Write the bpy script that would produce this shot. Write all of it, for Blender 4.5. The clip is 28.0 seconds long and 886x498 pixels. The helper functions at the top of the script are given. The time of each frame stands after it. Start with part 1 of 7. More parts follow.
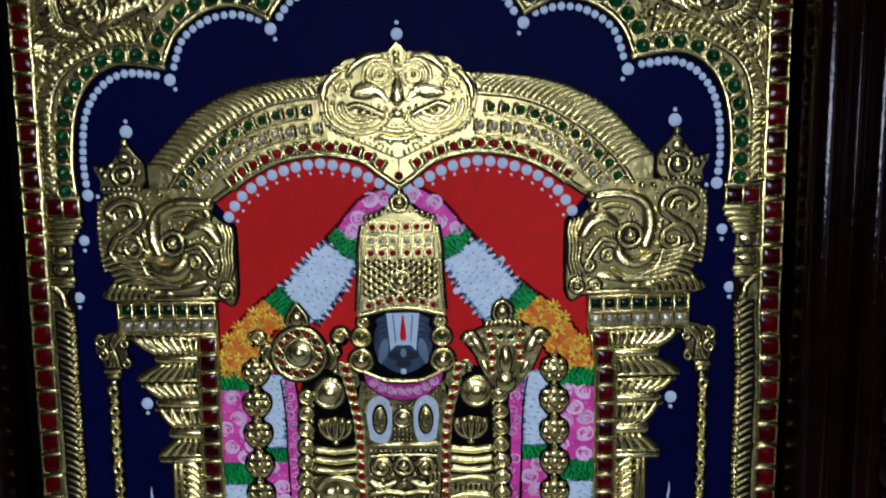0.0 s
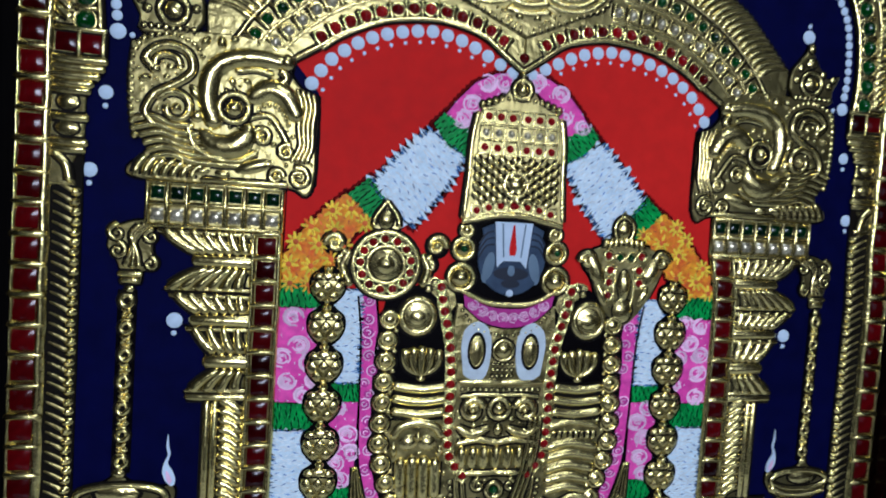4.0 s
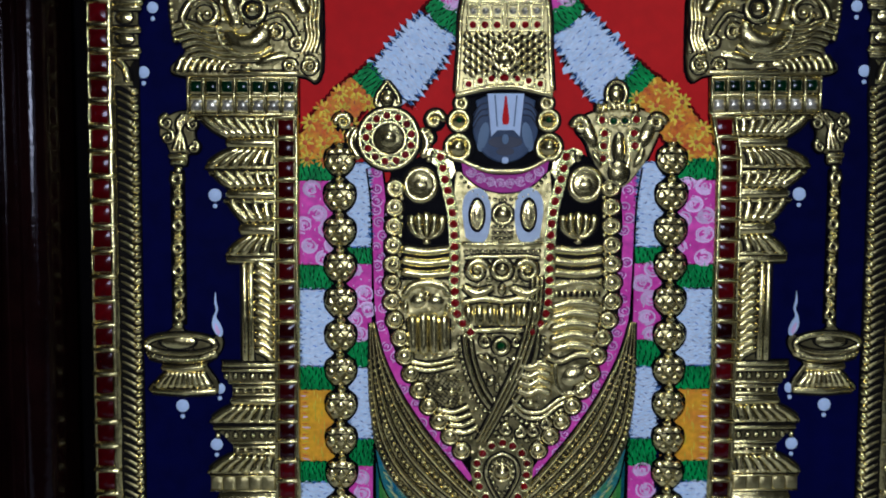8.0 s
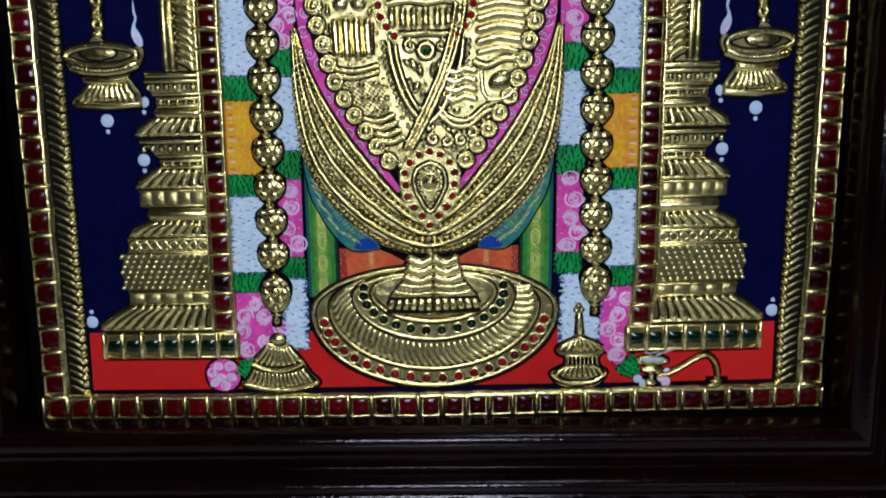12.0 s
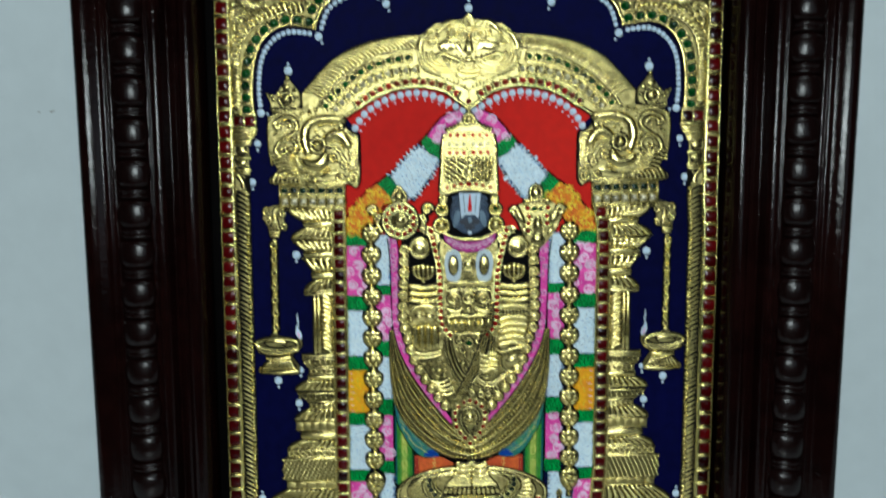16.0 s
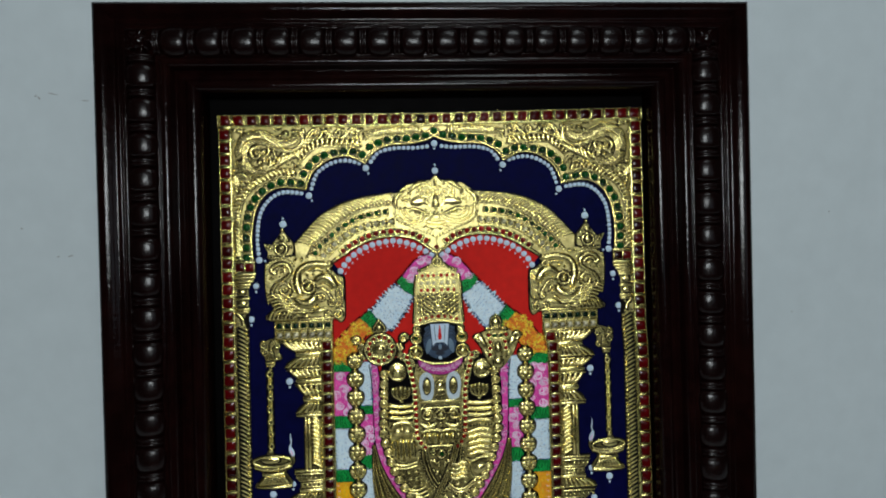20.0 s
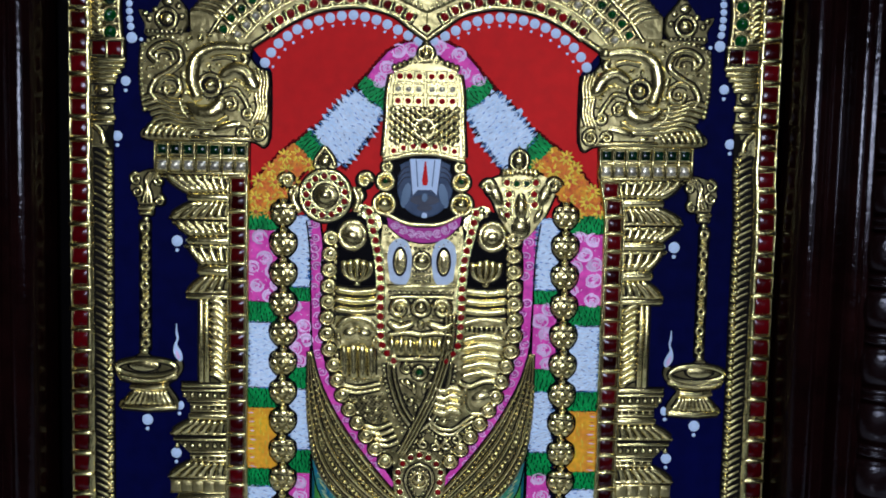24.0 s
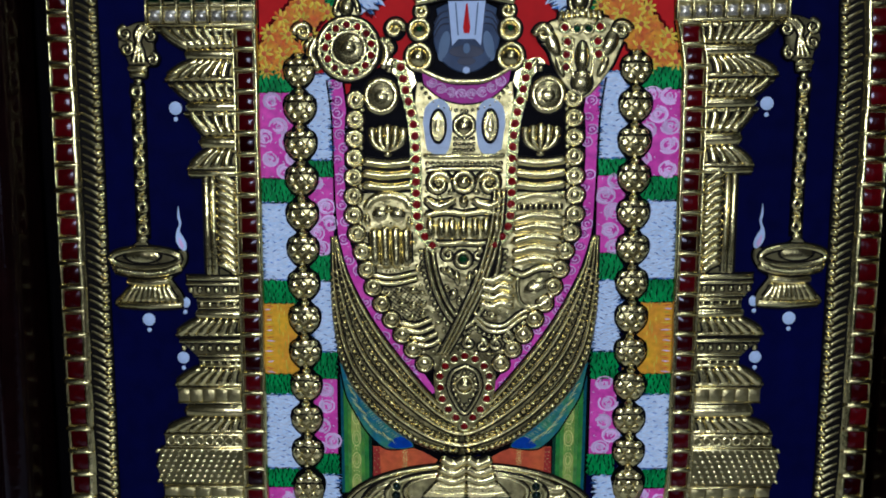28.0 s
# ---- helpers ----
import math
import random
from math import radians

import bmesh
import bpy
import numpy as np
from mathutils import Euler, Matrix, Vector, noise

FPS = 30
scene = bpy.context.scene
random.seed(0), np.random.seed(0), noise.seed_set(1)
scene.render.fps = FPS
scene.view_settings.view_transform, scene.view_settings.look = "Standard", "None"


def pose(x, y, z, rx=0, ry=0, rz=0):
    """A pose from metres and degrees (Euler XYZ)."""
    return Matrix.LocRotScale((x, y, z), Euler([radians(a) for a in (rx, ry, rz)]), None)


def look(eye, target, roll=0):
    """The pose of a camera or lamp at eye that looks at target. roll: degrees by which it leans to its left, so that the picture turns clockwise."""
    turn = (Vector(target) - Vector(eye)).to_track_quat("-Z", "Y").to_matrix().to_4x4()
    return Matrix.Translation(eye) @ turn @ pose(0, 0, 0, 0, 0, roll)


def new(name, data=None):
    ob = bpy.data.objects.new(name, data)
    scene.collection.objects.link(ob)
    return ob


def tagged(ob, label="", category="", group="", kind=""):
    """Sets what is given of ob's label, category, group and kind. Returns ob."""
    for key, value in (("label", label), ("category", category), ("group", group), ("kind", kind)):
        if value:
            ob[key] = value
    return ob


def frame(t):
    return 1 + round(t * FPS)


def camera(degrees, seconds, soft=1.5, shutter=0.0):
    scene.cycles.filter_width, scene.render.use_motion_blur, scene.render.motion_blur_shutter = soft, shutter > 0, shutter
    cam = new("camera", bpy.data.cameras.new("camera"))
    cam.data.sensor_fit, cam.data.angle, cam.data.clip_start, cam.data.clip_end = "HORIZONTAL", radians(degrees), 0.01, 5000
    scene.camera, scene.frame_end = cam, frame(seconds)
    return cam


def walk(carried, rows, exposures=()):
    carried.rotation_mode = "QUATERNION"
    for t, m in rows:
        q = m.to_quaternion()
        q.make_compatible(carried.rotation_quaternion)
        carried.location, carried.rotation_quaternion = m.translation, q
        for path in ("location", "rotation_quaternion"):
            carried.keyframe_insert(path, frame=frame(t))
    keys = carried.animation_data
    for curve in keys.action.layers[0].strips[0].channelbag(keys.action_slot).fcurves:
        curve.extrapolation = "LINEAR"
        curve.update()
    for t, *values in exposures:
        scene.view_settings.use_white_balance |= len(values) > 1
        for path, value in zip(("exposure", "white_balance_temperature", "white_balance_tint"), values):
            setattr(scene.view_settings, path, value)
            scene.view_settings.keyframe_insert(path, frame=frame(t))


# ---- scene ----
cam = camera(79.2, 28.0, 1.85, 0.4)
LEAN = 7.1  # the picture leans back against the wall by so many degrees
STAND = pose(0.0007, 0, -0.0178, -LEAN)  # from the picture's own plane (y = 0) into the room
PATH = [
    (0, (0.031, -0.322, 0.532), (-0.001, 1.671, 0.368), -0.6),
    (0.5, (0.019, -0.33, 0.562), (-0.026, 1.666, 0.445), -0.4),
    (1, (0.008, -0.339, 0.586), (-0.044, 1.659, 0.513), 0.0),
    (1.5, (-0.009, -0.351, 0.588), (-0.069, 1.647, 0.51), 0.7),
    (2, (-0.017, -0.366, 0.593), (-0.033, 1.634, 0.54), 0.7),
    (2.5, (-0.042, -0.36, 0.574), (0.093, 1.634, 0.506), 1.3),
    (3, (-0.077, -0.334, 0.531), (0.207, 1.645, 0.47), 3.1),
    (3.5, (-0.084, -0.293, 0.49), (0.298, 1.668, 0.399), 4.2),
    (5.5, (-0.049, -0.244, 0.442), (-0.029, 1.755, 0.394), 0.8),
    (6, (-0.041, -0.242, 0.441), (-0.059, 1.757, 0.399), 0.2),
    (6.5, (-0.035, -0.252, 0.429), (-0.074, 1.747, 0.37), 0.3),
    (7, (-0.038, -0.259, 0.417), (-0.062, 1.74, 0.359), 0.4),
    (7.5, (-0.035, -0.28, 0.406), (-0.048, 1.719, 0.337), 0.4),
    (8, (-0.033, -0.298, 0.394), (-0.032, 1.7, 0.31), 0.4),
    (8.5, (-0.007, -0.315, 0.388), (-0.017, 1.683, 0.286), 0.6),
    (9, (-0.005, -0.322, 0.393), (-0.015, 1.676, 0.32), 0.1),
    (9.5, (-0.003, -0.322, 0.36), (-0.019, 1.676, 0.259), -0.2),
    (10, (0.002, -0.314, 0.334), (0.0, 1.683, 0.22), -0.9),
    (10.5, (0.005, -0.308, 0.308), (-0.002, 1.686, 0.152), -0.8),
    (11, (0.004, -0.305, 0.285), (0.006, 1.686, 0.104), -0.9),
    (11.5, (0.008, -0.307, 0.262), (0.024, 1.681, 0.044), -0.7),
    (12, (0.01, -0.305, 0.252), (-0.002, 1.682, 0.03), -0.6),
    (12.5, (0.024, -0.317, 0.225), (-0.002, 1.669, -0.006), -1.0),
    (14.5, (0.051, -0.444, 0.237), (0.045, 1.543, 0.013), 0.2),
    (15, (0.025, -0.468, 0.292), (0.031, 1.522, 0.096), 0.3),
    (15.5, (0.008, -0.485, 0.363), (0.039, 1.507, 0.193), -0.1),
    (16, (-0.024, -0.494, 0.451), (-0.023, 1.501, 0.308), -0.2),
    (16.5, (-0.051, -0.495, 0.525), (-0.013, 1.502, 0.429), -0.3),
    (17, (-0.032, -0.498, 0.564), (0.036, 1.501, 0.568), -0.4),
    (17.5, (-0.03, -0.497, 0.604), (-0.019, 1.503, 0.605), -0.2),
    (18, (-0.022, -0.494, 0.595), (-0.006, 1.506, 0.601), -0.0),
    (18.5, (-0.012, -0.499, 0.601), (0.053, 1.499, 0.633), -1.2),
    (19, (-0.004, -0.534, 0.587), (0.06, 1.465, 0.604), -1.6),
    (19.5, (-0.016, -0.563, 0.558), (0.058, 1.436, 0.551), -1.4),
    (20, (-0.023, -0.577, 0.542), (0.08, 1.421, 0.56), -1.4),
    (20.5, (-0.023, -0.577, 0.49), (0.065, 1.419, 0.414), 0.2),
    (21, (-0.017, -0.547, 0.453), (0.069, 1.45, 0.372), -0.0),
    (21.5, (-0.006, -0.489, 0.445), (0.088, 1.508, 0.381), -0.1),
    (23.5, (0.014, -0.352, 0.427), (-0.012, 1.645, 0.324), 2.1),
    (24, (0.012, -0.349, 0.425), (0.021, 1.649, 0.334), 1.3),
    (24.5, (0.008, -0.356, 0.427), (0.003, 1.642, 0.344), 1.2),
    (25, (0.009, -0.361, 0.382), (-0.001, 1.636, 0.272), 0.7),
    (25.5, (-0.005, -0.35, 0.33), (-0.004, 1.644, 0.175), 0.4),
    (26, (-0.003, -0.345, 0.308), (0.004, 1.645, 0.104), 0.0),
    (26.5, (-0.009, -0.32, 0.347), (0.003, 1.674, 0.189), -0.2),
    (27, (-0.011, -0.29, 0.349), (-0.018, 1.703, 0.185), 0.0),
    (27.5, (-0.004, -0.302, 0.359), (-0.047, 1.692, 0.217), 0.3),
    (28, (-0.007, -0.299, 0.357), (-0.036, 1.694, 0.198), 0.2),
]
EXPOSURES = [(0.0, -0.42, 5650, 24), (1.0, 0.05, 5750, 19), (2.0, -0.25, 5700, 20), (3.0, 0.1, 5700, 20), (3.5, 0.05, 5650, 20), (6.0, -0.45, 5400, 29), (8.0, -0.48, 5350, 28), (9.0, -0.25, 5350, 28), (10.0, -0.4, 5350, 28), (11.0, -0.4, 5450, 27), (12.0, -0.2, 5700, 22),
             (12.5, 0.4, 5750, 20), (14.5, 1.25, 6150, 10), (15.0, 0.63, 6450, 1), (15.5, 0.22, 6300, 2), (17.0, -0.1, 6250, 5), (18.5, 0.05, 6300, 8), (19.0, 0.15, 6350, 11), (20.0, -0.3, 6500, 10), (21.5, -0.4, 6300, 9), (24.0, -0.15, 5450, 27), (25.0, -0.2, 5400, 25),
             (26.0, -0.05, 5450, 24), (27.0, -0.4, 5400, 27), (28.0, -0.45, 5300, 28)]
walk(cam, [(t, STAND @ look(eye, target, roll)) for t, eye, target, roll in PATH], EXPOSURES)

# ---------------------------------------------------------------- light
world = bpy.data.worlds.new("world")
scene.world = world
world.use_nodes = True
world.node_tree.nodes["Background"].inputs["Color"].default_value = (0.75, 0.85, 1.0, 1)
world.node_tree.nodes["Background"].inputs["Strength"].default_value = 0.3


def area(name, eye, target, w, h, power, color):
    d = bpy.data.lights.new(name, "AREA")
    d.shape, d.size, d.size_y, d.energy, d.color = "RECTANGLE", w, h, power, color
    ob = new(name, d)
    ob.matrix_world = look(eye, target)
    return ob


area("ceiling_light", (0.42, -1.05, 2.42), (0.0, 0.0, 0.4), 0.60, 0.60, 9.0, (0.86, 0.97, 1.0))
area("lamp_light", (-0.04, -2.36, 1.10), (0.0, 0.0, 0.45), 0.80, 0.50, 46.0, (0.90, 0.98, 1.0))
area("window_light", (1.15, -2.36, 1.0), (0.05, 0.0, 0.45), 0.60, 0.90, 1.2, (0.74, 0.88, 1.0))


# ---------------------------------------------------------------- materials
def mat(name, color, rough=0.55, metal=0.0, coat=0.0, vary=0.15, scale=60.0, bump=0.0, bump_scale=200.0, fine=0.0, second=None, mix_scale=8.0, spec=0.22, island=0.0, obj=0.0, gloss=0.06):
    m = bpy.data.materials.new(name)
    m.use_nodes = True
    nt = m.node_tree
    nd, ln = nt.nodes, nt.links
    bsdf = nd["Principled BSDF"]
    bsdf.inputs["Roughness"].default_value = rough
    bsdf.inputs["Metallic"].default_value = metal
    bsdf.inputs["Coat Weight"].default_value = coat
    bsdf.inputs["Coat Roughness"].default_value = gloss
    bsdf.inputs["Specular IOR Level"].default_value = spec
    tc = nd.new("ShaderNodeTexCoord")

    def noise_at(sc, detail=3.0):
        n = nd.new("ShaderNodeTexNoise")
        n.inputs["Scale"].default_value, n.inputs["Detail"].default_value = sc, detail
        ln.new(tc.outputs["Object"], n.inputs["Vector"])
        return n

    big = noise_at(mix_scale)
    mix = nd.new("ShaderNodeMix")
    mix.data_type = "RGBA"
    other = second or tuple(c * 0.75 for c in color)
    mix.inputs["A"].default_value, mix.inputs["B"].default_value = (*color, 1), (*other, 1)
    ramp = nd.new("ShaderNodeMapRange")
    ramp.inputs["From Min"].default_value, ramp.inputs["From Max"].default_value = 0.35, 0.65
    ln.new(big.outputs["Fac"], ramp.inputs["Value"])
    ln.new(ramp.outputs["Result"], mix.inputs["Factor"])
    small = noise_at(scale)
    val = nd.new("ShaderNodeMapRange")
    val.inputs["From Min"].default_value, val.inputs["From Max"].default_value = 0.25, 0.75
    val.inputs["To Min"].default_value, val.inputs["To Max"].default_value = 1 - vary, 1 + vary
    ln.new(small.outputs["Fac"], val.inputs["Value"])
    hsv = nd.new("ShaderNodeHueSaturation")
    ln.new(mix.outputs["Result"], hsv.inputs["Color"])
    value = val.outputs["Result"]
    for amount, node, out in ((island, "ShaderNodeNewGeometry", "Random Per Island"), (obj, "ShaderNodeObjectInfo", "Random")):
        if amount:
            g = nd.new(node)
            r = nd.new("ShaderNodeMapRange")
            r.inputs["To Min"].default_value, r.inputs["To Max"].default_value = 1 - amount, 1 + amount
            ln.new(g.outputs[out], r.inputs["Value"])
            mul = nd.new("ShaderNodeMath")
            mul.operation = "MULTIPLY"
            ln.new(value, mul.inputs[0])
            ln.new(r.outputs["Result"], mul.inputs[1])
            value = mul.outputs["Value"]
    ln.new(value, hsv.inputs["Value"])
    ln.new(hsv.outputs["Color"], bsdf.inputs["Base Color"])
    rr = nd.new("ShaderNodeMapRange")
    rr.inputs["To Min"].default_value, rr.inputs["To Max"].default_value = rough * 0.8, min(1, rough * 1.25)
    ln.new(small.outputs["Fac"], rr.inputs["Value"])
    ln.new(rr.outputs["Result"], bsdf.inputs["Roughness"])
    if bump:
        b = nd.new("ShaderNodeBump")
        b.inputs["Strength"].default_value, b.inputs["Distance"].default_value = bump, 0.001
        n = noise_at(bump_scale, 4.0)
        ln.new(n.outputs["Fac"], b.inputs["Height"])
        last = b
        if fine:
            b2 = nd.new("ShaderNodeBump")
            b2.inputs["Strength"].default_value, b2.inputs["Distance"].default_value = fine, 0.0004
            n2 = noise_at(bump_scale * 5, 3.0)
            ln.new(n2.outputs["Fac"], b2.inputs["Height"])
            ln.new(b.outputs["Normal"], b2.inputs["Normal"])
            last = b2
        ln.new(last.outputs["Normal"], bsdf.inputs["Normal"])
        ln.new(last.outputs["Normal"], bsdf.inputs["Coat Normal"])
    return m


# ground golds, set darker than the raised gold foil between the forms
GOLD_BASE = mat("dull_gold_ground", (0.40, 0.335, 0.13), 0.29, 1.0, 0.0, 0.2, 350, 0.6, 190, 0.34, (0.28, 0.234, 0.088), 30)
GOLD_DEEP = mat("mottled_gold_ground", (0.52, 0.435, 0.17), 0.29, 1.0, 0.0, 0.25, 350, 0.8, 190, 0.5, (0.12, 0.10, 0.036), 130)
# near-black brown: strips beside raised gold, some grounds and hatching
DARK_BROWN = mat("dark_brown", (0.006, 0.0045, 0.0025), 0.6, 0.0, 0.0, 0.4, 400, spec=0.08)
GOLD = mat("gold_foil", (0.86, 0.72, 0.285), 0.24, 1.0, 0.0, 0.16, 300, 0.55, 170, 0.28, (0.64, 0.53, 0.195), 25)
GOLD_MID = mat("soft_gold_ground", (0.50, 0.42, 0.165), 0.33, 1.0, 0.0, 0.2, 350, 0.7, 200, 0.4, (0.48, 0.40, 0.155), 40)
RED_GEM = mat("red_gem", (0.055, 0.0008, 0.0015), 0.15, 0.0, 0.0, 0.3, 250, 0.1, 150, obj=0.8, spec=0.2)
RUBY = mat("ruby_gem", (0.20, 0.002, 0.003), 0.12, 0.0, 0.0, 0.3, 250, obj=0.6, spec=0.4)
GREEN_GEM = mat("green_gem", (0.0008, 0.044, 0.005), 0.12, 0.0, 0.0, 0.3, 300, obj=0.5, spec=0.45)
DEEP_GREEN = mat("deep_green_gem", (0.0004, 0.013, 0.003), 0.14, 0.0, 0.0, 0.3, 300, obj=0.5, spec=0.3)
CLEAR_GEM = mat("clear_gem", (0.58, 0.53, 0.36), 0.26, 0.7, 0.3, 0.2, 300, obj=0.35, spec=0.5)
NAVY = mat("navy_enamel", (0.0015, 0.0021, 0.036), 0.55, 0.0, 0.0, 0.25, 90, 0.05, 400, 0.0, (0.0012, 0.0018, 0.028), 6, spec=0.03)
RED = mat("red_enamel", (0.64, 0.019, 0.013), 0.6, 0.0, 0.0, 0.08, 120, 0.05, 400, 0.0, (0.54, 0.013, 0.010), 9, spec=0.06)
WHITE_DOT = mat("white_paint", (0.66, 0.80, 0.94), 0.5, vary=0.06, scale=300)
BLACK = mat("black_outline_paint", (0.0018, 0.0014, 0.002), 0.5, vary=0.2, spec=0.03)
JASMINE = mat("white_flower_paint", (0.71, 0.84, 0.91), 0.5, vary=0.12, scale=500, second=(0.60, 0.76, 0.87), mix_scale=120, bump=0.2, bump_scale=600, spec=0.1)
BLUE_STROKE = mat("blue_stroke_paint", (0.06, 0.20, 0.46), 0.5, vary=0.2, scale=400, island=0.5)
OFF_WHITE = mat("off_white_paint", (0.58, 0.67, 0.71), 0.5, vary=0.1, scale=300, second=(0.52, 0.60, 0.65), mix_scale=90, spec=0.1)
WHITE_STROKE = mat("white_stroke_paint", (0.80, 0.88, 0.92), 0.5, vary=0.1, scale=400, island=0.12)
LEAF = mat("green_leaf_paint", (0.006, 0.36, 0.060), 0.5, vary=0.25, scale=500, second=(0.003, 0.19, 0.032), mix_scale=100, spec=0.1)
LEAF_DARK = mat("dark_green_stroke", (0.001, 0.035, 0.01), 0.5, island=0.5, spec=0.05)
LEAF_LIGHT = mat("light_green_stroke", (0.02, 0.42, 0.10), 0.5, island=0.3)
PINK = mat("pink_flower_paint", (0.88, 0.105, 0.45), 0.5, vary=0.15, scale=300, second=(0.68, 0.05, 0.33), mix_scale=90, spec=0.1)
PINK_LIGHT = mat("pale_pink_stroke", (0.94, 0.62, 0.82), 0.5, vary=0.1, scale=300, island=0.2)
ROSE = mat("deep_pink_paint", (0.55, 0.035, 0.30), 0.5, vary=0.15, scale=300)
YELLOW = mat("yellow_flower_paint", (0.85, 0.37, 0.018), 0.5, vary=0.2, scale=400, second=(0.70, 0.10, 0.02), mix_scale=140, spec=0.1)
YELLOW_LIGHT = mat("light_yellow_petal", (0.90, 0.66, 0.05), 0.5, island=0.2, spec=0.1)
ORANGE_RED = mat("orange_red_petal", (0.75, 0.15, 0.03), 0.5, island=0.3)
ORANGE = mat("orange_flower_paint", (0.88, 0.46, 0.008), 0.5, vary=0.15, scale=400, second=(0.80, 0.30, 0.02), mix_scale=60, spec=0.1)
FACE = mat("slate_blue_paint", (0.050, 0.082, 0.135), 0.4, vary=0.15, scale=100, second=(0.024, 0.042, 0.075), mix_scale=60, spec=0.1)
FACE_DARK = mat("dark_slate_paint", (0.012, 0.018, 0.035), 0.4)
FACE_LIGHT = mat("light_slate_paint", (0.17, 0.25, 0.33), 0.4, spec=0.1)
SILK_GREEN = mat("green_silk_paint", (0.014, 0.21, 0.035), 0.45, vary=0.3, scale=200, second=(0.07, 0.25, 0.03), mix_scale=60, spec=0.08)
SILK_ORANGE = mat("orange_silk_paint", (0.74, 0.15, 0.035), 0.45, vary=0.2, scale=250, second=(0.58, 0.09, 0.03), mix_scale=60, spec=0.08)
SILK_BLUE = mat("blue_silk_paint", (0.012, 0.13, 0.20), 0.45, vary=0.3, scale=300, second=(0.06, 0.26, 0.10), mix_scale=90, spec=0.08)
SILK_LIGHT = mat("yellow_silk_stroke", (0.72, 0.68, 0.17), 0.45, island=0.3)
SILK_TEAL = mat("teal_silk_paint", (0.01, 0.11, 0.12), 0.45, vary=0.3, scale=250, spec=0.06)
SILK_MOSS = mat("moss_silk_paint", (0.11, 0.33, 0.035), 0.45, vary=0.3, scale=250, second=(0.08, 0.24, 0.05), mix_scale=90, spec=0.08)
SILK_RED = mat("brick_red_silk_paint", (0.42, 0.04, 0.025), 0.45, vary=0.25, scale=250, spec=0.08)
SILK_ROYAL = mat("royal_blue_silk_paint", (0.008, 0.055, 0.32), 0.45, vary=0.25, scale=300, spec=0.08)
SILK_FEATHER = mat("pale_teal_silk_stroke", (0.32, 0.48, 0.24), 0.45, island=0.4)
WOOD = mat("dark_polished_wood", (0.0078, 0.0020, 0.0017), 0.5, 0.0, 0.4, 0.4, 70, 0.24, 260, 0.12, (0.0040, 0.0011, 0.0010), 12, spec=0.0, gloss=0.10)
TURNED = mat("dark_turned_wood", (0.0078, 0.0020, 0.0017), 0.5, 0.0, 0.55, 0.4, 70, 0.35, 220, 0.12, (0.0040, 0.0011, 0.0010), 12, spec=0.0, gloss=0.24)
SLIP = mat("black_slip", (0.0015, 0.0012, 0.0012), 0.5, spec=0.02)
BOARD = mat("plywood_back", (0.28, 0.19, 0.11), 0.7, vary=0.2)
# near black for surfaces out of view, so reflections stay dark
DUSKY = mat("unseen_dark_paint", (0.035, 0.032, 0.03), 0.7, vary=0.05, scale=30)
PAINT = mat("wall_paint", (0.57, 0.625, 0.645), 0.55, vary=0.03, scale=40, bump=0.12, bump_scale=60, second=(0.54, 0.595, 0.615), mix_scale=2.5)
CEIL = mat("unseen_ceiling_dark", (0.07, 0.07, 0.07), 0.7, vary=0.03)
MARBLE = mat("white_marble", (0.70, 0.72, 0.73), 0.22, 0.0, 0.2, 0.04, 30, second=(0.62, 0.65, 0.67), mix_scale=5, spec=0.5)
DARK_FLOOR = mat("unseen_floor_dark", (0.03, 0.03, 0.032), 0.4, vary=0.3, scale=60)
GROUT = mat("tile_joint", (0.36, 0.32, 0.20), 0.8, vary=0.3, scale=200)
DIRT = mat("dark_speck", (0.06, 0.05, 0.05), 0.8)
SCUFF = mat("grey_scuff", (0.30, 0.30, 0.29), 0.8)
# dark red standing in for the picture's airbrushed shade round the garlands
MAROON = mat("maroon_airbrush_shade", (0.12, 0.002, 0.003), 0.6, vary=0.3, scale=200, spec=0.04)
SILK_PALE = mat("pale_silk_paint", (0.38, 0.46, 0.075), 0.45, vary=0.25, scale=250, second=(0.17, 0.36, 0.05), mix_scale=80, spec=0.08)
SILK_DARK = mat("dark_silk_paint", (0.006, 0.05, 0.022), 0.45, vary=0.3, scale=200, spec=0.05)


# ---------------------------------------------------------------- mesh helpers
FAT = 1.28  # how full the raised gold lines are


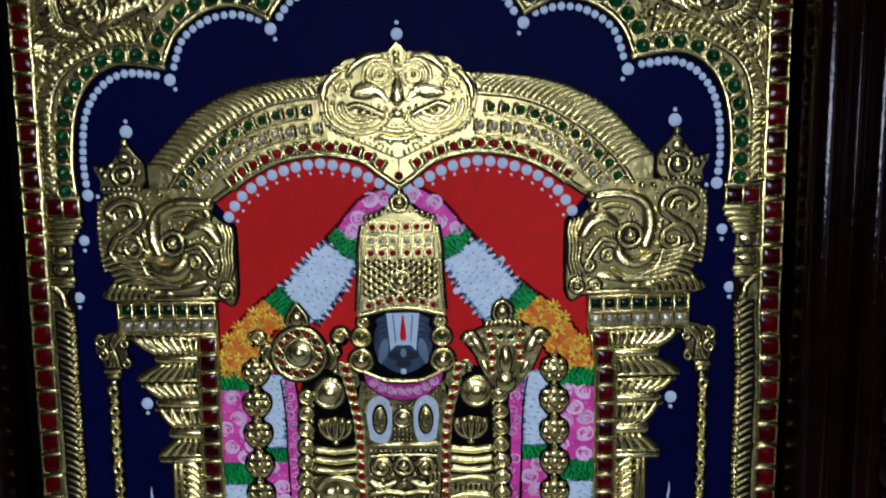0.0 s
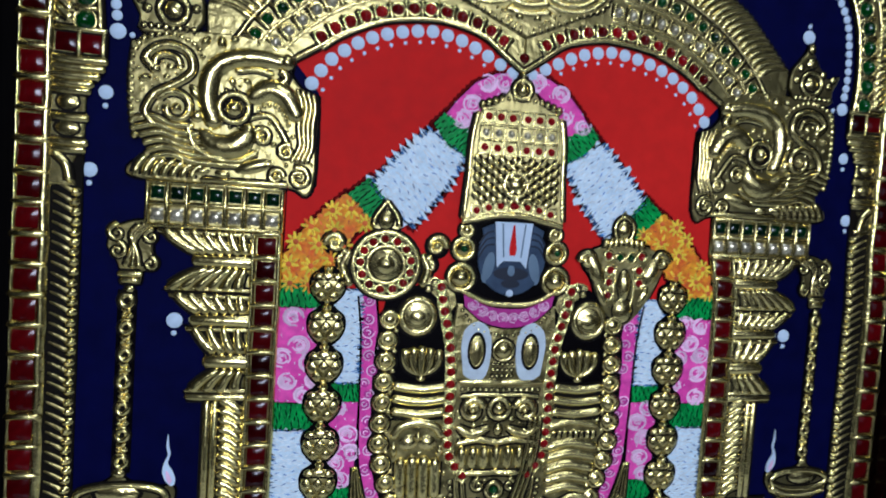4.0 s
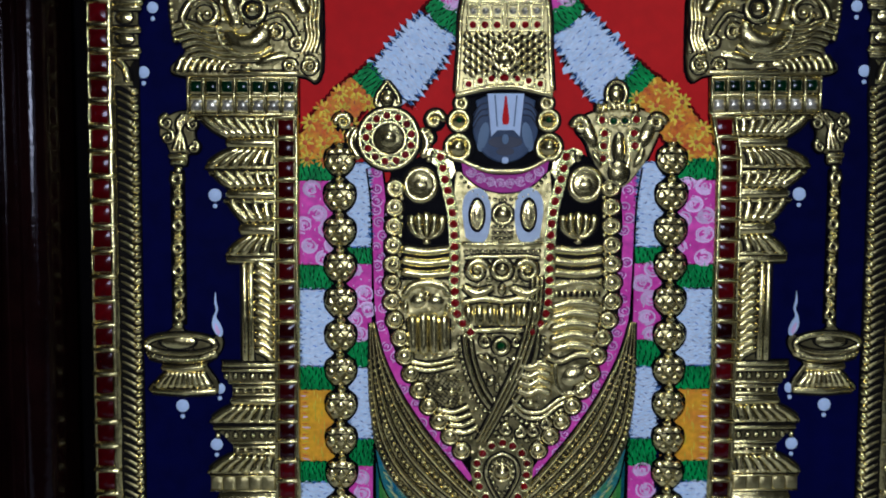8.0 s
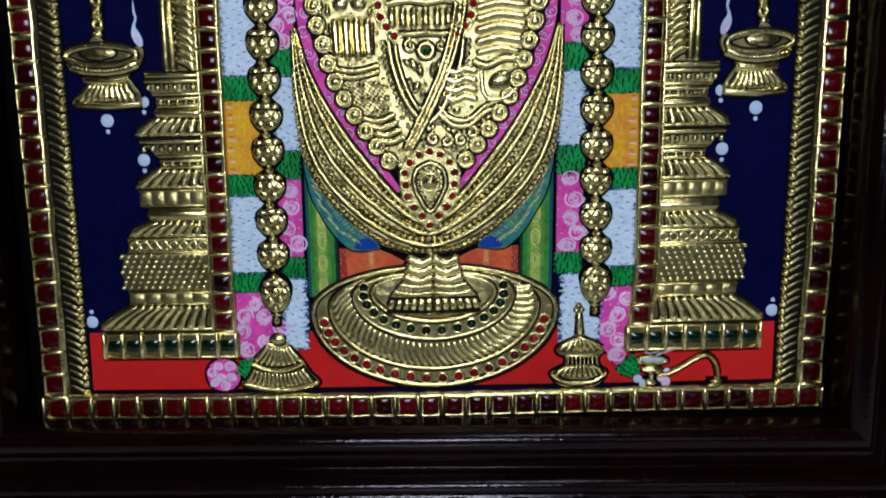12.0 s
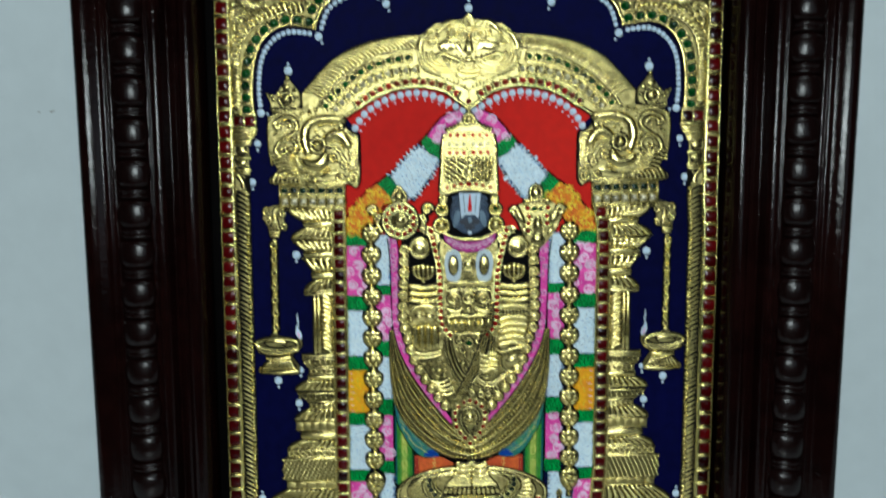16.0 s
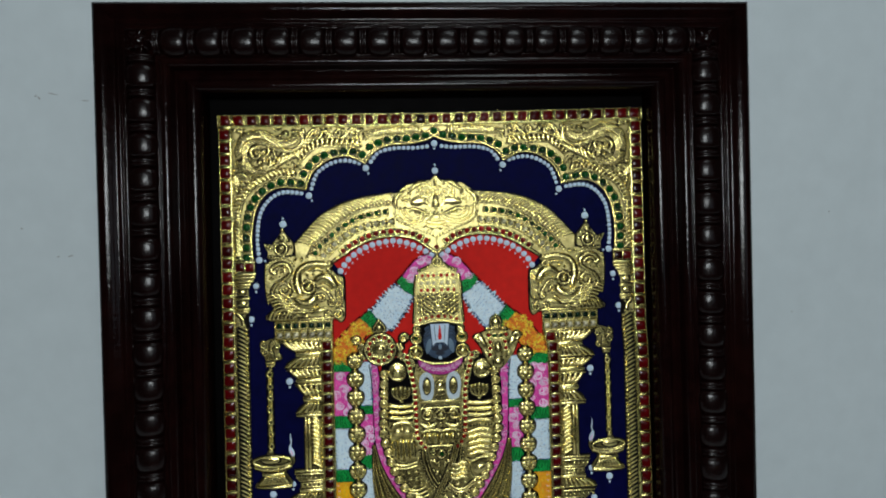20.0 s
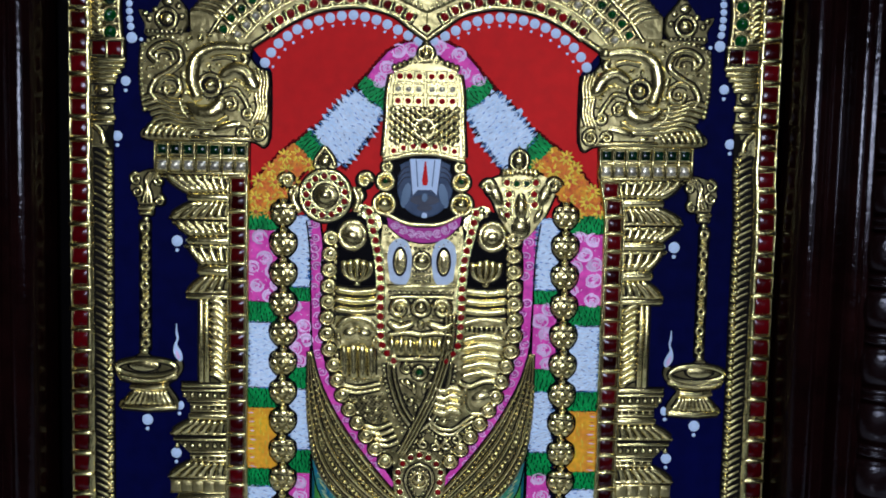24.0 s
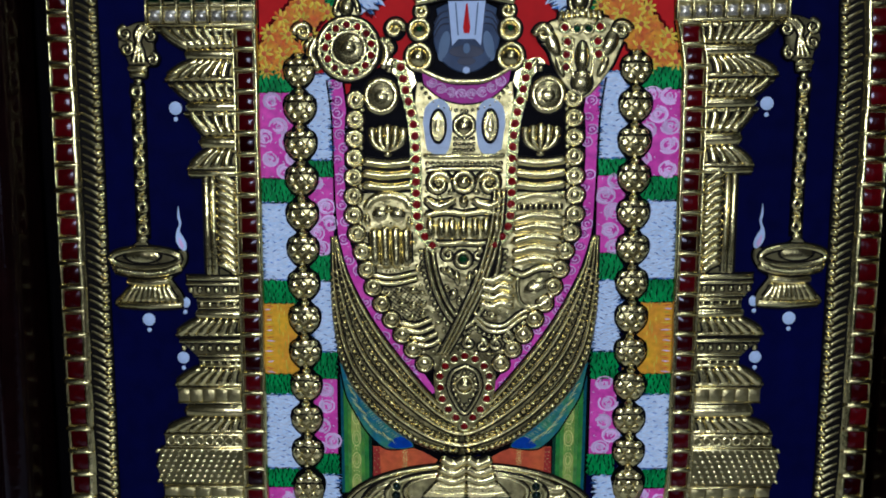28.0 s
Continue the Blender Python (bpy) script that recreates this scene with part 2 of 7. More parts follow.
class Build:
    """A mesh in the making. Millimetres: x to the right, z up, h out of the picture's plane."""

    def __init__(self):
        self.v, self.f, self.m, self.s, self.mats, self.cur = [], [], [], [], [], 0
        self.used = []  # (x, z, radius) of the raised forms

    bare = False  # whether raised gold stands without a dark rim round it

    def use(self, material):
        if material not in self.mats:
            self.mats.append(material)
        self.cur = self.mats.index(material)
        return self

    def add(self, verts, faces, smooth=True):
        k = len(self.v)
        self.v += [(x * 0.001, -h * 0.001, z * 0.001) for x, z, h in verts]
        self.f += [tuple(k + i for i in f) for f in faces]
        self.m += [self.cur] * len(faces)
        self.s += [smooth] * len(faces)

    def plate(self, poly, h0, h1, bev=0.3, smooth=False):
        if area2(poly) < 0:
            poly = poly[::-1]
        # long edges are cut short, so that they follow the drawing's bends
        cuts = [max(1, int(math.dist(poly[i - 1], poly[i]) / 15)) for i in range(len(poly))]
        poly = [(poly[i - 1][0] + (poly[i][0] - poly[i - 1][0]) * j / c, poly[i - 1][1] + (poly[i][1] - poly[i - 1][1]) * j / c) for i, c in enumerate(cuts) for j in range(1, c + 1)]
        n = len(poly)
        inner = inset(poly, bev)
        vs = [(x, z, h0) for x, z in poly] + [(x, z, h1 - bev * 0.7) for x, z in poly] + [(x, z, h1) for x, z in inner]
        fs = []
        for r in (0, n):
            fs += [(r + i, r + (i + 1) % n, r + n + (i + 1) % n, r + n + i) for i in range(n)]
        fs.append(tuple(range(2 * n, 3 * n)))
        self.add(vs, fs, smooth)

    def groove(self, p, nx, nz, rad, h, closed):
        """A dark strip along both edges of a raised line."""
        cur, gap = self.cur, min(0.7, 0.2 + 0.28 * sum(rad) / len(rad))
        self.use(DARK_BROWN)
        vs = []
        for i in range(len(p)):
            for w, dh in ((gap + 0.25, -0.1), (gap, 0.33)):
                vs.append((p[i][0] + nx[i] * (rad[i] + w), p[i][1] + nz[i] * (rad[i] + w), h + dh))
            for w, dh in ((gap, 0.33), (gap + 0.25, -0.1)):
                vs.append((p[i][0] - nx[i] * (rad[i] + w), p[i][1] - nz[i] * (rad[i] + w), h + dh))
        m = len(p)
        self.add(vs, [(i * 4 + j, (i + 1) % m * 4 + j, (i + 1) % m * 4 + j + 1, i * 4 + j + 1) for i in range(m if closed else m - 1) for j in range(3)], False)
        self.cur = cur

    def tube(self, pts, r, h=0.0, high=1.0, seg=6, ends=True, closed=False):
        n = len(pts)
        gold = self.mats[self.cur] is GOLD and not self.bare
        p = np.array(pts, float)
        if closed:
            d = np.roll(p, -1, 0) - np.roll(p, 1, 0)
        else:
            d = np.gradient(p, axis=0)
        d /= np.linalg.norm(d, axis=1)[:, None] + 1e-9
        nx, nz = -d[:, 1], d[:, 0]
        rad = [r(i / max(1, n - 1)) if callable(r) else r for i in range(n)]
        if gold:
            rad = [q * FAT for q in rad]
            high *= 0.66  # pressed foil over low relief
            for i in range(n - 1 + closed):
                q, w = p[i], p[(i + 1) % n]
                k = 1 + int(math.hypot(*(w - q)) / 2.0)
                self.used += [(*(q + (w - q) * j / k), rad[i]) for j in range(k)]
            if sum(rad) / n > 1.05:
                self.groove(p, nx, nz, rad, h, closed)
        rings = [(p[i], nx[i], nz[i], rad[i]) for i in range(n)]
        if ends and not closed:
            a, b = rings[0], rings[-1]
            rings = [(a[0] - d[0] * a[3] * 0.6, a[1], a[2], a[3] * 0.55)] + rings + [(b[0] + d[-1] * b[3] * 0.6, b[1], b[2], b[3] * 0.55)]
        vs, k = [], seg + 1
        for q, ax, az, rr in rings:
            for j in range(k):
                c = 1 - 2 * j / seg
                vs.append((q[0] + ax * rr * c, q[1] + az * rr * c, h + rr * high * (1 - c * c)))
        m = len(rings)
        fs = [(i % m * k + j, i % m * k + j + 1, (i + 1) % m * k + j + 1, (i + 1) % m * k + j) for i in range(m if closed else m - 1) for j in range(seg)]
        if not closed:
            fs += [tuple(range(k))[::-1], tuple((m - 1) * k + j for j in range(k))]
        self.add(vs, [f[::-1] for f in fs])

    def dome(self, x, z, rx, rz=None, h=0.0, high=None, seg=10, rings=3, rot=0.0):
        rz = rz or rx
        high = high or min(rx, rz)
        c, s = math.cos(rot), math.sin(rot)
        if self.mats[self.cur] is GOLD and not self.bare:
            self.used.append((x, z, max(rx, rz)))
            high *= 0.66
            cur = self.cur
            self.use(DARK_BROWN)
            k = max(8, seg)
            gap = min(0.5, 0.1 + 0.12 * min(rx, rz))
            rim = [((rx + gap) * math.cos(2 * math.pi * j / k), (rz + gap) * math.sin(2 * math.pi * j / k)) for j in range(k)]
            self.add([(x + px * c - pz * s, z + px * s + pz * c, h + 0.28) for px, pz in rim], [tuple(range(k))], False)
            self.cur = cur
        vs = []
        for i in range(rings):
            a = 1 - i / rings
            for j in range(seg):
                b = 2 * math.pi * j / seg
                px, pz = rx * a * math.cos(b), rz * a * math.sin(b)
                vs.append((x + px * c - pz * s, z + px * s + pz * c, h + high * (1 - a * a)))
        vs.append((x, z, h + high))
        fs = [(i * seg + j, i * seg + (j + 1) % seg, (i + 1) * seg + (j + 1) % seg, (i + 1) * seg + j) for i in range(rings - 1) for j in range(seg)]
        fs += [((rings - 1) * seg + j, (rings - 1) * seg + (j + 1) % seg, rings * seg) for j in range(seg)]
        self.add(vs, fs)

    def ring(self, x, z, rx, rz=None, r=1.0, h=0.0, n=20, high=1.0):
        rz = rz or rx
        self.tube([(x + rx * math.cos(2 * math.pi * i / n), z + rz * math.sin(2 * math.pi * i / n)) for i in range(n)], r, h, high, 5, closed=True)

    def spiral(self, x, z, r0, r1, a0, turns, r=1.0, h=0.0, n=None, taper=0.5):
        n = n or int(10 + abs(turns) * 16)
        pts = []
        for i in range(n):
            t = i / (n - 1)
            a, rr = math.radians(a0) + 2 * math.pi * turns * t, r0 + (r1 - r0) * t
            pts.append((x + rr * math.cos(a), z + rr * math.sin(a)))
        self.tube(pts, lambda t: r * (1 - (1 - taper) * t), h, 1.0, 5)

    def flutes(self, a, b, n, r, h=0.0, skew=0.0, bulge=0.0, ease=1.0, nose=0.0):
        """n slanting half-round ribs between the curves a and b."""
        for i in range(n):
            t = (i + 0.5) / n
            p, q = at(a, t), at(b, min(1, max(0, t + skew)))
            mid = ((p[0] + q[0]) / 2 + bulge * (q[1] - p[1]), (p[1] + q[1]) / 2 - bulge * (q[0] - p[0]))
            self.tube(bezier(p, mid, q, 6), lambda u: r * (ease + (1 - ease) * u), h, 1.0, 4)
            if nose:
                self.dome(q[0], q[1], nose, None, h, nose, 6, 2)

    def leaves(self, poly, radii, h, seed, rim=1.2, tries=900):
        """Small leaves and knobs in what room is left inside an outline."""
        rng = random.Random(seed)
        rim_pts, taken = np.array(poly), np.array(self.used)
        lo, hi = rim_pts.min(0), rim_pts.max(0)
        for r in radii:
            for _ in range(tries):
                x, z = rng.uniform(lo[0], hi[0]), rng.uniform(lo[1], hi[1])
                if (((taken[:, :2] - (x, z)) ** 2).sum(1) < (taken[:, 2] + r * 0.85) ** 2).any() or not inside((x, z), poly) or (((rim_pts - (x, z)) ** 2).sum(1) < (r + rim) ** 2).any():
                    continue
                self.dome(x, z, r, r * rng.uniform(0.62, 0.95), h, r * 0.85, 9, 3, rng.uniform(0, 3.1))
                taken = np.vstack((taken, (x, z, r)))

    def mirrored(self):
        o = Build()
        o.v = [(-x, y, z) for x, y, z in self.v]
        o.f = [f[::-1] for f in self.f]
        o.m, o.s, o.mats, o.cur = list(self.m), list(self.s), list(self.mats), self.cur
        o.used = [(-x, z, r) for x, z, r in self.used]
        return o

    def both(self):
        o = self.mirrored()
        k = len(self.v)
        self.v += o.v
        self.f += [tuple(k + i for i in f) for f in o.f]
        self.m += o.m
        self.s += o.s
        self.used += o.used
        return self

    def mesh(self, name):
        me = bpy.data.meshes.new(name)
        me.from_pydata(self.v, [], self.f)
        for m in self.mats:
            me.materials.append(m)
        me.polygons.foreach_set("material_index", self.m)
        me.polygons.foreach_set("use_smooth", self.s)
        me.update()
        return me


def area2(p):
    return sum(p[i][0] * p[(i + 1) % len(p)][1] - p[(i + 1) % len(p)][0] * p[i][1] for i in range(len(p)))


def inset(poly, d):
    """The polygon (anticlockwise) moved inward by d; a negative d grows it."""
    n, out = len(poly), []
    for i in range(n):
        a, b, c = poly[i - 1], poly[i], poly[(i + 1) % n]
        e1, e2 = (b[0] - a[0], b[1] - a[1]), (c[0] - b[0], c[1] - b[1])
        l1, l2 = math.hypot(*e1) or 1, math.hypot(*e2) or 1
        n1, n2 = (-e1[1] / l1, e1[0] / l1), (-e2[1] / l2, e2[0] / l2)
        m = (n1[0] + n2[0], n1[1] + n2[1])
        l = math.hypot(*m) or 1
        k = d / max(0.45, (m[0] * n1[0] + m[1] * n1[1]) / l)
        out.append((b[0] + m[0] / l * k, b[1] + m[1] / l * k))
    return out


def grown(poly, d):
    return inset(poly if area2(poly) > 0 else poly[::-1], -d)


def at(curve, t):
    """The point at the share t of a curve's length."""
    if t <= 0:
        return curve[0]
    ls = [math.dist(curve[i], curve[i + 1]) for i in range(len(curve) - 1)]
    want = t * sum(ls)
    for i, l in enumerate(ls):
        if want <= l:
            k = want / (l or 1)
            return tuple(curve[i][j] + (curve[i + 1][j] - curve[i][j]) * k for j in (0, 1))
        want -= l
    return curve[-1]


def length(curve):
    return sum(math.dist(curve[i], curve[i + 1]) for i in range(len(curve) - 1))


def bezier(a, b, c, n):
    return [tuple((1 - t) ** 2 * a[j] + 2 * t * (1 - t) * b[j] + t * t * c[j] for j in (0, 1)) for t in (i / (n - 1) for i in range(n))]


def smooth(*pts, n=6):
    """A Catmull-Rom curve through the points."""
    p = [pts[0], *pts, pts[-1]]
    out = []
    for i in range(1, len(p) - 2):
        for k in range(n):
            t = k / n
            out.append(tuple(0.5 * (2 * p[i][j] + (p[i + 1][j] - p[i - 1][j]) * t + (2 * p[i - 1][j] - 5 * p[i][j] + 4 * p[i + 1][j] - p[i + 2][j]) * t * t
                                    + (3 * p[i][j] - p[i - 1][j] - 3 * p[i + 1][j] + p[i + 2][j]) * t ** 3) for j in (0, 1)))
    out.append(tuple(pts[-1]))
    return out


def shifted(curve, d):
    """The curve moved by d to its left."""
    p = np.array(curve, float)
    g = np.gradient(p, axis=0)
    g /= np.linalg.norm(g, axis=1)[:, None] + 1e-9
    return [(p[i][0] - g[i][1] * d, p[i][1] + g[i][0] * d) for i in range(len(p))]


def rect(x0, z0, x1, z1):
    return [(x0, z0), (x1, z0), (x1, z1), (x0, z1)]


def oval(x, z, rx, rz, n=24, a0=0.0, a1=360.0):
    k = n if a1 - a0 >= 360 else n - 1
    return [(x + rx * math.cos(math.radians(a0 + (a1 - a0) * i / k)), z + rz * math.sin(math.radians(a0 + (a1 - a0) * i / k))) for i in range(n)]


def flip(pts):
    return [(-x, z) for x, z in pts]


def inside(p, poly):
    hit = False
    for i in range(len(poly)):
        (x1, z1), (x2, z2) = poly[i - 1], poly[i]
        if (z1 > p[1]) != (z2 > p[1]) and p[0] < (x2 - x1) * (p[1] - z1) / (z2 - z1) + x1:
            hit = not hit
    return hit


def ramp01(v, a, b):
    return min(1.0, max(0.0, (v - a) / (b - a)))


def drawn(x, z):
    """Where a point of the regular drawing truly lies: the craftsman's right half runs a little high, its pillar a little wide."""
    if x <= 0:
        return x, z
    wide = 5.0 * ramp01(x, 60, 112) * (1 - 0.65 * ramp01(x, 165, 200)) * (0.4 + 0.6 * ramp01(z, 170, 205)) * (1 - ramp01(z, 432, 456))
    return x + wide, z + 0.018 * x


def part(name, b, parent, label="", regular=False):
    if isinstance(b, Build) and not regular:
        b.v = [(p[0] * 0.001, y, p[1] * 0.001) for x, y, z in b.v for p in (drawn(x * 1000, z * 1000),)]
    ob = new(name, b.mesh(name) if isinstance(b, Build) else b)
    ob.parent = parent
    return tagged(ob, label)


def piece(name, me, parent, x, z, h=0.0, rot=0.0, scale=1.0, regular=False):
    """A small part that shares its mesh with others of its kind."""
    if not regular:
        x, z = drawn(x, z)
    ob = new(name, me)
    ob.parent = parent
    ob.location = (x * 0.001, -h * 0.001, z * 0.001)
    ob.rotation_euler = (0, -rot, 0)
    ob.scale = (scale,) * 3
    return ob


def box(name, x0, y0, z0, x1, y1, z1, material, label="", kind="structure", parent=None):
    bm = bmesh.new()
    bmesh.ops.create_cube(bm, size=1.0, matrix=Matrix.LocRotScale(((x0 + x1) / 2, (y0 + y1) / 2, (z0 + z1) / 2), None, (x1 - x0, y1 - y0, z1 - z0)))
    me = bpy.data.meshes.new(name)
    bm.to_mesh(me)
    bm.free()
    me.materials.append(material)
    ob = new(name, me)
    ob.parent = parent
    return tagged(ob, label, "", "", kind) if kind else ob


# ---------------------------------------------------------------- the room
WALL = 0.1091  # the wall's face behind the picture
box("wall_north", -2.2, WALL, -0.85, 2.2, WALL + 0.15, 2.5, PAINT, "pale grey painted plaster wall with faint scuffs")
# unseen walls and ceiling, made near black to darken what the gold reflects
box("wall_west", -2.35, -2.5, -0.85, -2.2, WALL + 0.15, 2.5, DUSKY, "unseen near-black wall closing the room")
box("wall_east", 2.2, -2.5, -0.85, 2.35, WALL + 0.15, 2.5, DUSKY, "unseen near-black wall closing the room")
box("ceiling", -2.35, -2.55, 2.5, 2.35, WALL + 0.15, 2.6, CEIL, "unseen dark ceiling closing the room")
south = new("wall_south")
tagged(south, "unseen near-black wall with a bright window opening", "", "", "structure")
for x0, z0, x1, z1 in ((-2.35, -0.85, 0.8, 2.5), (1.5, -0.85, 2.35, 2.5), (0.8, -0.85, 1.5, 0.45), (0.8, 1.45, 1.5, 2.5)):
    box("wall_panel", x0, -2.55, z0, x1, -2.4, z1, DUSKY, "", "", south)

ledge = new("marble_ledge")
tagged(ledge, "white polished marble ledge with a narrow tan joint", "", "", "structure")
box("joint_bed", -2.2, -0.5, -0.06, 2.2, WALL, -0.003, GROUT, "", "", ledge)
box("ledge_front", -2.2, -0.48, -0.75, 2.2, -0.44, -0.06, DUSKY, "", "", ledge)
# ledge cut short and dark floor added, both out of view, to darken reflections
box("floor", -2.35, -2.55, -0.85, 2.35, WALL + 0.15, -0.75, DARK_FLOOR, "unseen dark floor below the ledge")


def slab(name, poly, top=0.0, thick=0.025):
    bm = bmesh.new()
    vs = [bm.verts.new((x, y, top)) for x, y in poly]
    f = bm.faces.new(vs)
    r = bmesh.ops.extrude_face_region(bm, geom=[f])
    for v in r["geom"]:
        if isinstance(v, bmesh.types.BMVert):
            v.co.z -= thick
    bmesh.ops.recalc_face_normals(bm, faces=bm.faces)
    me = bpy.data.meshes.new(name)
    bm.to_mesh(me)
    bm.free()
    me.materials.append(MARBLE)
    ob = new(name, me)
    ob.parent = ledge
    return ob


def joint(y, side):
    """The edge of the tan joint that runs out from under the frame."""
    return (-0.2073 - 0.089 * y + side * 0.0052, y)


slab("slab", [(-2.2, -0.5), joint(-0.5, -1), joint(WALL, -1), (-2.2, WALL)])
slab("slab", [joint(-0.5, 1), (2.2, -0.5), (2.2, WALL), joint(WALL, 1)])


def speck(name, place, rx, ry, turn, parent, upright, seed):
    """A small raised fleck with an uneven outline, lying on the ledge or stuck on the wall."""
    rng = random.Random(seed)
    b = Build().use(SCUFF if upright else DIRT)
    b.plate([(1000 * rx * math.cos(k * 0.7) * rng.uniform(0.75, 1.15), 1000 * ry * math.sin(k * 0.7) * rng.uniform(0.75, 1.15)) for k in range(9)], 0, 0.35, 0.1)
    ob = new(name, b.mesh(name))
    ob.parent = parent
    ob.location = place
    ob.rotation_euler = (0, turn, 0) if upright else (radians(-90), 0, turn)
    return ob


wall = bpy.data.objects["wall_north"]
for i, (x, z, rx, rz, turn) in enumerate(((-0.4085, 0.686, 0.0055, 0.0005, 0.2), (-0.3757, 0.6786, 0.0048, 0.0004, 0.07), (-0.4235, 0.682, 0.0022, 0.0006, 0.9), (-0.4268, 0.684, 0.0016, 0.0005, -0.6), (-0.4559, 0.5415, 0.0010, 0.0010, 0),
                                          (-0.4199, 0.5092, 0.0013, 0.0007, 0.3), (-0.4075, 0.5095, 0.0024, 0.0006, -0.3), (-0.4050, 0.5102, 0.0012, 0.0006, 0.6), (0.4721, 0.5413, 0.0012, 0.0007, 0.2), (0.4330, 0.4207, 0.0016, 0.0006, 0.4))):
    speck("scuff", (x, WALL, z + 0.0128), rx, rz, turn, wall, True, i)
for i, (x, y, rx, ry, turn) in enumerate(((0.0560, -0.0336, 0.0034, 0.0040, 0), (0.0565, -0.0772, 0.0032, 0.0036, 0), (-0.0871, -0.0519, 0.0022, 0.0008, 0.4), (0.3574, 0.0178, 0.0022, 0.0007, 0.1), (0.3273, -0.0587, 0.0010, 0.0016, 0.4),
                                          (0.3401, -0.0756, 0.0034, 0.0005, 0.5), (0.318, -0.070, 0.0018, 0.0004, -0.4), (0.305, -0.079, 0.0020, 0.0003, 0.2))):
    speck("fleck", (1.0494 * x - 0.0026, 1.0494 * y + 0.0203, 0.0), rx, ry, turn, ledge, False, 40 + i)

# ---------------------------------------------------------------- the framed picture
root = new("framed_painting")
root.matrix_world = STAND
tagged(root, "gold-relief temple painting in a dark carved frame against a wall", "painting")

# frame: sight opening, moulding width and profile (across, height)
SX0, SX1, SZ0, SZ1 = -238.0, 232.0, 119.0, 713.0
PROFILE = [(0, -1), (0, 16), (0.8, 19.5), (2.5, 22.5), (5, 24.2), (8, 24.2), (10.5, 22.6), (12, 20), (12.8, 18.6), (14, 18.2), (18.5, 17.2), (20.5, 15.6), (21.2, 14.6), (22.2, 14.6), (22.8, 17), (23.6, 21.5), (25.2, 24.6),
           (27.6, 26), (30, 25.6), (31.6, 24), (32.2, 22), (33, 21.4), (34, 22.6), (35, 23), (36, 22.2), (36.6, 20.4), (37.5, 19.6), (57.8, 19.8), (58.8, 21.5), (59.4, 23.2), (60.6, 24), (61.8, 23.6), (62.6, 22.4), (63.4, 22.2),
           (64.2, 23.6), (65.4, 24.2), (66.6, 23.6), (67.4, 22.6), (69.5, 22.8), (71.8, 24.8), (75, 27.2), (78.4, 28.5), (81.4, 28.2), (83.6, 26.4), (85.2, 23), (86, 19), (86.4, 12), (86.4, -9.5), (2, -9.5)]
FOOT, HEAD = 1.156, 1.07  # how much wider than the profile each rail is; the upright ones widen a little to the top
CORNERS = [(SX0, SZ0, -1.135, -FOOT), (SX1, SZ0, 1.15, -FOOT), (SX1, SZ1, 1.25, HEAD), (SX0, SZ1, -1.23, HEAD)]


def turned(name, rings):
    """A half-round turning: (along, radius) pairs."""
    b = Build().use(TURNED)
    n = 14
    vs = [(x, r * math.cos(a), 0.70 * r * math.sin(a)) for x, r in rings for a in (math.pi * j / n for j in range(n + 1))]
    fs = [(i * (n + 1) + j, (i + 1) * (n + 1) + j, (i + 1) * (n + 1) + j + 1, i * (n + 1) + j + 1) for i in range(len(rings) - 1) for j in range(n)]
    b.add(vs, fs)
    return b.mesh(name)


def bead_mesh():
    return turned("bead", [(-12.2, 10.0), (-11.9, 11.6), (-11.2, 12.8), (-9.6, 14.4), (-7.4, 15.4), (-4.0, 16.0), (0, 16.2), (4.0, 16.0), (7.4, 15.4), (9.6, 14.4), (11.2, 12.8), (11.9, 11.6), (12.2, 10.0)])


def collar_mesh():
    return turned("collar", [(-5.6, 9.0), (-4.5, 10.4), (-4.1, 12.4), (-3.4, 14.0), (-2.3, 14.8), (-1.2, 14.2), (-0.6, 12.4), (0.6, 12.4), (1.2, 14.2), (2.3, 14.8), (3.4, 14.0), (4.1, 12.4), (4.5, 10.4), (5.6, 9.0)])


BEAD, COLLAR = bead_mesh(), collar_mesh()


def leaf_block():
    b = Build().use(WOOD)
    b.dome(0, 0, 11, 11, 0, 9, 12, 4)
    for k in range(5):
        a = math.radians(k * 72 + 20)
        b.tube(bezier((2 * math.cos(a), 2 * math.sin(a)), (7 * math.cos(a + 0.4), 7 * math.sin(a + 0.4)), (11 * math.cos(a), 11 * math.sin(a)), 5), 2.0, 4.5, 1.0, 5)
    return b.mesh("corner_leaf")


LEAF_BLOCK = leaf_block()
for k in range(4):
    (ax, az, asx, asz), (bx, bz, bsx, bsz) = CORNERS[k], CORNERS[(k + 1) % 4]
    b = Build().use(WOOD)
    n = len(PROFILE)
    vs = [(ax + asx * w, az + asz * w, h) for w, h in PROFILE] + [(bx + bsx * w, bz + bsz * w, h) for w, h in PROFILE]
    b.add(vs, [(i, i + 1, n + i + 1, n + i) for i in range(n - 1)], True)
    rail = part("frame_rail", b, root, "", True)
    w = 47.2
    x0, z0, x1, z1 = ax + asx * w, az + asz * w, bx + bsx * w, bz + bsz * w
    span = math.hypot(x1 - x0, z1 - z0)
    count = round(span / 34.6)
    rot = math.atan2(z1 - z0, x1 - x0)
    for i in range(count):
        t = (i + 0.5) / count
        if 0 < i < count:
            piece("bead", BEAD, rail, x0 + (x1 - x0) * i / count, z0 + (z1 - z0) * i / count, 20.4, rot, 1.0, True)
        piece("collar", COLLAR, rail, x0 + (x1 - x0) * t, z0 + (z1 - z0) * t, 20.4, rot, 1.0, True)
    piece("corner_leaf", LEAF_BLOCK, rail, x0, z0, 21, 0.3 * k, 1.0, True)

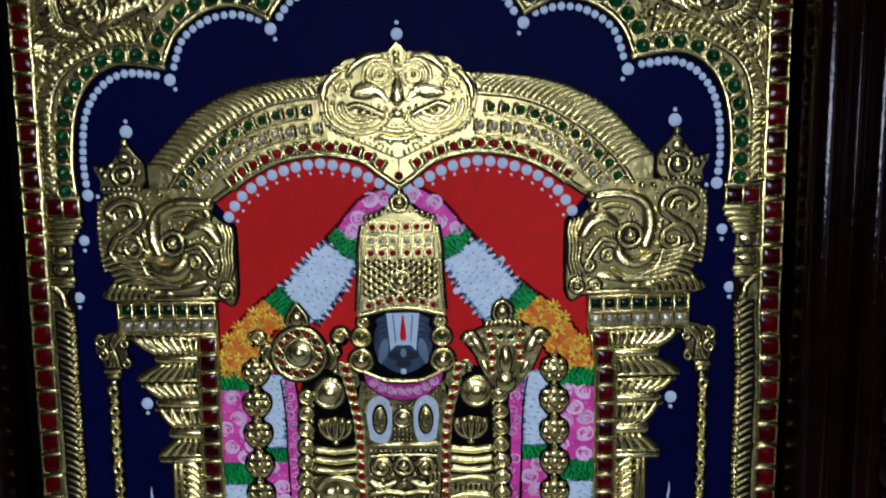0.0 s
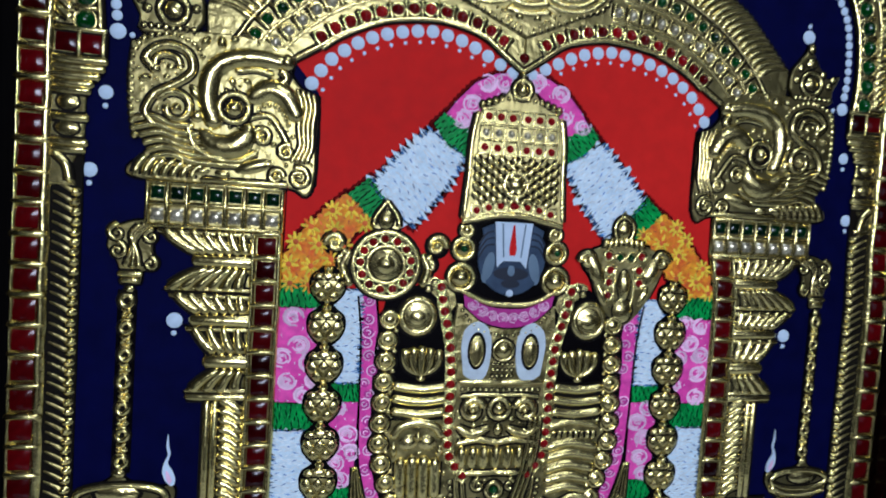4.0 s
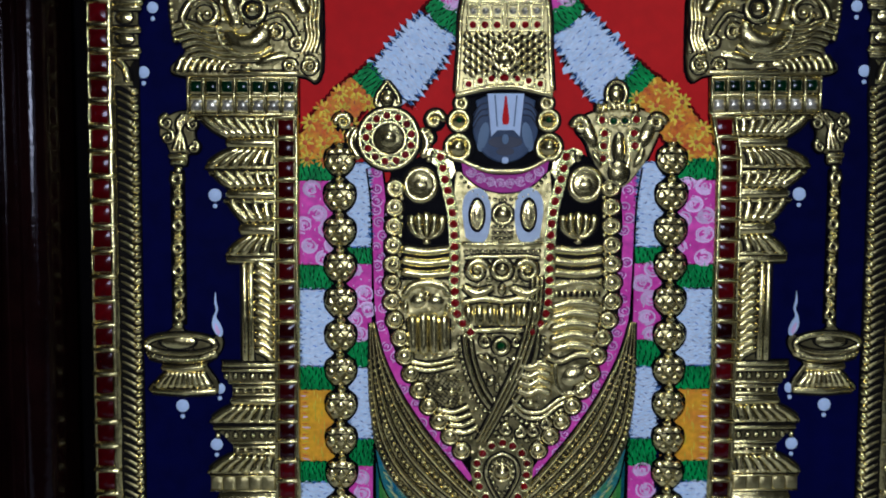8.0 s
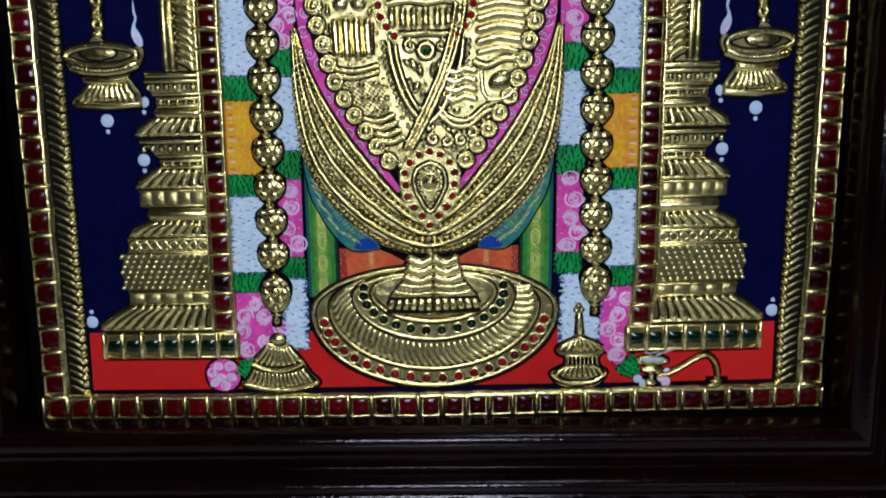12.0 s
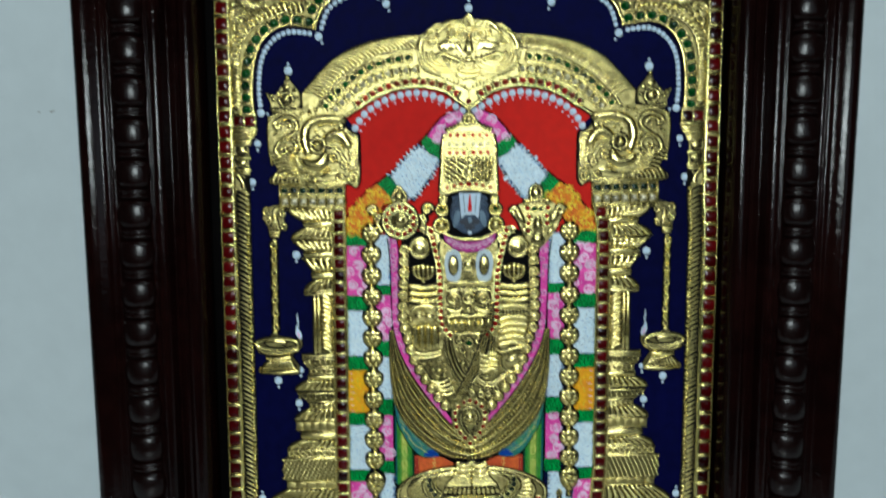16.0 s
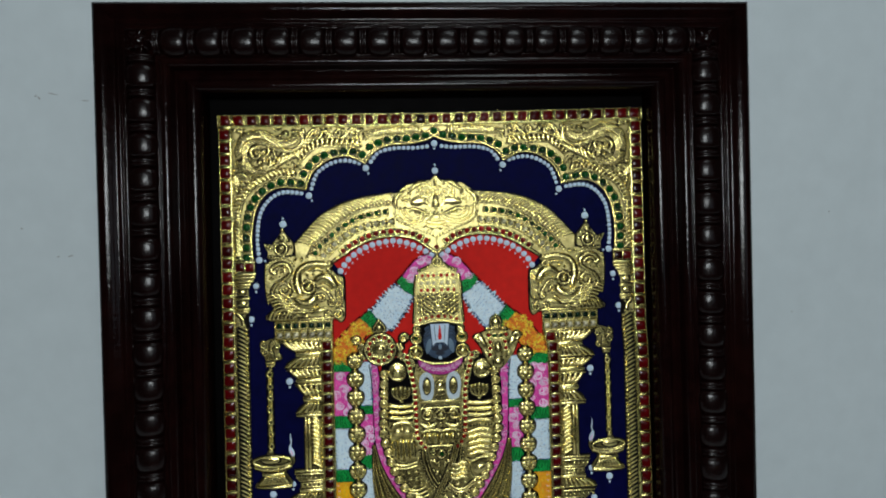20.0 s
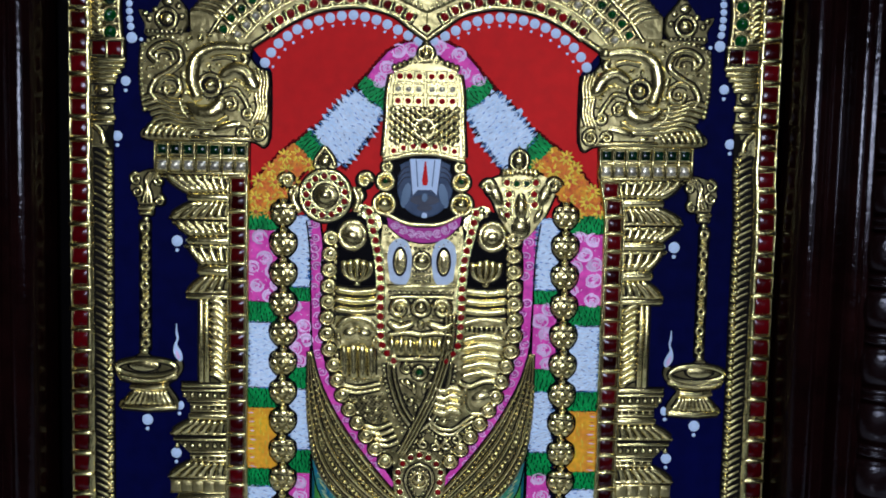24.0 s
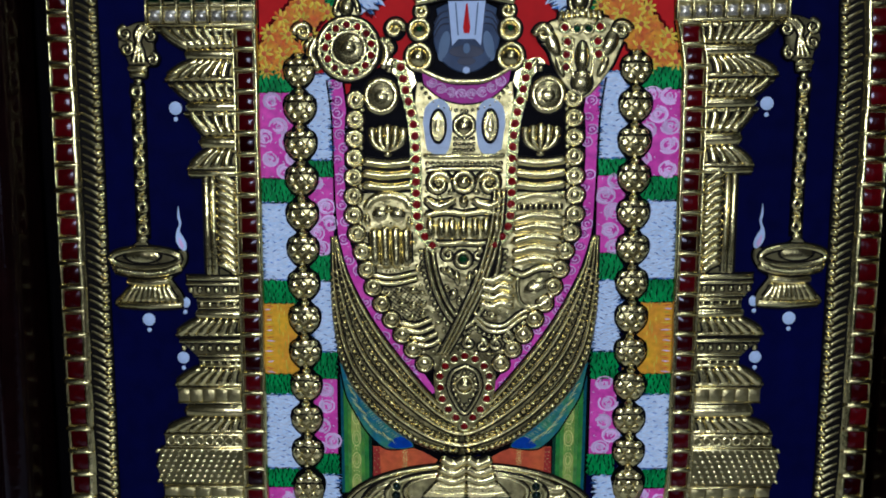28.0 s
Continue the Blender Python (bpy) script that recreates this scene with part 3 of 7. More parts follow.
# panel, black slip round it, back board
b = Build().use(NAVY)
b.plate(rect(-228, 118, 228, 695), -4, 0, 0.2)
panel = part("painted_panel", b, root, "deep navy blue enamelled panel")
b = Build().use(SLIP)
b.plate(rect(SX0 - 4, SZ0 - 4, SX1 + 4, SZ1 + 4), -6, -4.2, 0.1)
part("black_slip", b, root, "", True)
b = Build().use(BOARD)
b.plate(rect(SX0 - 30, SZ0 - 30, SX1 + 30, SZ1 + 30), -9.4, -6.2, 0.1)
part("back_board", b, root, "", True)


# ---- stones, shared
def square_gem(name, material, w, d, high=1.4, bow=0.5):
    """A square stone with a cushioned top."""
    b = Build().use(material)
    n = 5
    us = [-1 + 2 * i / n for i in range(n + 1)]
    vs = [(u * w / 2, v * d / 2, high * (1 - bow * (1 - (1 - u ** 4) * (1 - v ** 4)) - 0.12 * (u * u + v * v))) for v in us for u in us]
    fs = [(j * (n + 1) + i, j * (n + 1) + i + 1, (j + 1) * (n + 1) + i + 1, (j + 1) * (n + 1) + i) for j in range(n) for i in range(n)]
    b.add(vs, fs)
    return b.mesh(name)


def round_gem(name, material, r, high):
    b = Build().use(material)
    b.dome(0, 0, r, r, 0, high, 12, 4)
    return b.mesh(name)


RED_SQ = square_gem("red_stone", RED_GEM, 9.0, 9.2, 1.5)
RED_SQ_S = square_gem("red_stone", RED_GEM, 8.4, 8.0)
GREEN_SQ = square_gem("green_stone", DEEP_GREEN, 6.9, 6.6)
GREEN_SQ_S = square_gem("green_stone", DEEP_GREEN, 5.6, 5.8)
CLEAR_SQ = square_gem("clear_stone", CLEAR_GEM, 5.8, 5.6, 1.5, 0.7)
GREEN_RD = round_gem("green_stone", GREEN_GEM, 4.4, 2.9)
GREEN_RD_S = round_gem("green_stone", GREEN_GEM, 2.7, 1.8)
GREEN_RD_D = round_gem("green_stone", DEEP_GREEN, 2.6, 1.5)
RED_RD = round_gem("red_stone", RUBY, 2.7, 1.8)
RED_RD_S = round_gem("red_stone", RUBY, 1.9, 1.5)
CLEAR_RD = round_gem("clear_stone", CLEAR_GEM, 2.7, 1.7)
PEARL = round_gem("dot", WHITE_DOT, 2.25, 0.8)
PEARL_M = round_gem("dot", WHITE_DOT, 3.5, 1.1)
PEARL_S = round_gem("dot", WHITE_DOT, 1.25, 0.5)


def cell(b, x, z, w, d, r, h, rot=0.0):
    """A raised gold setting round a stone."""
    c, s = math.cos(rot), math.sin(rot)
    b.tube([(x + (px * c - pz * s), z + (px * s + pz * c)) for px, pz in ((-w / 2, -d / 2), (w / 2, -d / 2), (w / 2, d / 2), (-w / 2, d / 2))], r, h, 1.0, 4, closed=True)


def along(curve, n, first=0.5, last=0.5):
    """n places on a curve with the direction there."""
    out = []
    for i in range(n):
        t = (i + first) / (n - 1 + first + last)
        p, q = at(curve, max(0, t - 0.01)), at(curve, min(1, t + 0.01))
        out.append((*at(curve, t), math.atan2(q[1] - p[1], q[0] - p[0])))
    return out


# ---- border of square red stones
X0, X1, Z0, Z1, BW = -228.0, 228.0, 118.5, 694.5, 14.2
for side in range(4):
    b = Build().use(GOLD)
    flat = side % 2 == 0
    lo, hi = (X0, X1) if flat else (Z0 + BW, Z1 - BW)
    base = (Z0 if side == 0 else Z1 - BW) if flat else (X1 - BW if side == 1 else X0)
    count = 33 if flat else 40
    outer = base if side in (0, 3) else base + BW
    inner = base + BW if side in (0, 3) else base

    def pt(u, v):
        return (u, v) if flat else (v, u)

    b.bare = True
    b.plate([pt(lo, base), pt(hi, base), pt(hi, base + BW), pt(lo, base + BW)], 0, 1.0, 0.2)
    inward = 1 if inner > outer else -1
    b.tube([pt(lo + (hi - lo) * i / 60, outer + inward * 0.9 + 0.2 * math.sin(i * 2.3)) for i in range(61)], 0.9, 1.0, 1.3, 5)
    b.tube([pt(lo + (hi - lo) * i / 60, inner - inward * 1.5 + 0.25 * math.sin(i * 1.7)) for i in range(61)], lambda t: 2.3 + 0.25 * math.sin(t * 190), 0.9, 0.9, 7)
    pitch = (hi - lo) / count
    rng = random.Random(40 + side)
    for i in range(count + 1):
        u = lo + pitch * i + rng.uniform(-0.3, 0.3)
        wid = rng.uniform(1.8, 2.4)
        b.tube([pt(u + rng.uniform(-0.3, 0.3), outer + inward * 0.8), pt(u, (inner + outer) / 2), pt(u + rng.uniform(-0.3, 0.3), inner - inward * 0.8)], wid, 0.8, 1.25, 6)
    strip = part("stone_border", b, root, "embossed gold border strip")
    for i in range(count):
        u = lo + pitch * (i + 0.5)
        x, z = pt(u, (inner + outer) / 2 - inward * 1.0)
        piece("red_stone", RED_SQ, strip, x, z, 0.9, rng.uniform(-0.04, 0.04))

# ---- rope band beside the border, and the slim side columns
for sgn in (-1, 1):
    b = Build().use(GOLD)
    b.use(DARK_BROWN).plate(rect(-214, 133, -200.0, 520), 0, 1.0, 0.3)
    rng = random.Random(7)
    for i in range(74):
        x, z = -203.0 + rng.uniform(-0.3, 0.3), 135 + i * 4.55 + rng.uniform(-0.3, 0.3)
        b.use(GOLD_BASE).tube(bezier((-211.6, z + 4.4), (-208.6, z + 3.2), (x - 1.6, z + 0.6), 4), lambda t: 0.55 + 0.6 * t, 0.9, 0.5, 5)
        b.use(GOLD)
        b.bare = True
        b.dome(x, z, 2.5, 2.05, 0.95, 1.7 + rng.uniform(-0.2, 0.3), 9, 3, 0.35)
        b.bare = False
    # capital
    b.plate([(-214, 470), (-203, 470), (-204.5, 480), (-200, 488), (-200, 514), (-196, 519), (-193, 526), (-193, 539), (-214, 539)], 0.2, 1.6, 0.4)
    for z, x in ((525.5, -192.6), (522, -193.6), (518.5, -195.5), (515, -198), (512, -199), (489, -199.5), (486, -200.5), (500, -199.5)):
        b.tube([(-213.5, z), (-206, z - 0.3), (x, z)], 1.5, 1.4, 0.9, 5)
    b.dome(-207, 506.5, 5, 4, 1.4, 2, 10, 3)
    b.dome(-207, 495, 5.5, 3.6, 1.4, 2, 10, 3)
    b.tube(smooth((-212, 484), (-207, 479), (-205.5, 472)), 1.4, 1.4, 1.0, 5)
    b.tube([(-213.5, 538.6), (-193, 538.6)], 1.1, 1.4, 1.1, 5)
    b.tube([(-203.4, 527), (-203.4, 538)], 1.1, 1.4, 1.1, 5)
    b.tube([(-193.6, 527), (-193.6, 538)], 1.0, 1.4, 1.1, 5)
    col = part("side_column", b if sgn < 0 else b.mirrored(), root, "slim gold side column with a rope edge")
    for x in (-208.4, -198.6):
        piece("red_stone", RED_SQ_S, col, -sgn * x, 532.4, 1.5)

# ---- cusped spandrel
LOBES = [smooth((-193.5, 540), (-194.5, 562), (-190.5, 590), (-180, 608), (-163, 616), (-137.5, 613)),
         smooth((-136.5, 616), (-128.5, 633), (-111, 645.5), (-93, 648), (-75, 640)),
         smooth((-73, 642), (-65, 652), (-50, 659), (-28, 660.5), (-9, 664), (0, 669))]
ROWS = [smooth((-201.3, 542), (-201.3, 572), (-196, 597), (-182, 614), (-164, 622), (-142.5, 620)),
        smooth((-140.5, 630), (-127, 646), (-108, 652.5), (-88, 653.5), (-77, 650)),
        smooth((-70, 658), (-52, 665.5), (-29, 667), (-9, 670.5))]
PEARLS = [smooth((-189, 546), (-190, 562), (-187, 587), (-177, 603.5), (-162, 611.5), (-142, 610)),
          smooth((-132.5, 614), (-126, 631), (-111, 641.5), (-95, 644.5), (-80, 641)),
          smooth((-69, 642), (-60, 652.5), (-42, 657), (-20, 657), (-7, 658.5))]
COUNTS, PEARL_COUNTS = (12, 8, 7), (21, 14, 14)


def vine(*pts):
    """A line of the corner's scrollwork, drawn in sixths of a millimetre right of and below the corner."""
    return smooth(*[(-214 + u / 6, 681 - v / 6) for u, v in pts])


def curl(b, u, v, r, start, turns, wide):
    """A rolled tendril that ends in a knob."""
    x, z = -214 + u / 6, 681 - v / 6
    b.spiral(x, z, r, r * 0.32, start, turns, wide, 1.4, taper=0.8)
    b.dome(x, z, r * 0.36, None, 1.5, r * 0.36, 9, 3)


def corner_scrolls(b):
    """The great paisley of the corner, its rope of ridges, and the tendrils that run off it."""
    # rope round the paisley
    rope_out = vine((22, 205), (18, 150), (40, 75), (95, 32), (170, 22), (235, 38), (290, 76), (345, 82), (378, 52), (366, 20))
    rope_in = vine((60, 195), (56, 150), (74, 100), (112, 68), (170, 60), (222, 76), (272, 112), (340, 122), (408, 88), (412, 30))
    b.flutes(rope_out, rope_in, 27, 1.9, 1.4, 0.03, 0.2, 0.85)
    b.flutes(vine((20, 215), (40, 255), (85, 290), (150, 300)), vine((62, 205), (78, 240), (110, 268), (160, 278)), 9, 1.8, 1.4, 0.04, 0.2, 0.85)
    # nested lines of the paisley, out to its tail
    for d in (0, 11, 22):
        b.tube(vine((205 - d, 285 - d), (130 + d * 0.4, 280 - d), (80 + d, 235), (66 + d, 170), (85 + d, 110 + d * 0.6), (145, 78 + d), (205, 86 + d), (252, 112 + d), (300, 140 + d * 0.6), (370, 150 + d * 0.3), (425 + d * 0.4, 120), (440 + d * 0.4, 70), (420 + d * 0.3, 26 - d * 0.2)), 1.15, 1.4, 1.0, 5)
    b.tube(vine((255, 150), (272, 185), (262, 225), (225, 250)), 1.3, 1.4, 1.0, 5)
    # buds within
    curl(b, 152, 168, 7.2, 80, 1.0, 1.7)
    curl(b, 205, 160, 5.0, 60, -1.0, 1.5)
    curl(b, 215, 215, 5.0, -60, 1.0, 1.5)
    for u, v, rx, rz, a in ((130, 210, 3.4, 2.2, 0.8), (170, 225, 3.2, 2.4, 0.1), (190, 190, 2.6, 2.2, 0), (232, 190, 2.0, 3.2, 0.3), (178, 250, 3.0, 1.8, 0.4), (120, 150, 1.6, 4.0, 0.1)):
        b.dome(-214 + u / 6, 681 - v / 6, rx, rz, 1.4, 2.2, 10, 3, a)
    # knobs in the tail's loop
    for u, v, r in ((335, 42, 4.0), (300, 58, 2.4), (362, 80, 2.2), (280, 16, 2.6), (44, 18, 3.6)):
        b.dome(-214 + u / 6, 681 - v / 6, r, r * 0.9, 1.4, r * 0.8, 10, 3)
    b.tube(vine((264, 12), (275, 4), (300, 8), (305, 22)), 1.0, 1.4, 1.0, 5)
    b.tube(vine((20, 28), (22, 10), (50, 4), (66, 18), (60, 36)), 1.2, 1.4, 1.0, 5)
    # acanthus under the tail
    for k in range(7):
        u = 268 + k * 24
        b.tube(vine((u, 248 - k * 12), (u + 20, 232 - k * 12), (u + 30, 200 - k * 9)), 1.9, 1.4, 0.9, 6)
    b.dome(-214 + 318 / 6, 681 - 176 / 6, 5.2, 2.4, 1.4, 2.4, 12, 3, 0.5)
    b.dome(-214 + 385 / 6, 681 - 178 / 6, 3.6, 2.6, 1.4, 2.2, 12, 3, 0.2)
    # tendrils along the top
    for d in (0, 13):
        b.tube(vine((445 + d, 130), (462 + d, 90), (484 + d, 45 + d), (512, 20 + d), (545 - d * 0.2, 16 + d), (566 - d, 45)), 1.15, 1.4, 1.0, 5)
    curl(b, 540, 52, 4.6, 60, -1.1, 1.5)
    curl(b, 662, 40, 4.2, 90, -1.1, 1.3)
    curl(b, 768, 50, 5.0, 90, -1.1, 1.5)
    for d in (0, 12):
        b.tube(vine((572, 12 + d), (604, 40 + d), (640, 62 + d * 0.4), (676, 68)), 1.1, 1.4, 1.0, 5)
        b.tube(vine((688, 80), (715, 50 + d), (745, 20 + d), (785, 14 + d), (806, 40 + d * 0.3)), 1.1, 1.4, 1.0, 5)
    for u, v, rx, rz, a in ((448, 30, 2.6, 4.4, 0.2), (494, 82, 3.0, 1.8, 0.6), (590, 64, 2.8, 1.8, -0.5), (612, 14, 3.2, 1.7, -0.2), (700, 22, 2.2, 1.8, 0.2), (818, 20, 2.6, 2.0, 0.2), (724, 84, 2.4, 1.6, 0.2)):
        b.dome(-214 + u / 6, 681 - v / 6, rx, rz, 1.4, 1.9, 10, 3, a)
    b.flutes(vine((830, 40), (900, 22), (1000, 14), (1100, 12), (1180, 8)), vine((845, 78), (900, 58), (1000, 46), (1100, 40), (1190, 30)), 24, 1.8, 1.4, -0.02, 0.2, 0.85)
    # curl beside the border
    for d in (0, 11, 22):
        b.tube(vine((10 + d, 355 + d * 0.8), (8 + d, 320), (28 + d * 0.6, 300 + d * 0.8), (62, 296 + d), (88 - d * 0.4, 318)), 1.1, 1.4, 1.0, 5)
    curl(b, 58, 352, 4.4, 40, 1.0, 1.6)
    b.dome(-214 + 26 / 6, 681 - 400 / 6, 2.4, 5.0, 1.4, 2.2, 10, 3, 0.3)
    b.dome(-214 + 22 / 6, 681 - 275 / 6, 3.0, 2.2, 1.4, 2.0, 10, 3, 0.4)


for sgn in (-1, 1):
    b = Build().use(GOLD)
    outline = [(-213.8, 539), *LOBES[0], *LOBES[1], *LOBES[2], (0, 680.5), (-213.8, 680.5)]
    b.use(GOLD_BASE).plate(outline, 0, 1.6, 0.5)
    b.use(GOLD)
    for lobe, row in zip(LOBES, ROWS):
        far = [(p[0] * 2 - q[0], p[1] * 2 - q[1]) for p, q in zip(row, [at(lobe, i / (len(row) - 1)) for i in range(len(row))])]
        b.use(GOLD_MID).plate(lobe + far[::-1], 1.0, 1.68, 0.05)
        b.use(GOLD).tube(shifted(lobe, 1.4), 1.1, 1.4, 1.0, 5)
        b.tube([(p[0] * 2 - q[0], p[1] * 2 - q[1]) for p, q in zip(row, [at(lobe, i / (len(row) - 1)) for i in range(len(row))])][1:-1], 0.9, 1.4, 1.1, 5)
    for k, (row, lobe) in enumerate(zip(ROWS, LOBES)):
        for x, z, a in along(row, COUNTS[k], 0.05, 0.05):
            b.ring(x, z, 4.6, None, 0.5, 1.5, 14)
        for x, z, a in along(row, COUNTS[k] - 1, 0.55, 0.55):
            b.tube([(x + 4.4 * math.sin(a), z - 4.4 * math.cos(a)), (x - 4.4 * math.sin(a), z + 4.4 * math.cos(a))], 0.95, 1.45, 1.2, 5)
        outer = [(p[0] * 2 - q[0], p[1] * 2 - q[1]) for p, q in zip(row, [at(lobe, i / (len(row) - 1)) for i in range(len(row))])]
        lo, hi = shifted(outer, 1.4), shifted(outer, 7.6 if k < 2 else 5.2)
        if k == 0:
            lo, hi = lo[6:], hi[6:]
        b.flutes(lo, hi, (20, 16, 14)[k], 1.95, 1.4, -0.035, 0.25, 0.85)
        b.tube(shifted(hi, 1.3)[2:-2], 0.8, 1.4, 1.0, 5)
    b.flutes([(-212.4, 545), (-212.4, 592)], [(-207.4, 541), (-207.4, 590)], 12, 1.7, 1.4)
    corner_scrolls(b)
    b.used += [(q[0], q[1], 4.6) for row in ROWS for q in row] + [(q[0], q[1], 3.0) for lobe in LOBES for q in lobe]
    b.leaves(outline, (3.0, 2.2, 1.6, 1.1), 1.4, 21, 0.6, 900)
    span = part("spandrel", b if sgn < 0 else b.mirrored(), root, "embossed gold cusped arch corner with scrollwork")
    for k, row in enumerate(ROWS):
        for x, z, a in along(row, COUNTS[k], 0.05, 0.05):
            piece("green_stone", GREEN_RD, span, -sgn * x, z, 1.5)
    for k, row in enumerate(PEARLS):
        rng = random.Random(k)
        for x, z, a in along(row, PEARL_COUNTS[k], 0.2, 0.2):
            piece("white_dot", PEARL, panel, -sgn * x, z, 0, 0, rng.uniform(0.92, 1.06))
    for x, z, dx, dz in ((-188.5, 540, 6, -1), (-135, 607.5, 3, -5.5), (-74, 636, 2.5, -6)):
        piece("white_dot", PEARL_M, panel, -sgn * x, z)
        piece("white_dot", PEARL_S, panel, -sgn * (x + dx), z + dz)
    for x, z, dz, s in ((-163, 577.5, 6, 1.1), (-198, 477.5, -6, 0.95), (-192.5, 512.5, -6, 0.9), (-159.5, 410.5, -6, 1.05), (-179, 292, -6, 1.05), (-160, 270, -6, 1.0), (-158, 302, -5.5, 0.9), (-197, 177, 6, 1.0)):
        piece("white_dot", PEARL_M, panel, -sgn * x, z, 0, 0, s)
        piece("white_dot", PEARL_S, panel, -sgn * x, z + dz)
b = Build().use(GOLD)
cell(b, 0, 675, 8.4, 8.4, 0.9, 1.6, math.pi / 4)
b.plate([(0, 668), (6, 675), (0, 681), (-6, 675)], 0.5, 2.0, 0.4)
key = part("arch_keystone", b, root)
piece("green_stone", GREEN_RD, key, 0, 675, 1.9)
for z, me in ((661.5, PEARL_M), (656, PEARL_S), (632, PEARL_M), (638.5, PEARL_S)):
    piece("white_dot", me, panel, 0, z)


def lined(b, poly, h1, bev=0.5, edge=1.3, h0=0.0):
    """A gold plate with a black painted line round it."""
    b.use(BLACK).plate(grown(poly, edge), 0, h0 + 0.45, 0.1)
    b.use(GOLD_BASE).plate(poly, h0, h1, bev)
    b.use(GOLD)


# ---- red cloth behind the figure and red floor strip
ARCH_IN = smooth((-112, 536), (-100, 544), (-90, 551), (-75, 558), (-60, 561.5), (-44, 563), (-33, 562), (-21, 558), (-10, 550), (0, 543))
b = Build().use(RED)
left = [(-113, 400), (-113, 478), (-99.5, 484), (-99.5, 522), *ARCH_IN]
b.plate(left + flip(left)[::-1][1:], 0, 0.35, 0.1)
b.use(BLACK)
for s in (1, -1):
    b.tube([(s * -99.2, 478), (s * -98.8, 500), (s * -99.4, 520)], 1.5, 0.2, 0.2, 4)
part("red_cloth", b, root, "flat vermilion red painted ground")
b = Build().use(RED)
b.plate(rect(-200.5, 136, 200.5, 170.5), 0, 0.35, 0.1)
b.use(BLACK)
b.tube([(-200.5, 134.6), (200.5, 134.6)], 1.1, 0.1, 0.5, 4)
for s in (1, -1):
    b.tube([(s * -200, 134), (s * -199.6, 172)], 0.9, 0.1, 0.5, 4)
part("red_floor_strip", b, root, "flat vermilion red painted strip")

# ---- round arch with three rows of stones
FEATHER = smooth((-151, 556), (-145, 563), (-133, 576), (-122, 586.5), (-106, 595.5), (-91, 601), (-72, 605), (-46, 608))
FEATHER_IN = smooth((-139, 541), (-129, 556), (-114, 571), (-98, 582), (-83, 589.5), (-68, 594), (-44, 597))
GREEN_ROW = smooth((-131, 543.5), (-125, 553), (-114, 562.5), (-105, 570.5), (-89, 580), (-72, 585.8), (-52, 588.5))
CLEAR_ROW = smooth((-122, 541), (-112, 552), (-99, 563), (-84, 571), (-68, 575.5), (-46, 578))
RED_ROW = smooth((-102, 546.5), (-92, 554), (-75, 562.3), (-57, 566.8), (-40, 567), (-22, 563), (-9, 555.5))
b = Build()
half = [(-150, 533), (-151, 555), *FEATHER[1:], (-30, 606), (0, 606), (0, 543), *ARCH_IN[::-1][1:], (-113, 526)]
lined(b, half, 1.6, 0.5, 1.2)
b.flutes(FEATHER, shifted(FEATHER_IN, 1.0), 31, 1.75, 1.2, 0.10, -0.22, 0.6)
for curve, r in ((FEATHER_IN, 0.9), (shifted(GREEN_ROW, -4.9), 0.8), (shifted(CLEAR_ROW, -5.0), 0.8), (shifted(RED_ROW, -4.6), 0.9), (ARCH_IN, 1.1)):
    b.tube(curve, r, 1.4, 1.1, 5)
for row, k, w in ((GREEN_ROW, 11, 7.0), (CLEAR_ROW, 11, 7.2), (RED_ROW, 13, 7.0)):
    for x, z, a in along(row, k, 0.3, 0.3):
        b.ring(x, z, 3.2, None, 0.55, 1.4, 14)
    for x, z, a in along(row, k + 1, 0.02, 0.02):
        b.tube([(x + 3.6 * math.sin(a), z - 3.6 * math.cos(a)), (x - 3.6 * math.sin(a), z + 3.6 * math.cos(a))], 1.0, 1.4, 1.2, 5)
arch = part("stone_arch", b.both(), root, "embossed gold arch set with green, clear and red stones")
for s in (1, -1):
    for row, k, me, nm in ((GREEN_ROW, 11, GREEN_RD_S, "green_stone"), (CLEAR_ROW, 11, CLEAR_RD, "clear_stone"), (RED_ROW, 13, RED_RD, "red_stone")):
        for x, z, a in along(row, k, 0.3, 0.3):
            piece(nm, me, arch, s * x, z, 1.6)
piece("red_stone", RED_RD, arch, 0, 549.5, 1.9)
PEARL_ROW = smooth((-103.5, 525.5), (-99, 533), (-93.5, 539.5), (-81, 548.5), (-67, 554), (-52, 557), (-44, 557), (-30, 554), (-13, 546), (-4, 541))
for s in (1, -1):
    for i, (x, z, a) in enumerate(along(PEARL_ROW, 16, 0.1, 0.2)):
        piece("white_dot", PEARL_M, panel, s * x, z, 0.3, 0, 0.95)
        if i < 14:
            piece("white_dot", PEARL_S, panel, s * (x + 5.2 * math.sin(a) + 0.6), z - 5.2 * math.cos(a), 0.3, 0, 0.8)

# ---- crest over the arch: a plain boss of curls
b = Build()
CREST = smooth((0, 626), (-5, 622), (-11, 621), (-18, 619), (-30, 617), (-37, 611), (-44, 607), (-47, 596), (-45, 585), (-39, 577), (-28, 571.5), (-14, 565), (0, 559))
lined(b, CREST + flip(CREST)[::-1][1:-1], 3.0, 1.0, 1.2)
h = 2.6
h1 = Build().use(GOLD)
for k, rr in enumerate((7.0, 10.2, 13.4, 16.6)):
    h1.tube(oval(-22.0, 590.0, rr * 1.22, rr * 0.95, 24, 176 - k * 4, 335 - k * 3), lambda t: 1.5 - 0.3 * t, h, 1.0, 5)
h1.dome(-20.5, 586.4, 4.2, 2.2, h, 2.6, 12, 3, -0.25)
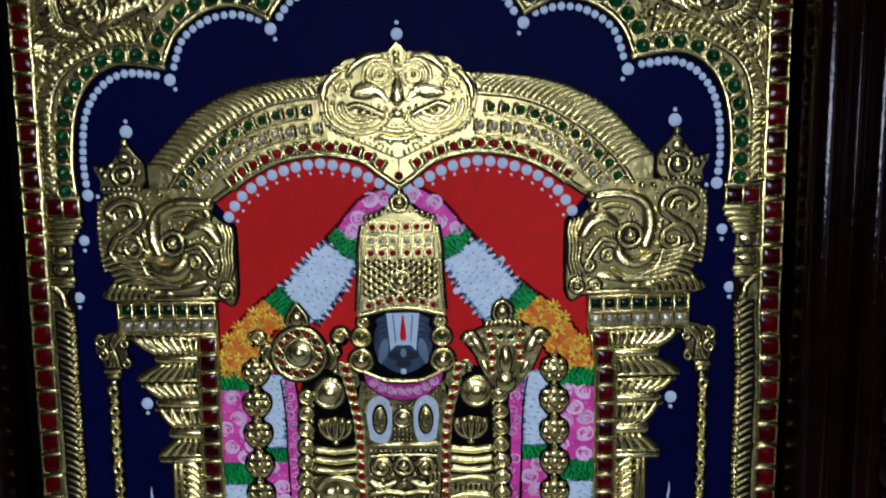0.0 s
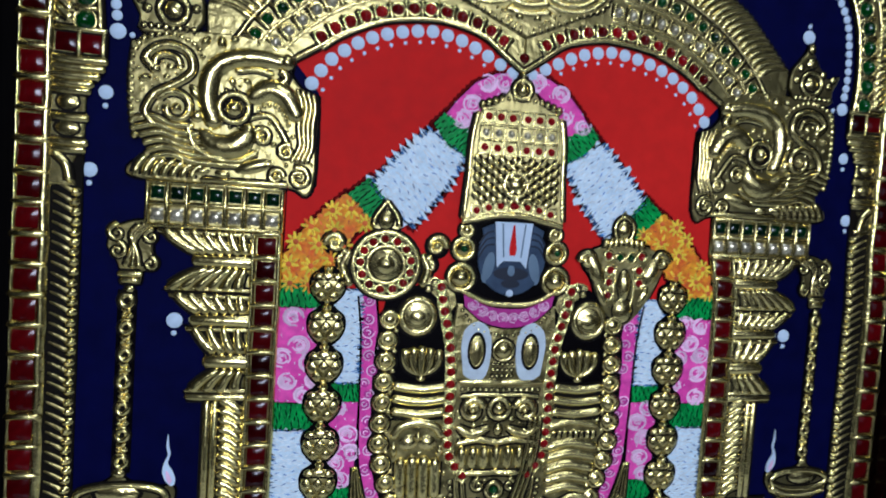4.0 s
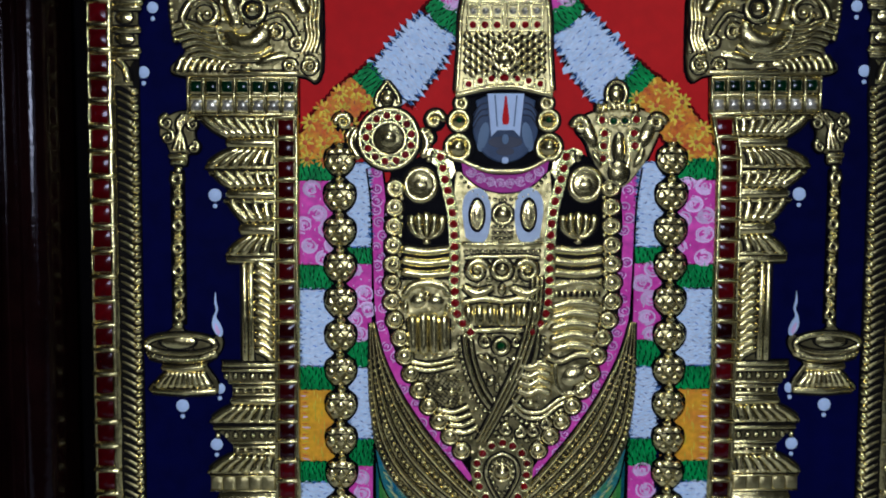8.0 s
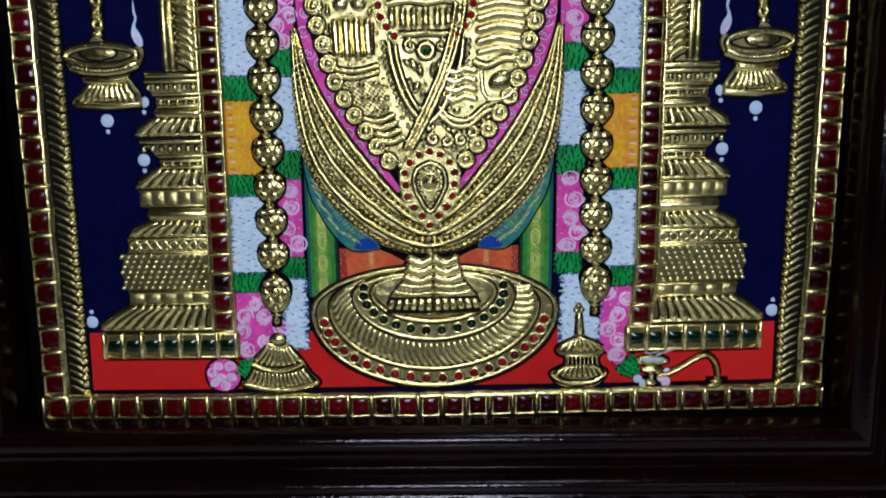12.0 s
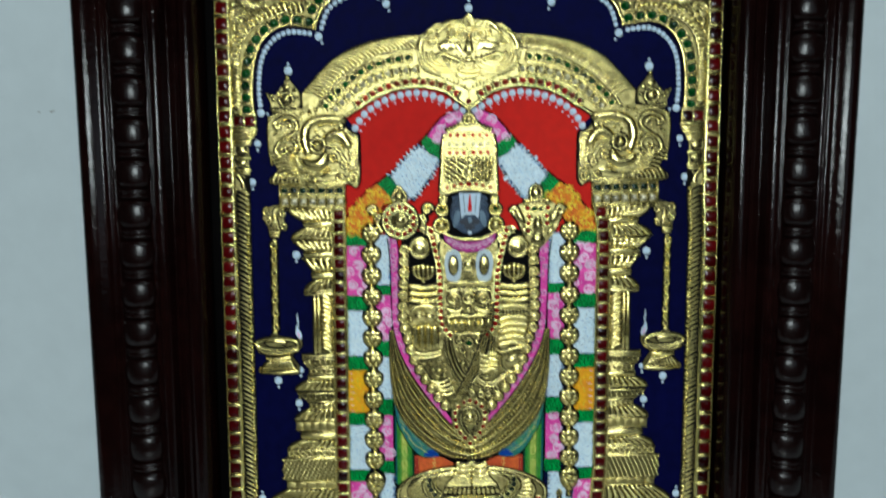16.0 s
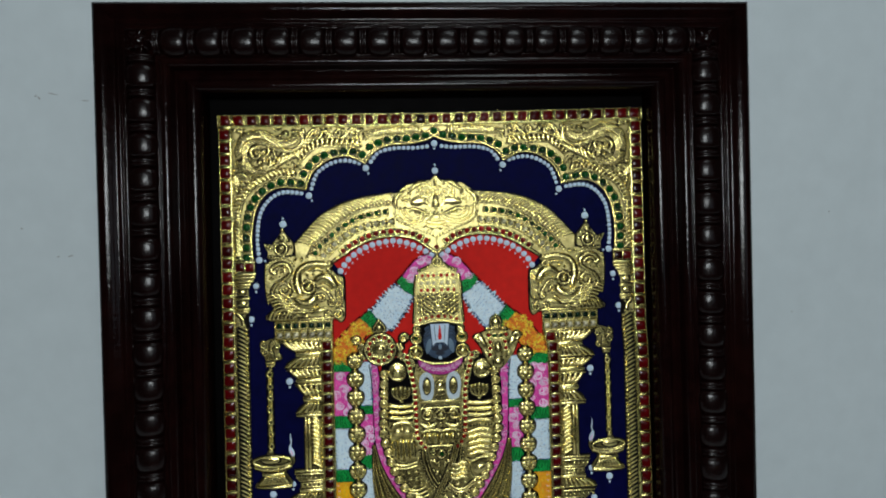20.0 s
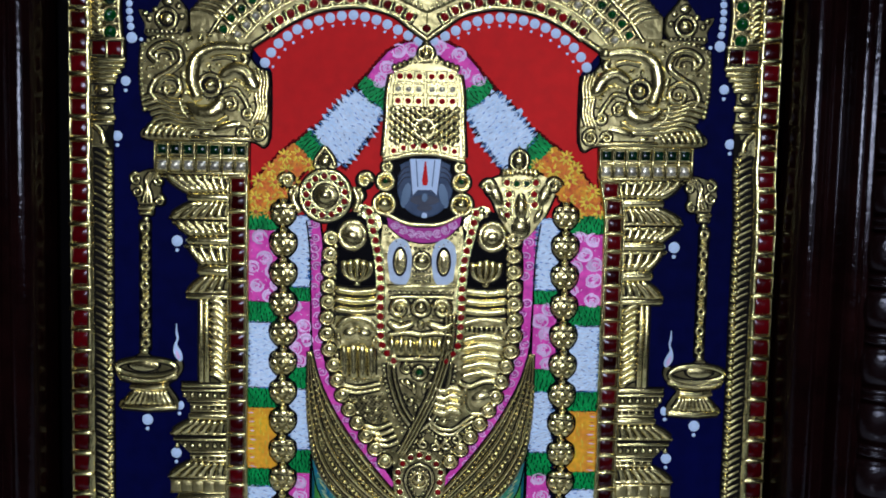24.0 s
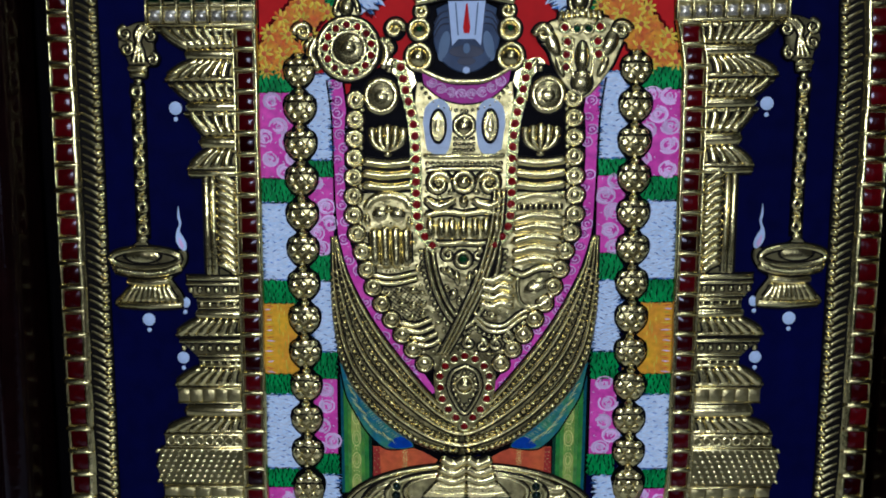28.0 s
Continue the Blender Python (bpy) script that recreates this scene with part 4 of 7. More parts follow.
h1.tube(smooth((-29.5, 589.0), (-24, 591.0), (-17, 588.6), (-8, 584.5)), 1.25, h + 0.4, 1.0, 5)
h1.tube(smooth((-28.5, 586.6), (-24, 582.6), (-17, 582.4), (-11, 584.4)), 1.0, h, 1.0, 5)
h1.tube(smooth((-27, 596.4), (-20, 599.0), (-12, 599.0), (-5.5, 593.0)), lambda t: 2.6 + 3.4 * math.sin(math.pi * min(1, t * 1.15)) * (1 - 0.25 * t), h - 0.3, 0.42, 9)
h1.spiral(-31.0, 600.8, 4.6, 1.6, 200, -1.0, 1.5, h, taper=0.8)
h1.dome(-31.0, 600.8, 1.7, None, h, 1.8, 9, 3)
h1.dome(-33.0, 592.0, 2.6, 2.2, h, 2.2, 9, 3)
for rr in (7.6, 4.6):
    h1.ring(-9.6, 607.8, rr, rr * 0.92, 1.1, h)
h1.dome(-9.6, 607.8, 2.5, None, h, 2.6, 10, 3)
h1.tube(smooth((-19.5, 604), (-19, 611), (-13, 616.4), (-5.5, 615.5)), 1.4, h, 1.0, 5)
h1.tube(smooth((-30, 606.5), (-25, 613), (-16, 618.2), (-8, 618.4)), lambda t: 1.2 + 1.4 * math.sin(math.pi * t), h - 0.2, 1.0, 6)
h1.tube(smooth((-43.5, 592), (-43, 600), (-38.5, 606.5), (-33, 610)), lambda t: 1.3 + 1.1 * math.sin(math.pi * t), h, 1.0, 6)
for i in range(15):
    x, z = at(smooth((-45, 588), (-40, 578), (-28, 573), (-14, 567), (-2, 561.5)), (i + 0.5) / 15)
    h1.dome(x, z, 1.5, None, h, 1.4, 7, 2)
for x, z, r in ((-28.5, 612.5, 2.8), (-34.5, 609, 2.6), (-27, 606.5, 2.2), (-40.5, 604.5, 2.4), (-43.5, 598, 1.8)):
    h1.dome(x, z, r, r * 0.8, h, r * 0.8, 9, 3, x)
    h1.spiral(x, z, r + 1.4, r + 0.5, x * 10, 0.7, 0.8, h)
h1.leaves(CREST + [(-1, 566)], (2.8, 2.2, 1.7, 1.3, 1.0), h, 6)
h1.both()
h1.dome(-0.4, 619.6, 3.0, 3.6, h, 1.7, 12, 4)
h1.tube([(0, 626), (5.6, 620), (3.6, 613.6), (0, 612.4), (-3.6, 613.6), (-5.6, 620)], 1.0, h, 1.0, 5, closed=True)
h1.dome(0, 608.6, 2.4, 1.9, h, 2.0, 9, 3)
h1.tube([(0, 605.5), (0, 600), (-0.2, 593.6)], lambda t: 2.2 + 1.9 * t, h, 0.6, 8)
h1.dome(-0.2, 586.0, 4.2, 3.8, h, 2.0, 14, 4)
h1.tube(smooth((-6.2, 589.0), (-5.0, 582.0), (0, 579.0), (5.0, 582.0), (6.2, 589.0)), 1.0, h, 1.0, 5)
for z, w in ((575.2, 9.5), (570.8, 10.5)):
    h1.tube(smooth((-w, z + 1.6), (0, z), (w, z + 1.6)), 1.9, h, 1.0, 6)
for s in (-1, 1):
    for i in range(5):
        h1.dome(s * (3.5 + i * 2.6), 563.8 + i * 1.5, 1.2, 1.6, h, 1.4, 7, 2)
k = len(b.v)
b.v += h1.v
b.f += [tuple(k + i for i in f) for f in h1.f]
remap = [b.use(m).cur for m in h1.mats]
b.m += [remap[i] for i in h1.m]
b.s += h1.s
part("arch_crest", b, root, "gold boss of curls crowning the arch")


# ---- curled beast panels, finials and stone bands over the pillars
def beast():
    b = Build()
    shape = smooth((-182, 536), (-183, 520), (-180.5, 504), (-174, 489), (-182, 480), (-176, 475.5), (-140, 475), (-112, 476), (-103, 472.5), (-99.5, 481), (-99.5, 500), (-100, 518), (-108, 523), (-113, 530), (-113, 540), (-135, 544), (-160, 543), n=4)
    lined(b, shape, 2.2, 0.8, 1.3)
    h = 1.9
    b.use(GOLD)
    # knobbed edge
    edge = smooth((-179, 493), (-181, 505), (-181.6, 517), (-181, 530), (-176.5, 538), (-165, 540.8), (-155, 537), (-151, 531))
    for i in range(24):
        x, z = at(edge, (i + 0.5) / 24)
        b.dome(x, z, 1.7, None, h, 1.6, 8, 2)
    # two linked scrolls
    b.tube(smooth((-171.5, 524.5), (-175.8, 529), (-172, 534), (-165, 536), (-157.5, 532.6), (-156, 525), (-163.5, 518.5), (-171.5, 513.5), (-175.2, 505.5), (-172, 500)), 1.55, h, 1.05, 6)
    b.tube(smooth((-171.5, 524), (-171.5, 529.5), (-167.5, 531.5), (-162.5, 530), (-161, 526)), 1.2, h, 1.0, 5)
    b.dome(-171.6, 524.6, 2.7, None, h, 2.4, 9, 3)
    b.dome(-165.2, 526.2, 2.3, None, h, 2.2, 9, 3)
    b.spiral(-162.5, 508, 8.0, 3.6, 150, -0.95, 1.5, h, taper=0.8)
    b.dome(-162, 508.2, 2.7, None, h, 2.6, 9, 3)
    b.dome(-154.5, 516, 2.6, 4.8, h, 2.4, 10, 3, 0.5)
    b.dome(-153.0, 505.2, 3.3, None, h, 3.2, 10, 3)
    # snout and jaw
    b.tube(smooth((-145.5, 503), (-149, 514), (-147.2, 526), (-139.5, 532.5), (-128, 534.6), (-117, 533.6)), lambda t: 4.0 + 0.6 * math.sin(3.1 * t) - 0.9 * t, h - 0.4, 0.95, 8)
    b.dome(-114.6, 534.2, 3.8, 4.2, h, 3.6, 10, 4)
    b.tube(smooth((-117, 530), (-114.5, 526.5), (-117.5, 523.5)), 1.6, h, 1.0, 5)
    b.tube(smooth((-137, 527.5), (-128, 529), (-121, 527.5)), 1.2, h, 1.0, 5)
    b.tube(smooth((-129.5, 516), (-122, 520.5), (-114.5, 518), (-109, 509.5)), lambda t: 3.6 + 1.0 * math.sin(3.1 * t), h - 0.2, 0.95, 8)
    for i in range(8):
        x, z = at(smooth((-127.5, 510.5), (-121, 513.6), (-115.6, 510.6), (-112, 504)), (i + 0.5) / 8)
        b.dome(x, z, 1.5, 1.9, h, 1.8, 8, 2)
    b.tube(smooth((-130.5, 506.5), (-122, 508.6), (-116.5, 503), (-113, 497)), 1.1, h, 1.0, 5)
    # eye
    b.ring(-137, 510.5, 6.6, None, 1.1, h + 0.8, 18)
    b.dome(-137, 510.5, 3.8, None, h + 0.8, 3.4, 10, 4)
    for i in range(9):
        b.dome(-137 + 8.9 * math.cos(i * 0.42 + 1.6), 510.5 + 8.9 * math.sin(i * 0.42 + 1.6), 1.0, None, h + 0.8, 1.0, 7, 2)
    # full cheek and its rim
    b.tube(smooth((-151, 498), (-145, 493.4), (-137, 493), (-131.5, 498), (-130.5, 503)), lambda t: 2.6 + 2.6 * math.sin(math.pi * t), h - 0.3, 0.85, 8)
    b.tube(smooth((-157, 500.5), (-153.5, 491.5), (-145, 486.8), (-134, 486.5), (-126.5, 491)), 1.35, h, 1.0, 6)
    b.dome(-127, 484.6, 10.5, 3.6, h, 2.8, 14, 4, 0.28)
    # small curls towards the cloth
    for x, z, r, a, t in ((-124.3, 498.6, 4.2, 160, -1.1), (-113, 492.6, 3.6, 60, 1.1), (-117.2, 480.8, 3.5, 0, 1.1), (-106.6, 480.8, 5.0, 120, -1.2)):
        b.spiral(x, z, r, r * 0.45, a, t, 1.15, h, taper=0.8)
        b.dome(x, z, r * 0.42, None, h, r * 0.45, 9, 3)
    # mane
    for i in range(4):
        d = i * 2.5
        b.tube(smooth((-109.5 + d, 522 - d * 0.3), (-106.8 + d * 0.8, 514), (-108 + d * 0.85, 505), (-107 + d * 0.75, 496), (-110.5 + d * 0.9, 488)), 0.95, h, 1.0, 5)
    # wing of wavy plumes
    for i in range(6):
        d = i * 3.3
        b.tube(smooth((-180.5 + d * 0.55, 501.5 - d), (-172 + d * 0.5, 503.6 - d), (-164 + d * 0.7, 500.6 - d * 0.98), (-155 + d * 1.3, 500.8 - d * 1.0)), 1.3, h, 1.0, 5)
    for i in range(7):
        x = -178.5 + i * 4.0
        b.tube(bezier((x, 477.2), (x + 0.8, 482), (x + 4, 485 - i * 0.4), 5), 1.4, h, 1.0, 5)
    b.dome(-150, 480.5, 4.6, 2.4, h, 2.2, 10, 3, 0.2)
    b.dome(-141, 480, 4.2, 2.2, h, 2.0, 10, 3, -0.1)
    b.tube([(-150, 476.8), (-135, 476.8), (-112, 477)], 1.2, h, 1.0, 5)
    b.leaves(shape, (3.4, 2.6, 2.0, 1.5, 1.1), h, 5)
    return b


def finial():
    b = Build()
    lined(b, smooth((-157, 541), (-178, 541), (-179, 548), (-183, 557), (-175, 555), (-169, 563), (-165.5, 568), (-163.5, 573), (-161, 568), (-157, 563), (-152.5, 557), (-152, 548), n=3), 2.4, 0.8, 1.0)
    b.dome(-163.5, 570.5, 2.2, 3.0, 2.2, 1.8, 9, 3)
    b.ring(-165, 551.5, 6.2, None, 1.1, 2.2, 16)
    b.dome(-165, 551.5, 4.2, None, 2.2, 2.4, 10, 3)
    b.dome(-164.5, 562.5, 3.6, 3.0, 2.2, 1.8, 9, 3)
    for x, z in ((-176, 551), (-178.5, 554.5), (-155.5, 553), (-172, 557), (-157.5, 559.5)):
        b.dome(x, z, 2.1, None, 2.2, 1.6, 8, 2)
    for i in range(8):
        b.dome(-177 + i * 3, 543.5, 1.5, None, 2.2, 1.3, 7, 2)
    return b


def stone_band():
    b = Build()
    lined(b, rect(-173.5, 453.5, -113, 475), 1.4, 0.3, 1.2)
    b.bare = True
    for z in (454.6, 464.6, 474.2):
        b.tube([(-173, z), (-143, z + 0.2), (-113.5, z)], 1.3, 1.3, 1.1, 5)
    return b


def divider_mesh():
    b = Build().use(GOLD)
    b.bare = True
    b.tube([(0, -9.5), (0, 0), (0, 9.5)], 1.4, 0, 1.1, 5)
    return b.mesh("divider")


DIVIDER = divider_mesh()


def shape_rows():
    """The mouldings of a pillar from its top down: top and bottom height, edge at both, and how the face is worked."""
    return [(453, 442.5, -168, -155, "flute"), (442, 436.5, -152, -151, "flat"), (436, 425, -149, -164, "flute"), (423.5, 414.5, -162, -153, "flute"), (414, 408.5, -152, -151, "flat"),
            (408, 395.5, -154, -145, "flute"), (395, 388.5, -145, -144, "flat"), (388, 377, -142, -153, "flute"), (376.5, 373, -153, -152, "flat"), (317.5, 314.5, -156, -155, "flat"),
            (314, 305, -156, -152, "bead"), (304.5, 298.5, -150, -150, "bead"), (298, 293, -149, -150, "flat"), (292.5, 283, -152, -163, "flute"), (281, 271, -161, -151, "bead"),
            (270.5, 265, -150, -150, "bead"), (264.5, 254, -153, -164.5, "flute"), (253.5, 243.5, -163, -158, "blocks"), (243, 235.5, -158, -157, "flat"), (235, 226.5, -157, -170.5, "flute"),
            (226, 217.5, -171.5, -171.5, "studs"), (217, 195.5, -174, -174, "lattice"), (195, 187, -173, -173, "blocks"), (186.5, 172, -172.5, -191, "flute")]


def pillar():
    b = Build()
    X = -126.5
    for zt, zb, xt, xb, style in shape_rows():
        poly = [(xb, zb), (X, zb), (X, zt), (xt, zt)]
        if style == "lattice":
            poly = [(xb, zb), (X, zb), (X, zt), (xt, zt), (xt - 3, (zt + zb) / 2)]
        if style == "flute":
            poly = [(xb, zb), (X, zb), (X, zt), (xt, zt), ((xt * 0.6 + xb * 0.4) + 1.0, (zt + zb) / 2)] if xb < xt else [(xb, zb), (X, zb), (X, zt), (xt, zt), (xt * 0.4 + xb * 0.6 - 0.5, (zt + zb) / 2)]
        lined(b, poly, 1.8, 0.6, 1.0)
        h = 1.6
        if style == "flute":
            n = max(4, round((X - (xt + xb) / 2) / 5.3))
            b.flutes([(xt + 1, zt - 0.8), (X - 1, zt - 0.8)], [(xb + 1, zb + 1.6), (X - 1, zb + 1.6)], n, 2.05, h, 0.03 if xb > xt else -0.03, 0.12, 0.8, 1.3)
            lo = zb + 0.9 if xb < xt else zt - 0.9
            b.tube([(min(xt, xb) + 0.5, lo), (X, lo)], 0.9, h, 1.1, 5)
        elif style == "flat":
            b.tube([(xb, (zt + zb) / 2), (X, (zt + zb) / 2)], (zt - zb) * 0.42, h - 0.2, 0.8, 6)
        elif style == "bead":
            b.tube([(xt + 0.5, zt - 1), (X, zt - 1)], 1.0, h, 1.1, 5)
            n = max(4, round((X - xt) / 5.2))
            for i in range(n):
                x = xt + (X - xt) * (i + 0.5) / n
                b.dome(x, (zt + zb) / 2, 1.6, 2.0, h, 1.6, 8, 3)
            b.tube([(xb + 0.5, zb + 0.9), (X, zb + 0.9)], 0.8, h, 1.1, 5)
        elif style == "blocks":
            b.bare = True
            n = 5
            for i in range(n):
                x = xt + (X - xt) * (i + 0.5) / n
                b.use(GOLD_MID).plate(rect(x - (X - xt) / n * 0.46, zb + 1.4, x + (X - xt) / n * 0.46, zt - 1.4), h, h + 0.7, 0.6, True)
            b.use(GOLD)
            for z in (zb + 0.8, zt - 0.8):
                b.tube([(xt, z), (X, z)], 0.75, h, 1.1, 5)
            b.bare = False
        elif style == "studs":
            for z in (zb + 0.8, zt - 0.8):
                b.tube([(xt, z), (X, z)], 0.8, h, 1.1, 5)
            for i in range(8):
                b.ring(-168 + i * 5.6, (zt + zb) / 2, 2.3, None, 0.8, h, 12)
        elif style == "lattice":
            b.bare = True
            for i in range(13):
                for j in range(7):
                    x = -176 + i * 4.2 + (j % 3) * 1.4
                    if x < X - 1.5:
                        b.dome(x, zb + 1.9 + j * 3.0, 1.75, 1.25, h, 0.75, 8, 3, 0.6)
            b.bare = False
            for i in range(5):
                b.tube([(-172 + i * 10.5, zb + 1), (-166 + i * 10.5, zb + 11), (-161 + i * 10.5, zt - 1.4)], 0.35, h - 0.1, 0.8, 4)
            b.tube([(xt, zt - 0.6), (X, zt - 0.6)], 0.7, h, 1.0, 5)
    # shaft
    lined(b, rect(-144.5, 318, -126.5, 373), 1.5, 0.4, 1.0)
    for x in (-143, -139.4):
        b.tube([(x, 319), (x, 345), (x, 372)], 1.4, 1.4, 1.0, 5)
    for i in range(12):
        z = 320 + i * 4.4
        b.tube(bezier((-136, z + 4.5), (-131.5, z + 3.6), (-128, z - 0.4), 6), 1.9, 1.3, 1.1, 6)
    # base with its row of stones
    lined(b, rect(-190.5, 155, -111.5, 170.5), 1.4, 0.3, 1.3)
    b.bare = True
    for z in (156.2, 169.6):
        b.tube([(-190, z), (-150, z), (-112, z)], 1.1, 1.3, 1.1, 5)
    for i in range(8):
        b.tube([(-189.6 + i * 11, 156), (-189.6 + i * 11, 170)], 2.0, 1.3, 1.0, 6)
    # stone column
    lined(b, rect(-126.5, 170.5, -112.8, 454), 1.3, 0.3, 0.9)
    for x in (-125.6, -113.7):
        b.tube([(x + 0.15 * math.sin(i), 171 + i * 9.4) for i in range(31)], 1.4, 1.2, 1.2, 6)
    for i in range(26):
        b.tube([(-125.5, 171.2 + i * 11.28), (-119.7, 171.5 + i * 11.28), (-113.8, 171.2 + i * 11.28)], 1.7, 1.1, 1.25, 6)
    return b


def hanging_lamp():
    """Bracket, chain, bowl and flame as builds of their own."""
    hook = Build()
    lined(hook, smooth((-170, 456), (-178, 456), (-186, 452), (-189, 444), (-186, 440), (-183, 432), (-183, 427), (-175, 427), (-174, 433), (-168.5, 434), (-170, 443), n=3), 1.6, 0.6, 1.0)
    for x, z, r, t in ((-185, 450, 3.8, 1.2), (-184.5, 442, 3.8, -1.2), (-170.5, 449, 3.2, 1.1), (-170.5, 436.5, 3.0, -1.1)):
        hook.spiral(x, z, r, 0.8, 90, t, 1.1, 1.4)
    for d in (0, 2.4, 4.8):
        hook.tube(smooth((-171 - d, 455 - d * 0.2), (-176.5 - d * 0.5, 449), (-179 + d * 0.6, 441), (-181 + d * 1.2, 435)), 1.1, 1.4, 1.0, 5)
    hook.tube([(-183.5, 431.5), (-174.5, 431.5)], 1.3, 1.4, 1.0, 5)
    hook.tube([(-182, 428.6), (-176, 428.6)], 1.3, 1.4, 1.0, 5)
    hook.dome(-179, 424.5, 2.4, 2.0, 1.2, 1.8, 8, 3)
    chain = Build().use(BLACK)
    chain.plate(rect(-184.2, 338, -175.8, 424), 0, 0.4, 0.1)
    chain.use(GOLD)
    rng = random.Random(3)
    for i in range(13):
        z = 419.0 - i * 6.3
        x = -180 + rng.uniform(-0.25, 0.25)
        if i == 0:
            chain.ring(x, z, 2.4, 2.8, 1.2, 0.6, 14)
            continue
        if i % 2:
            chain.bare = True
            chain.tube([(x - 1.9, z + 2.3), (x, z + 1.2), (x + 1.9, z + 2.4)], 0.95, 0.5, 1.4, 5)
            chain.dome(x - 1.0, z - 0.3, 1.9, 1.5, 0.5, 1.5, 8, 3, 0.5)
            chain.dome(x + 1.4, z - 0.6, 1.6, 1.7, 0.5, 1.3, 8, 3)
            chain.tube([(x - 1.9, z - 2.5), (x, z - 2.1), (x + 1.9, z - 2.6)], 0.85, 0.5, 1.4, 5)
            chain.bare = False
        else:
            chain.ring(x, z, 2.2, 2.5, 1.05, 0.5, 14, 1.3)
    bowl = Build()
    lined(bowl, smooth((-200, 326.5), (-194, 331), (-186, 334), (-181, 338), (-176, 334), (-166, 331), (-157, 331.5), (-156, 326), (-160, 320), (-165, 316), (-163, 312), (-159, 306), (-159.5, 299.5), (-178, 298), (-195.5, 300), (-196, 304), (-188, 310), (-188, 315), (-198, 321), n=4), 1.2, 0.5, 1.0)
    bowl.ring(-179, 327, 19.5, 5.4, 1.3, 1.0, 28)
    bowl.dome(-180.5, 328.5, 11, 4.2, 1.0, 2.0, 14, 3)
    bowl.tube([(-196, 321.5), (-188, 319.2), (-178, 318.6), (-168, 319.6), (-160, 322.5)], 2.2, 1.0, 1.0, 6)
    for i in range(14):
        bowl.dome(-194 + i * 2.4, 318.6 + 0.018 * (i * 2.4 - 16) ** 2 / 2, 1.3, None, 2.4, 1.0, 7, 2)
    bowl.tube([(-189, 314), (-178, 313), (-167, 314.4)], 1.7, 1.0, 1.0, 5)
    bowl.flutes([(-187, 310.6), (-166, 310.6)], [(-194, 303.6), (-161, 303.6)], 9, 1.7, 1.0, 0.0, 0.1)
    bowl.tube([(-195, 301), (-178, 299.8), (-160, 301)], 1.5, 1.0, 1.0, 5)
    bowl.dome(-180.5, 338, 3.2, 2.6, 0.8, 2.2, 9, 3)
    flame = Build().use(WHITE_DOT)
    flame.plate(smooth((-157.6, 331), (-160.6, 334.5), (-161.8, 338.5), (-161.0, 343), (-159.6, 346.5), (-160.4, 350.5), (-159.8, 356.5), (-159.2, 351), (-158.4, 347), (-159.4, 342.5), (-157.4, 339), (-155.9, 335), (-156.2, 332), n=4), 0, 0.5, 0.12)
    flame.use(PINK_LIGHT).plate(smooth((-158.2, 332), (-159.8, 335), (-160.0, 339), (-158.2, 336.6), (-157.2, 334), n=4), 0.3, 0.7, 0.1)
    return hook, chain, bowl, flame


for s in (-1, 1):
    def side(q):
        return q if s < 0 else q.mirrored()
    part("beast_panel", side(beast()), root, "embossed gold panel of curls and plumes")
    part("finial", side(finial()), root, "embossed gold finial")
    band = part("stone_band", side(stone_band()), root, "gold capital band with green and clear stones")
    for i in range(8):
        piece("divider", DIVIDER, band, -s * (-172.8 + i * 8.45), 464.5, 1.3)
    for i in range(7):
        piece("green_stone", GREEN_SQ_S, band, -s * (-168.6 + i * 8.45), 469.6, 1.3)
        piece("clear_stone", CLEAR_SQ, band, -s * (-168.6 + i * 8.45), 459.6, 1.3)
    pil = part("pillar", side(pillar()), root, "embossed gold temple pillar with a column of red stones")
    for i in range(25):
        piece("red_stone", RED_SQ_S, pil, -s * -119.6, 176.9 + i * 11.28, 1.2, 0.03 * math.sin(i * 2.1))
    for i in range(7):
        piece("green_stone", GREEN_SQ, pil, -s * (-184.2 + i * 11), 162.8, 1.3)
    hook, chain, bowl, flame = hanging_lamp()
    lamp = part("hanging_lamp", side(hook), root, "gold relief oil lamp on a chain with a pale flame")
    part("chain", side(chain), lamp)
    part("bowl", side(bowl), lamp)
    part("flame", side(flame), lamp, "pale white and pink painted flame")


# ---------------------------------------------------------------- painted garlands
def dash(b, x, z, l, a, w, h):
    c, s = math.cos(a), math.sin(a)
    b.add([(x - c * l / 2, z - s * l / 2, h), (x + s * w / 2, z - c * w / 2, h + 0.04), (x + c * l / 2, z + s * l / 2, h), (x - s * w / 2, z + c * w / 2, h + 0.04)], [(0, 1, 2, 3)], False)


def jagged(poly, step, amp, rng):
    """The polygon with a ragged outline of small teeth."""
    if area2(poly) < 0:
        poly = poly[::-1]
    pts, n = [], len(poly)
    for i in range(n):
        a, b = poly[i], poly[(i + 1) % n]
        l = math.dist(a, b)
        k = max(1, int(l / step))
        nx, nz = (b[1] - a[1]) / (l or 1), -(b[0] - a[0]) / (l or 1)
        for j in range(k):
            t = (j + rng.uniform(-0.2, 0.2)) / k if j else 0
            o = (amp if (j + i) % 2 else -amp * 0.4) * rng.uniform(0.5, 1.2)
            pts.append((a[0] + (b[0] - a[0]) * t + nx * o, a[1] + (b[1] - a[1]) * t + nz * o))
    return pts


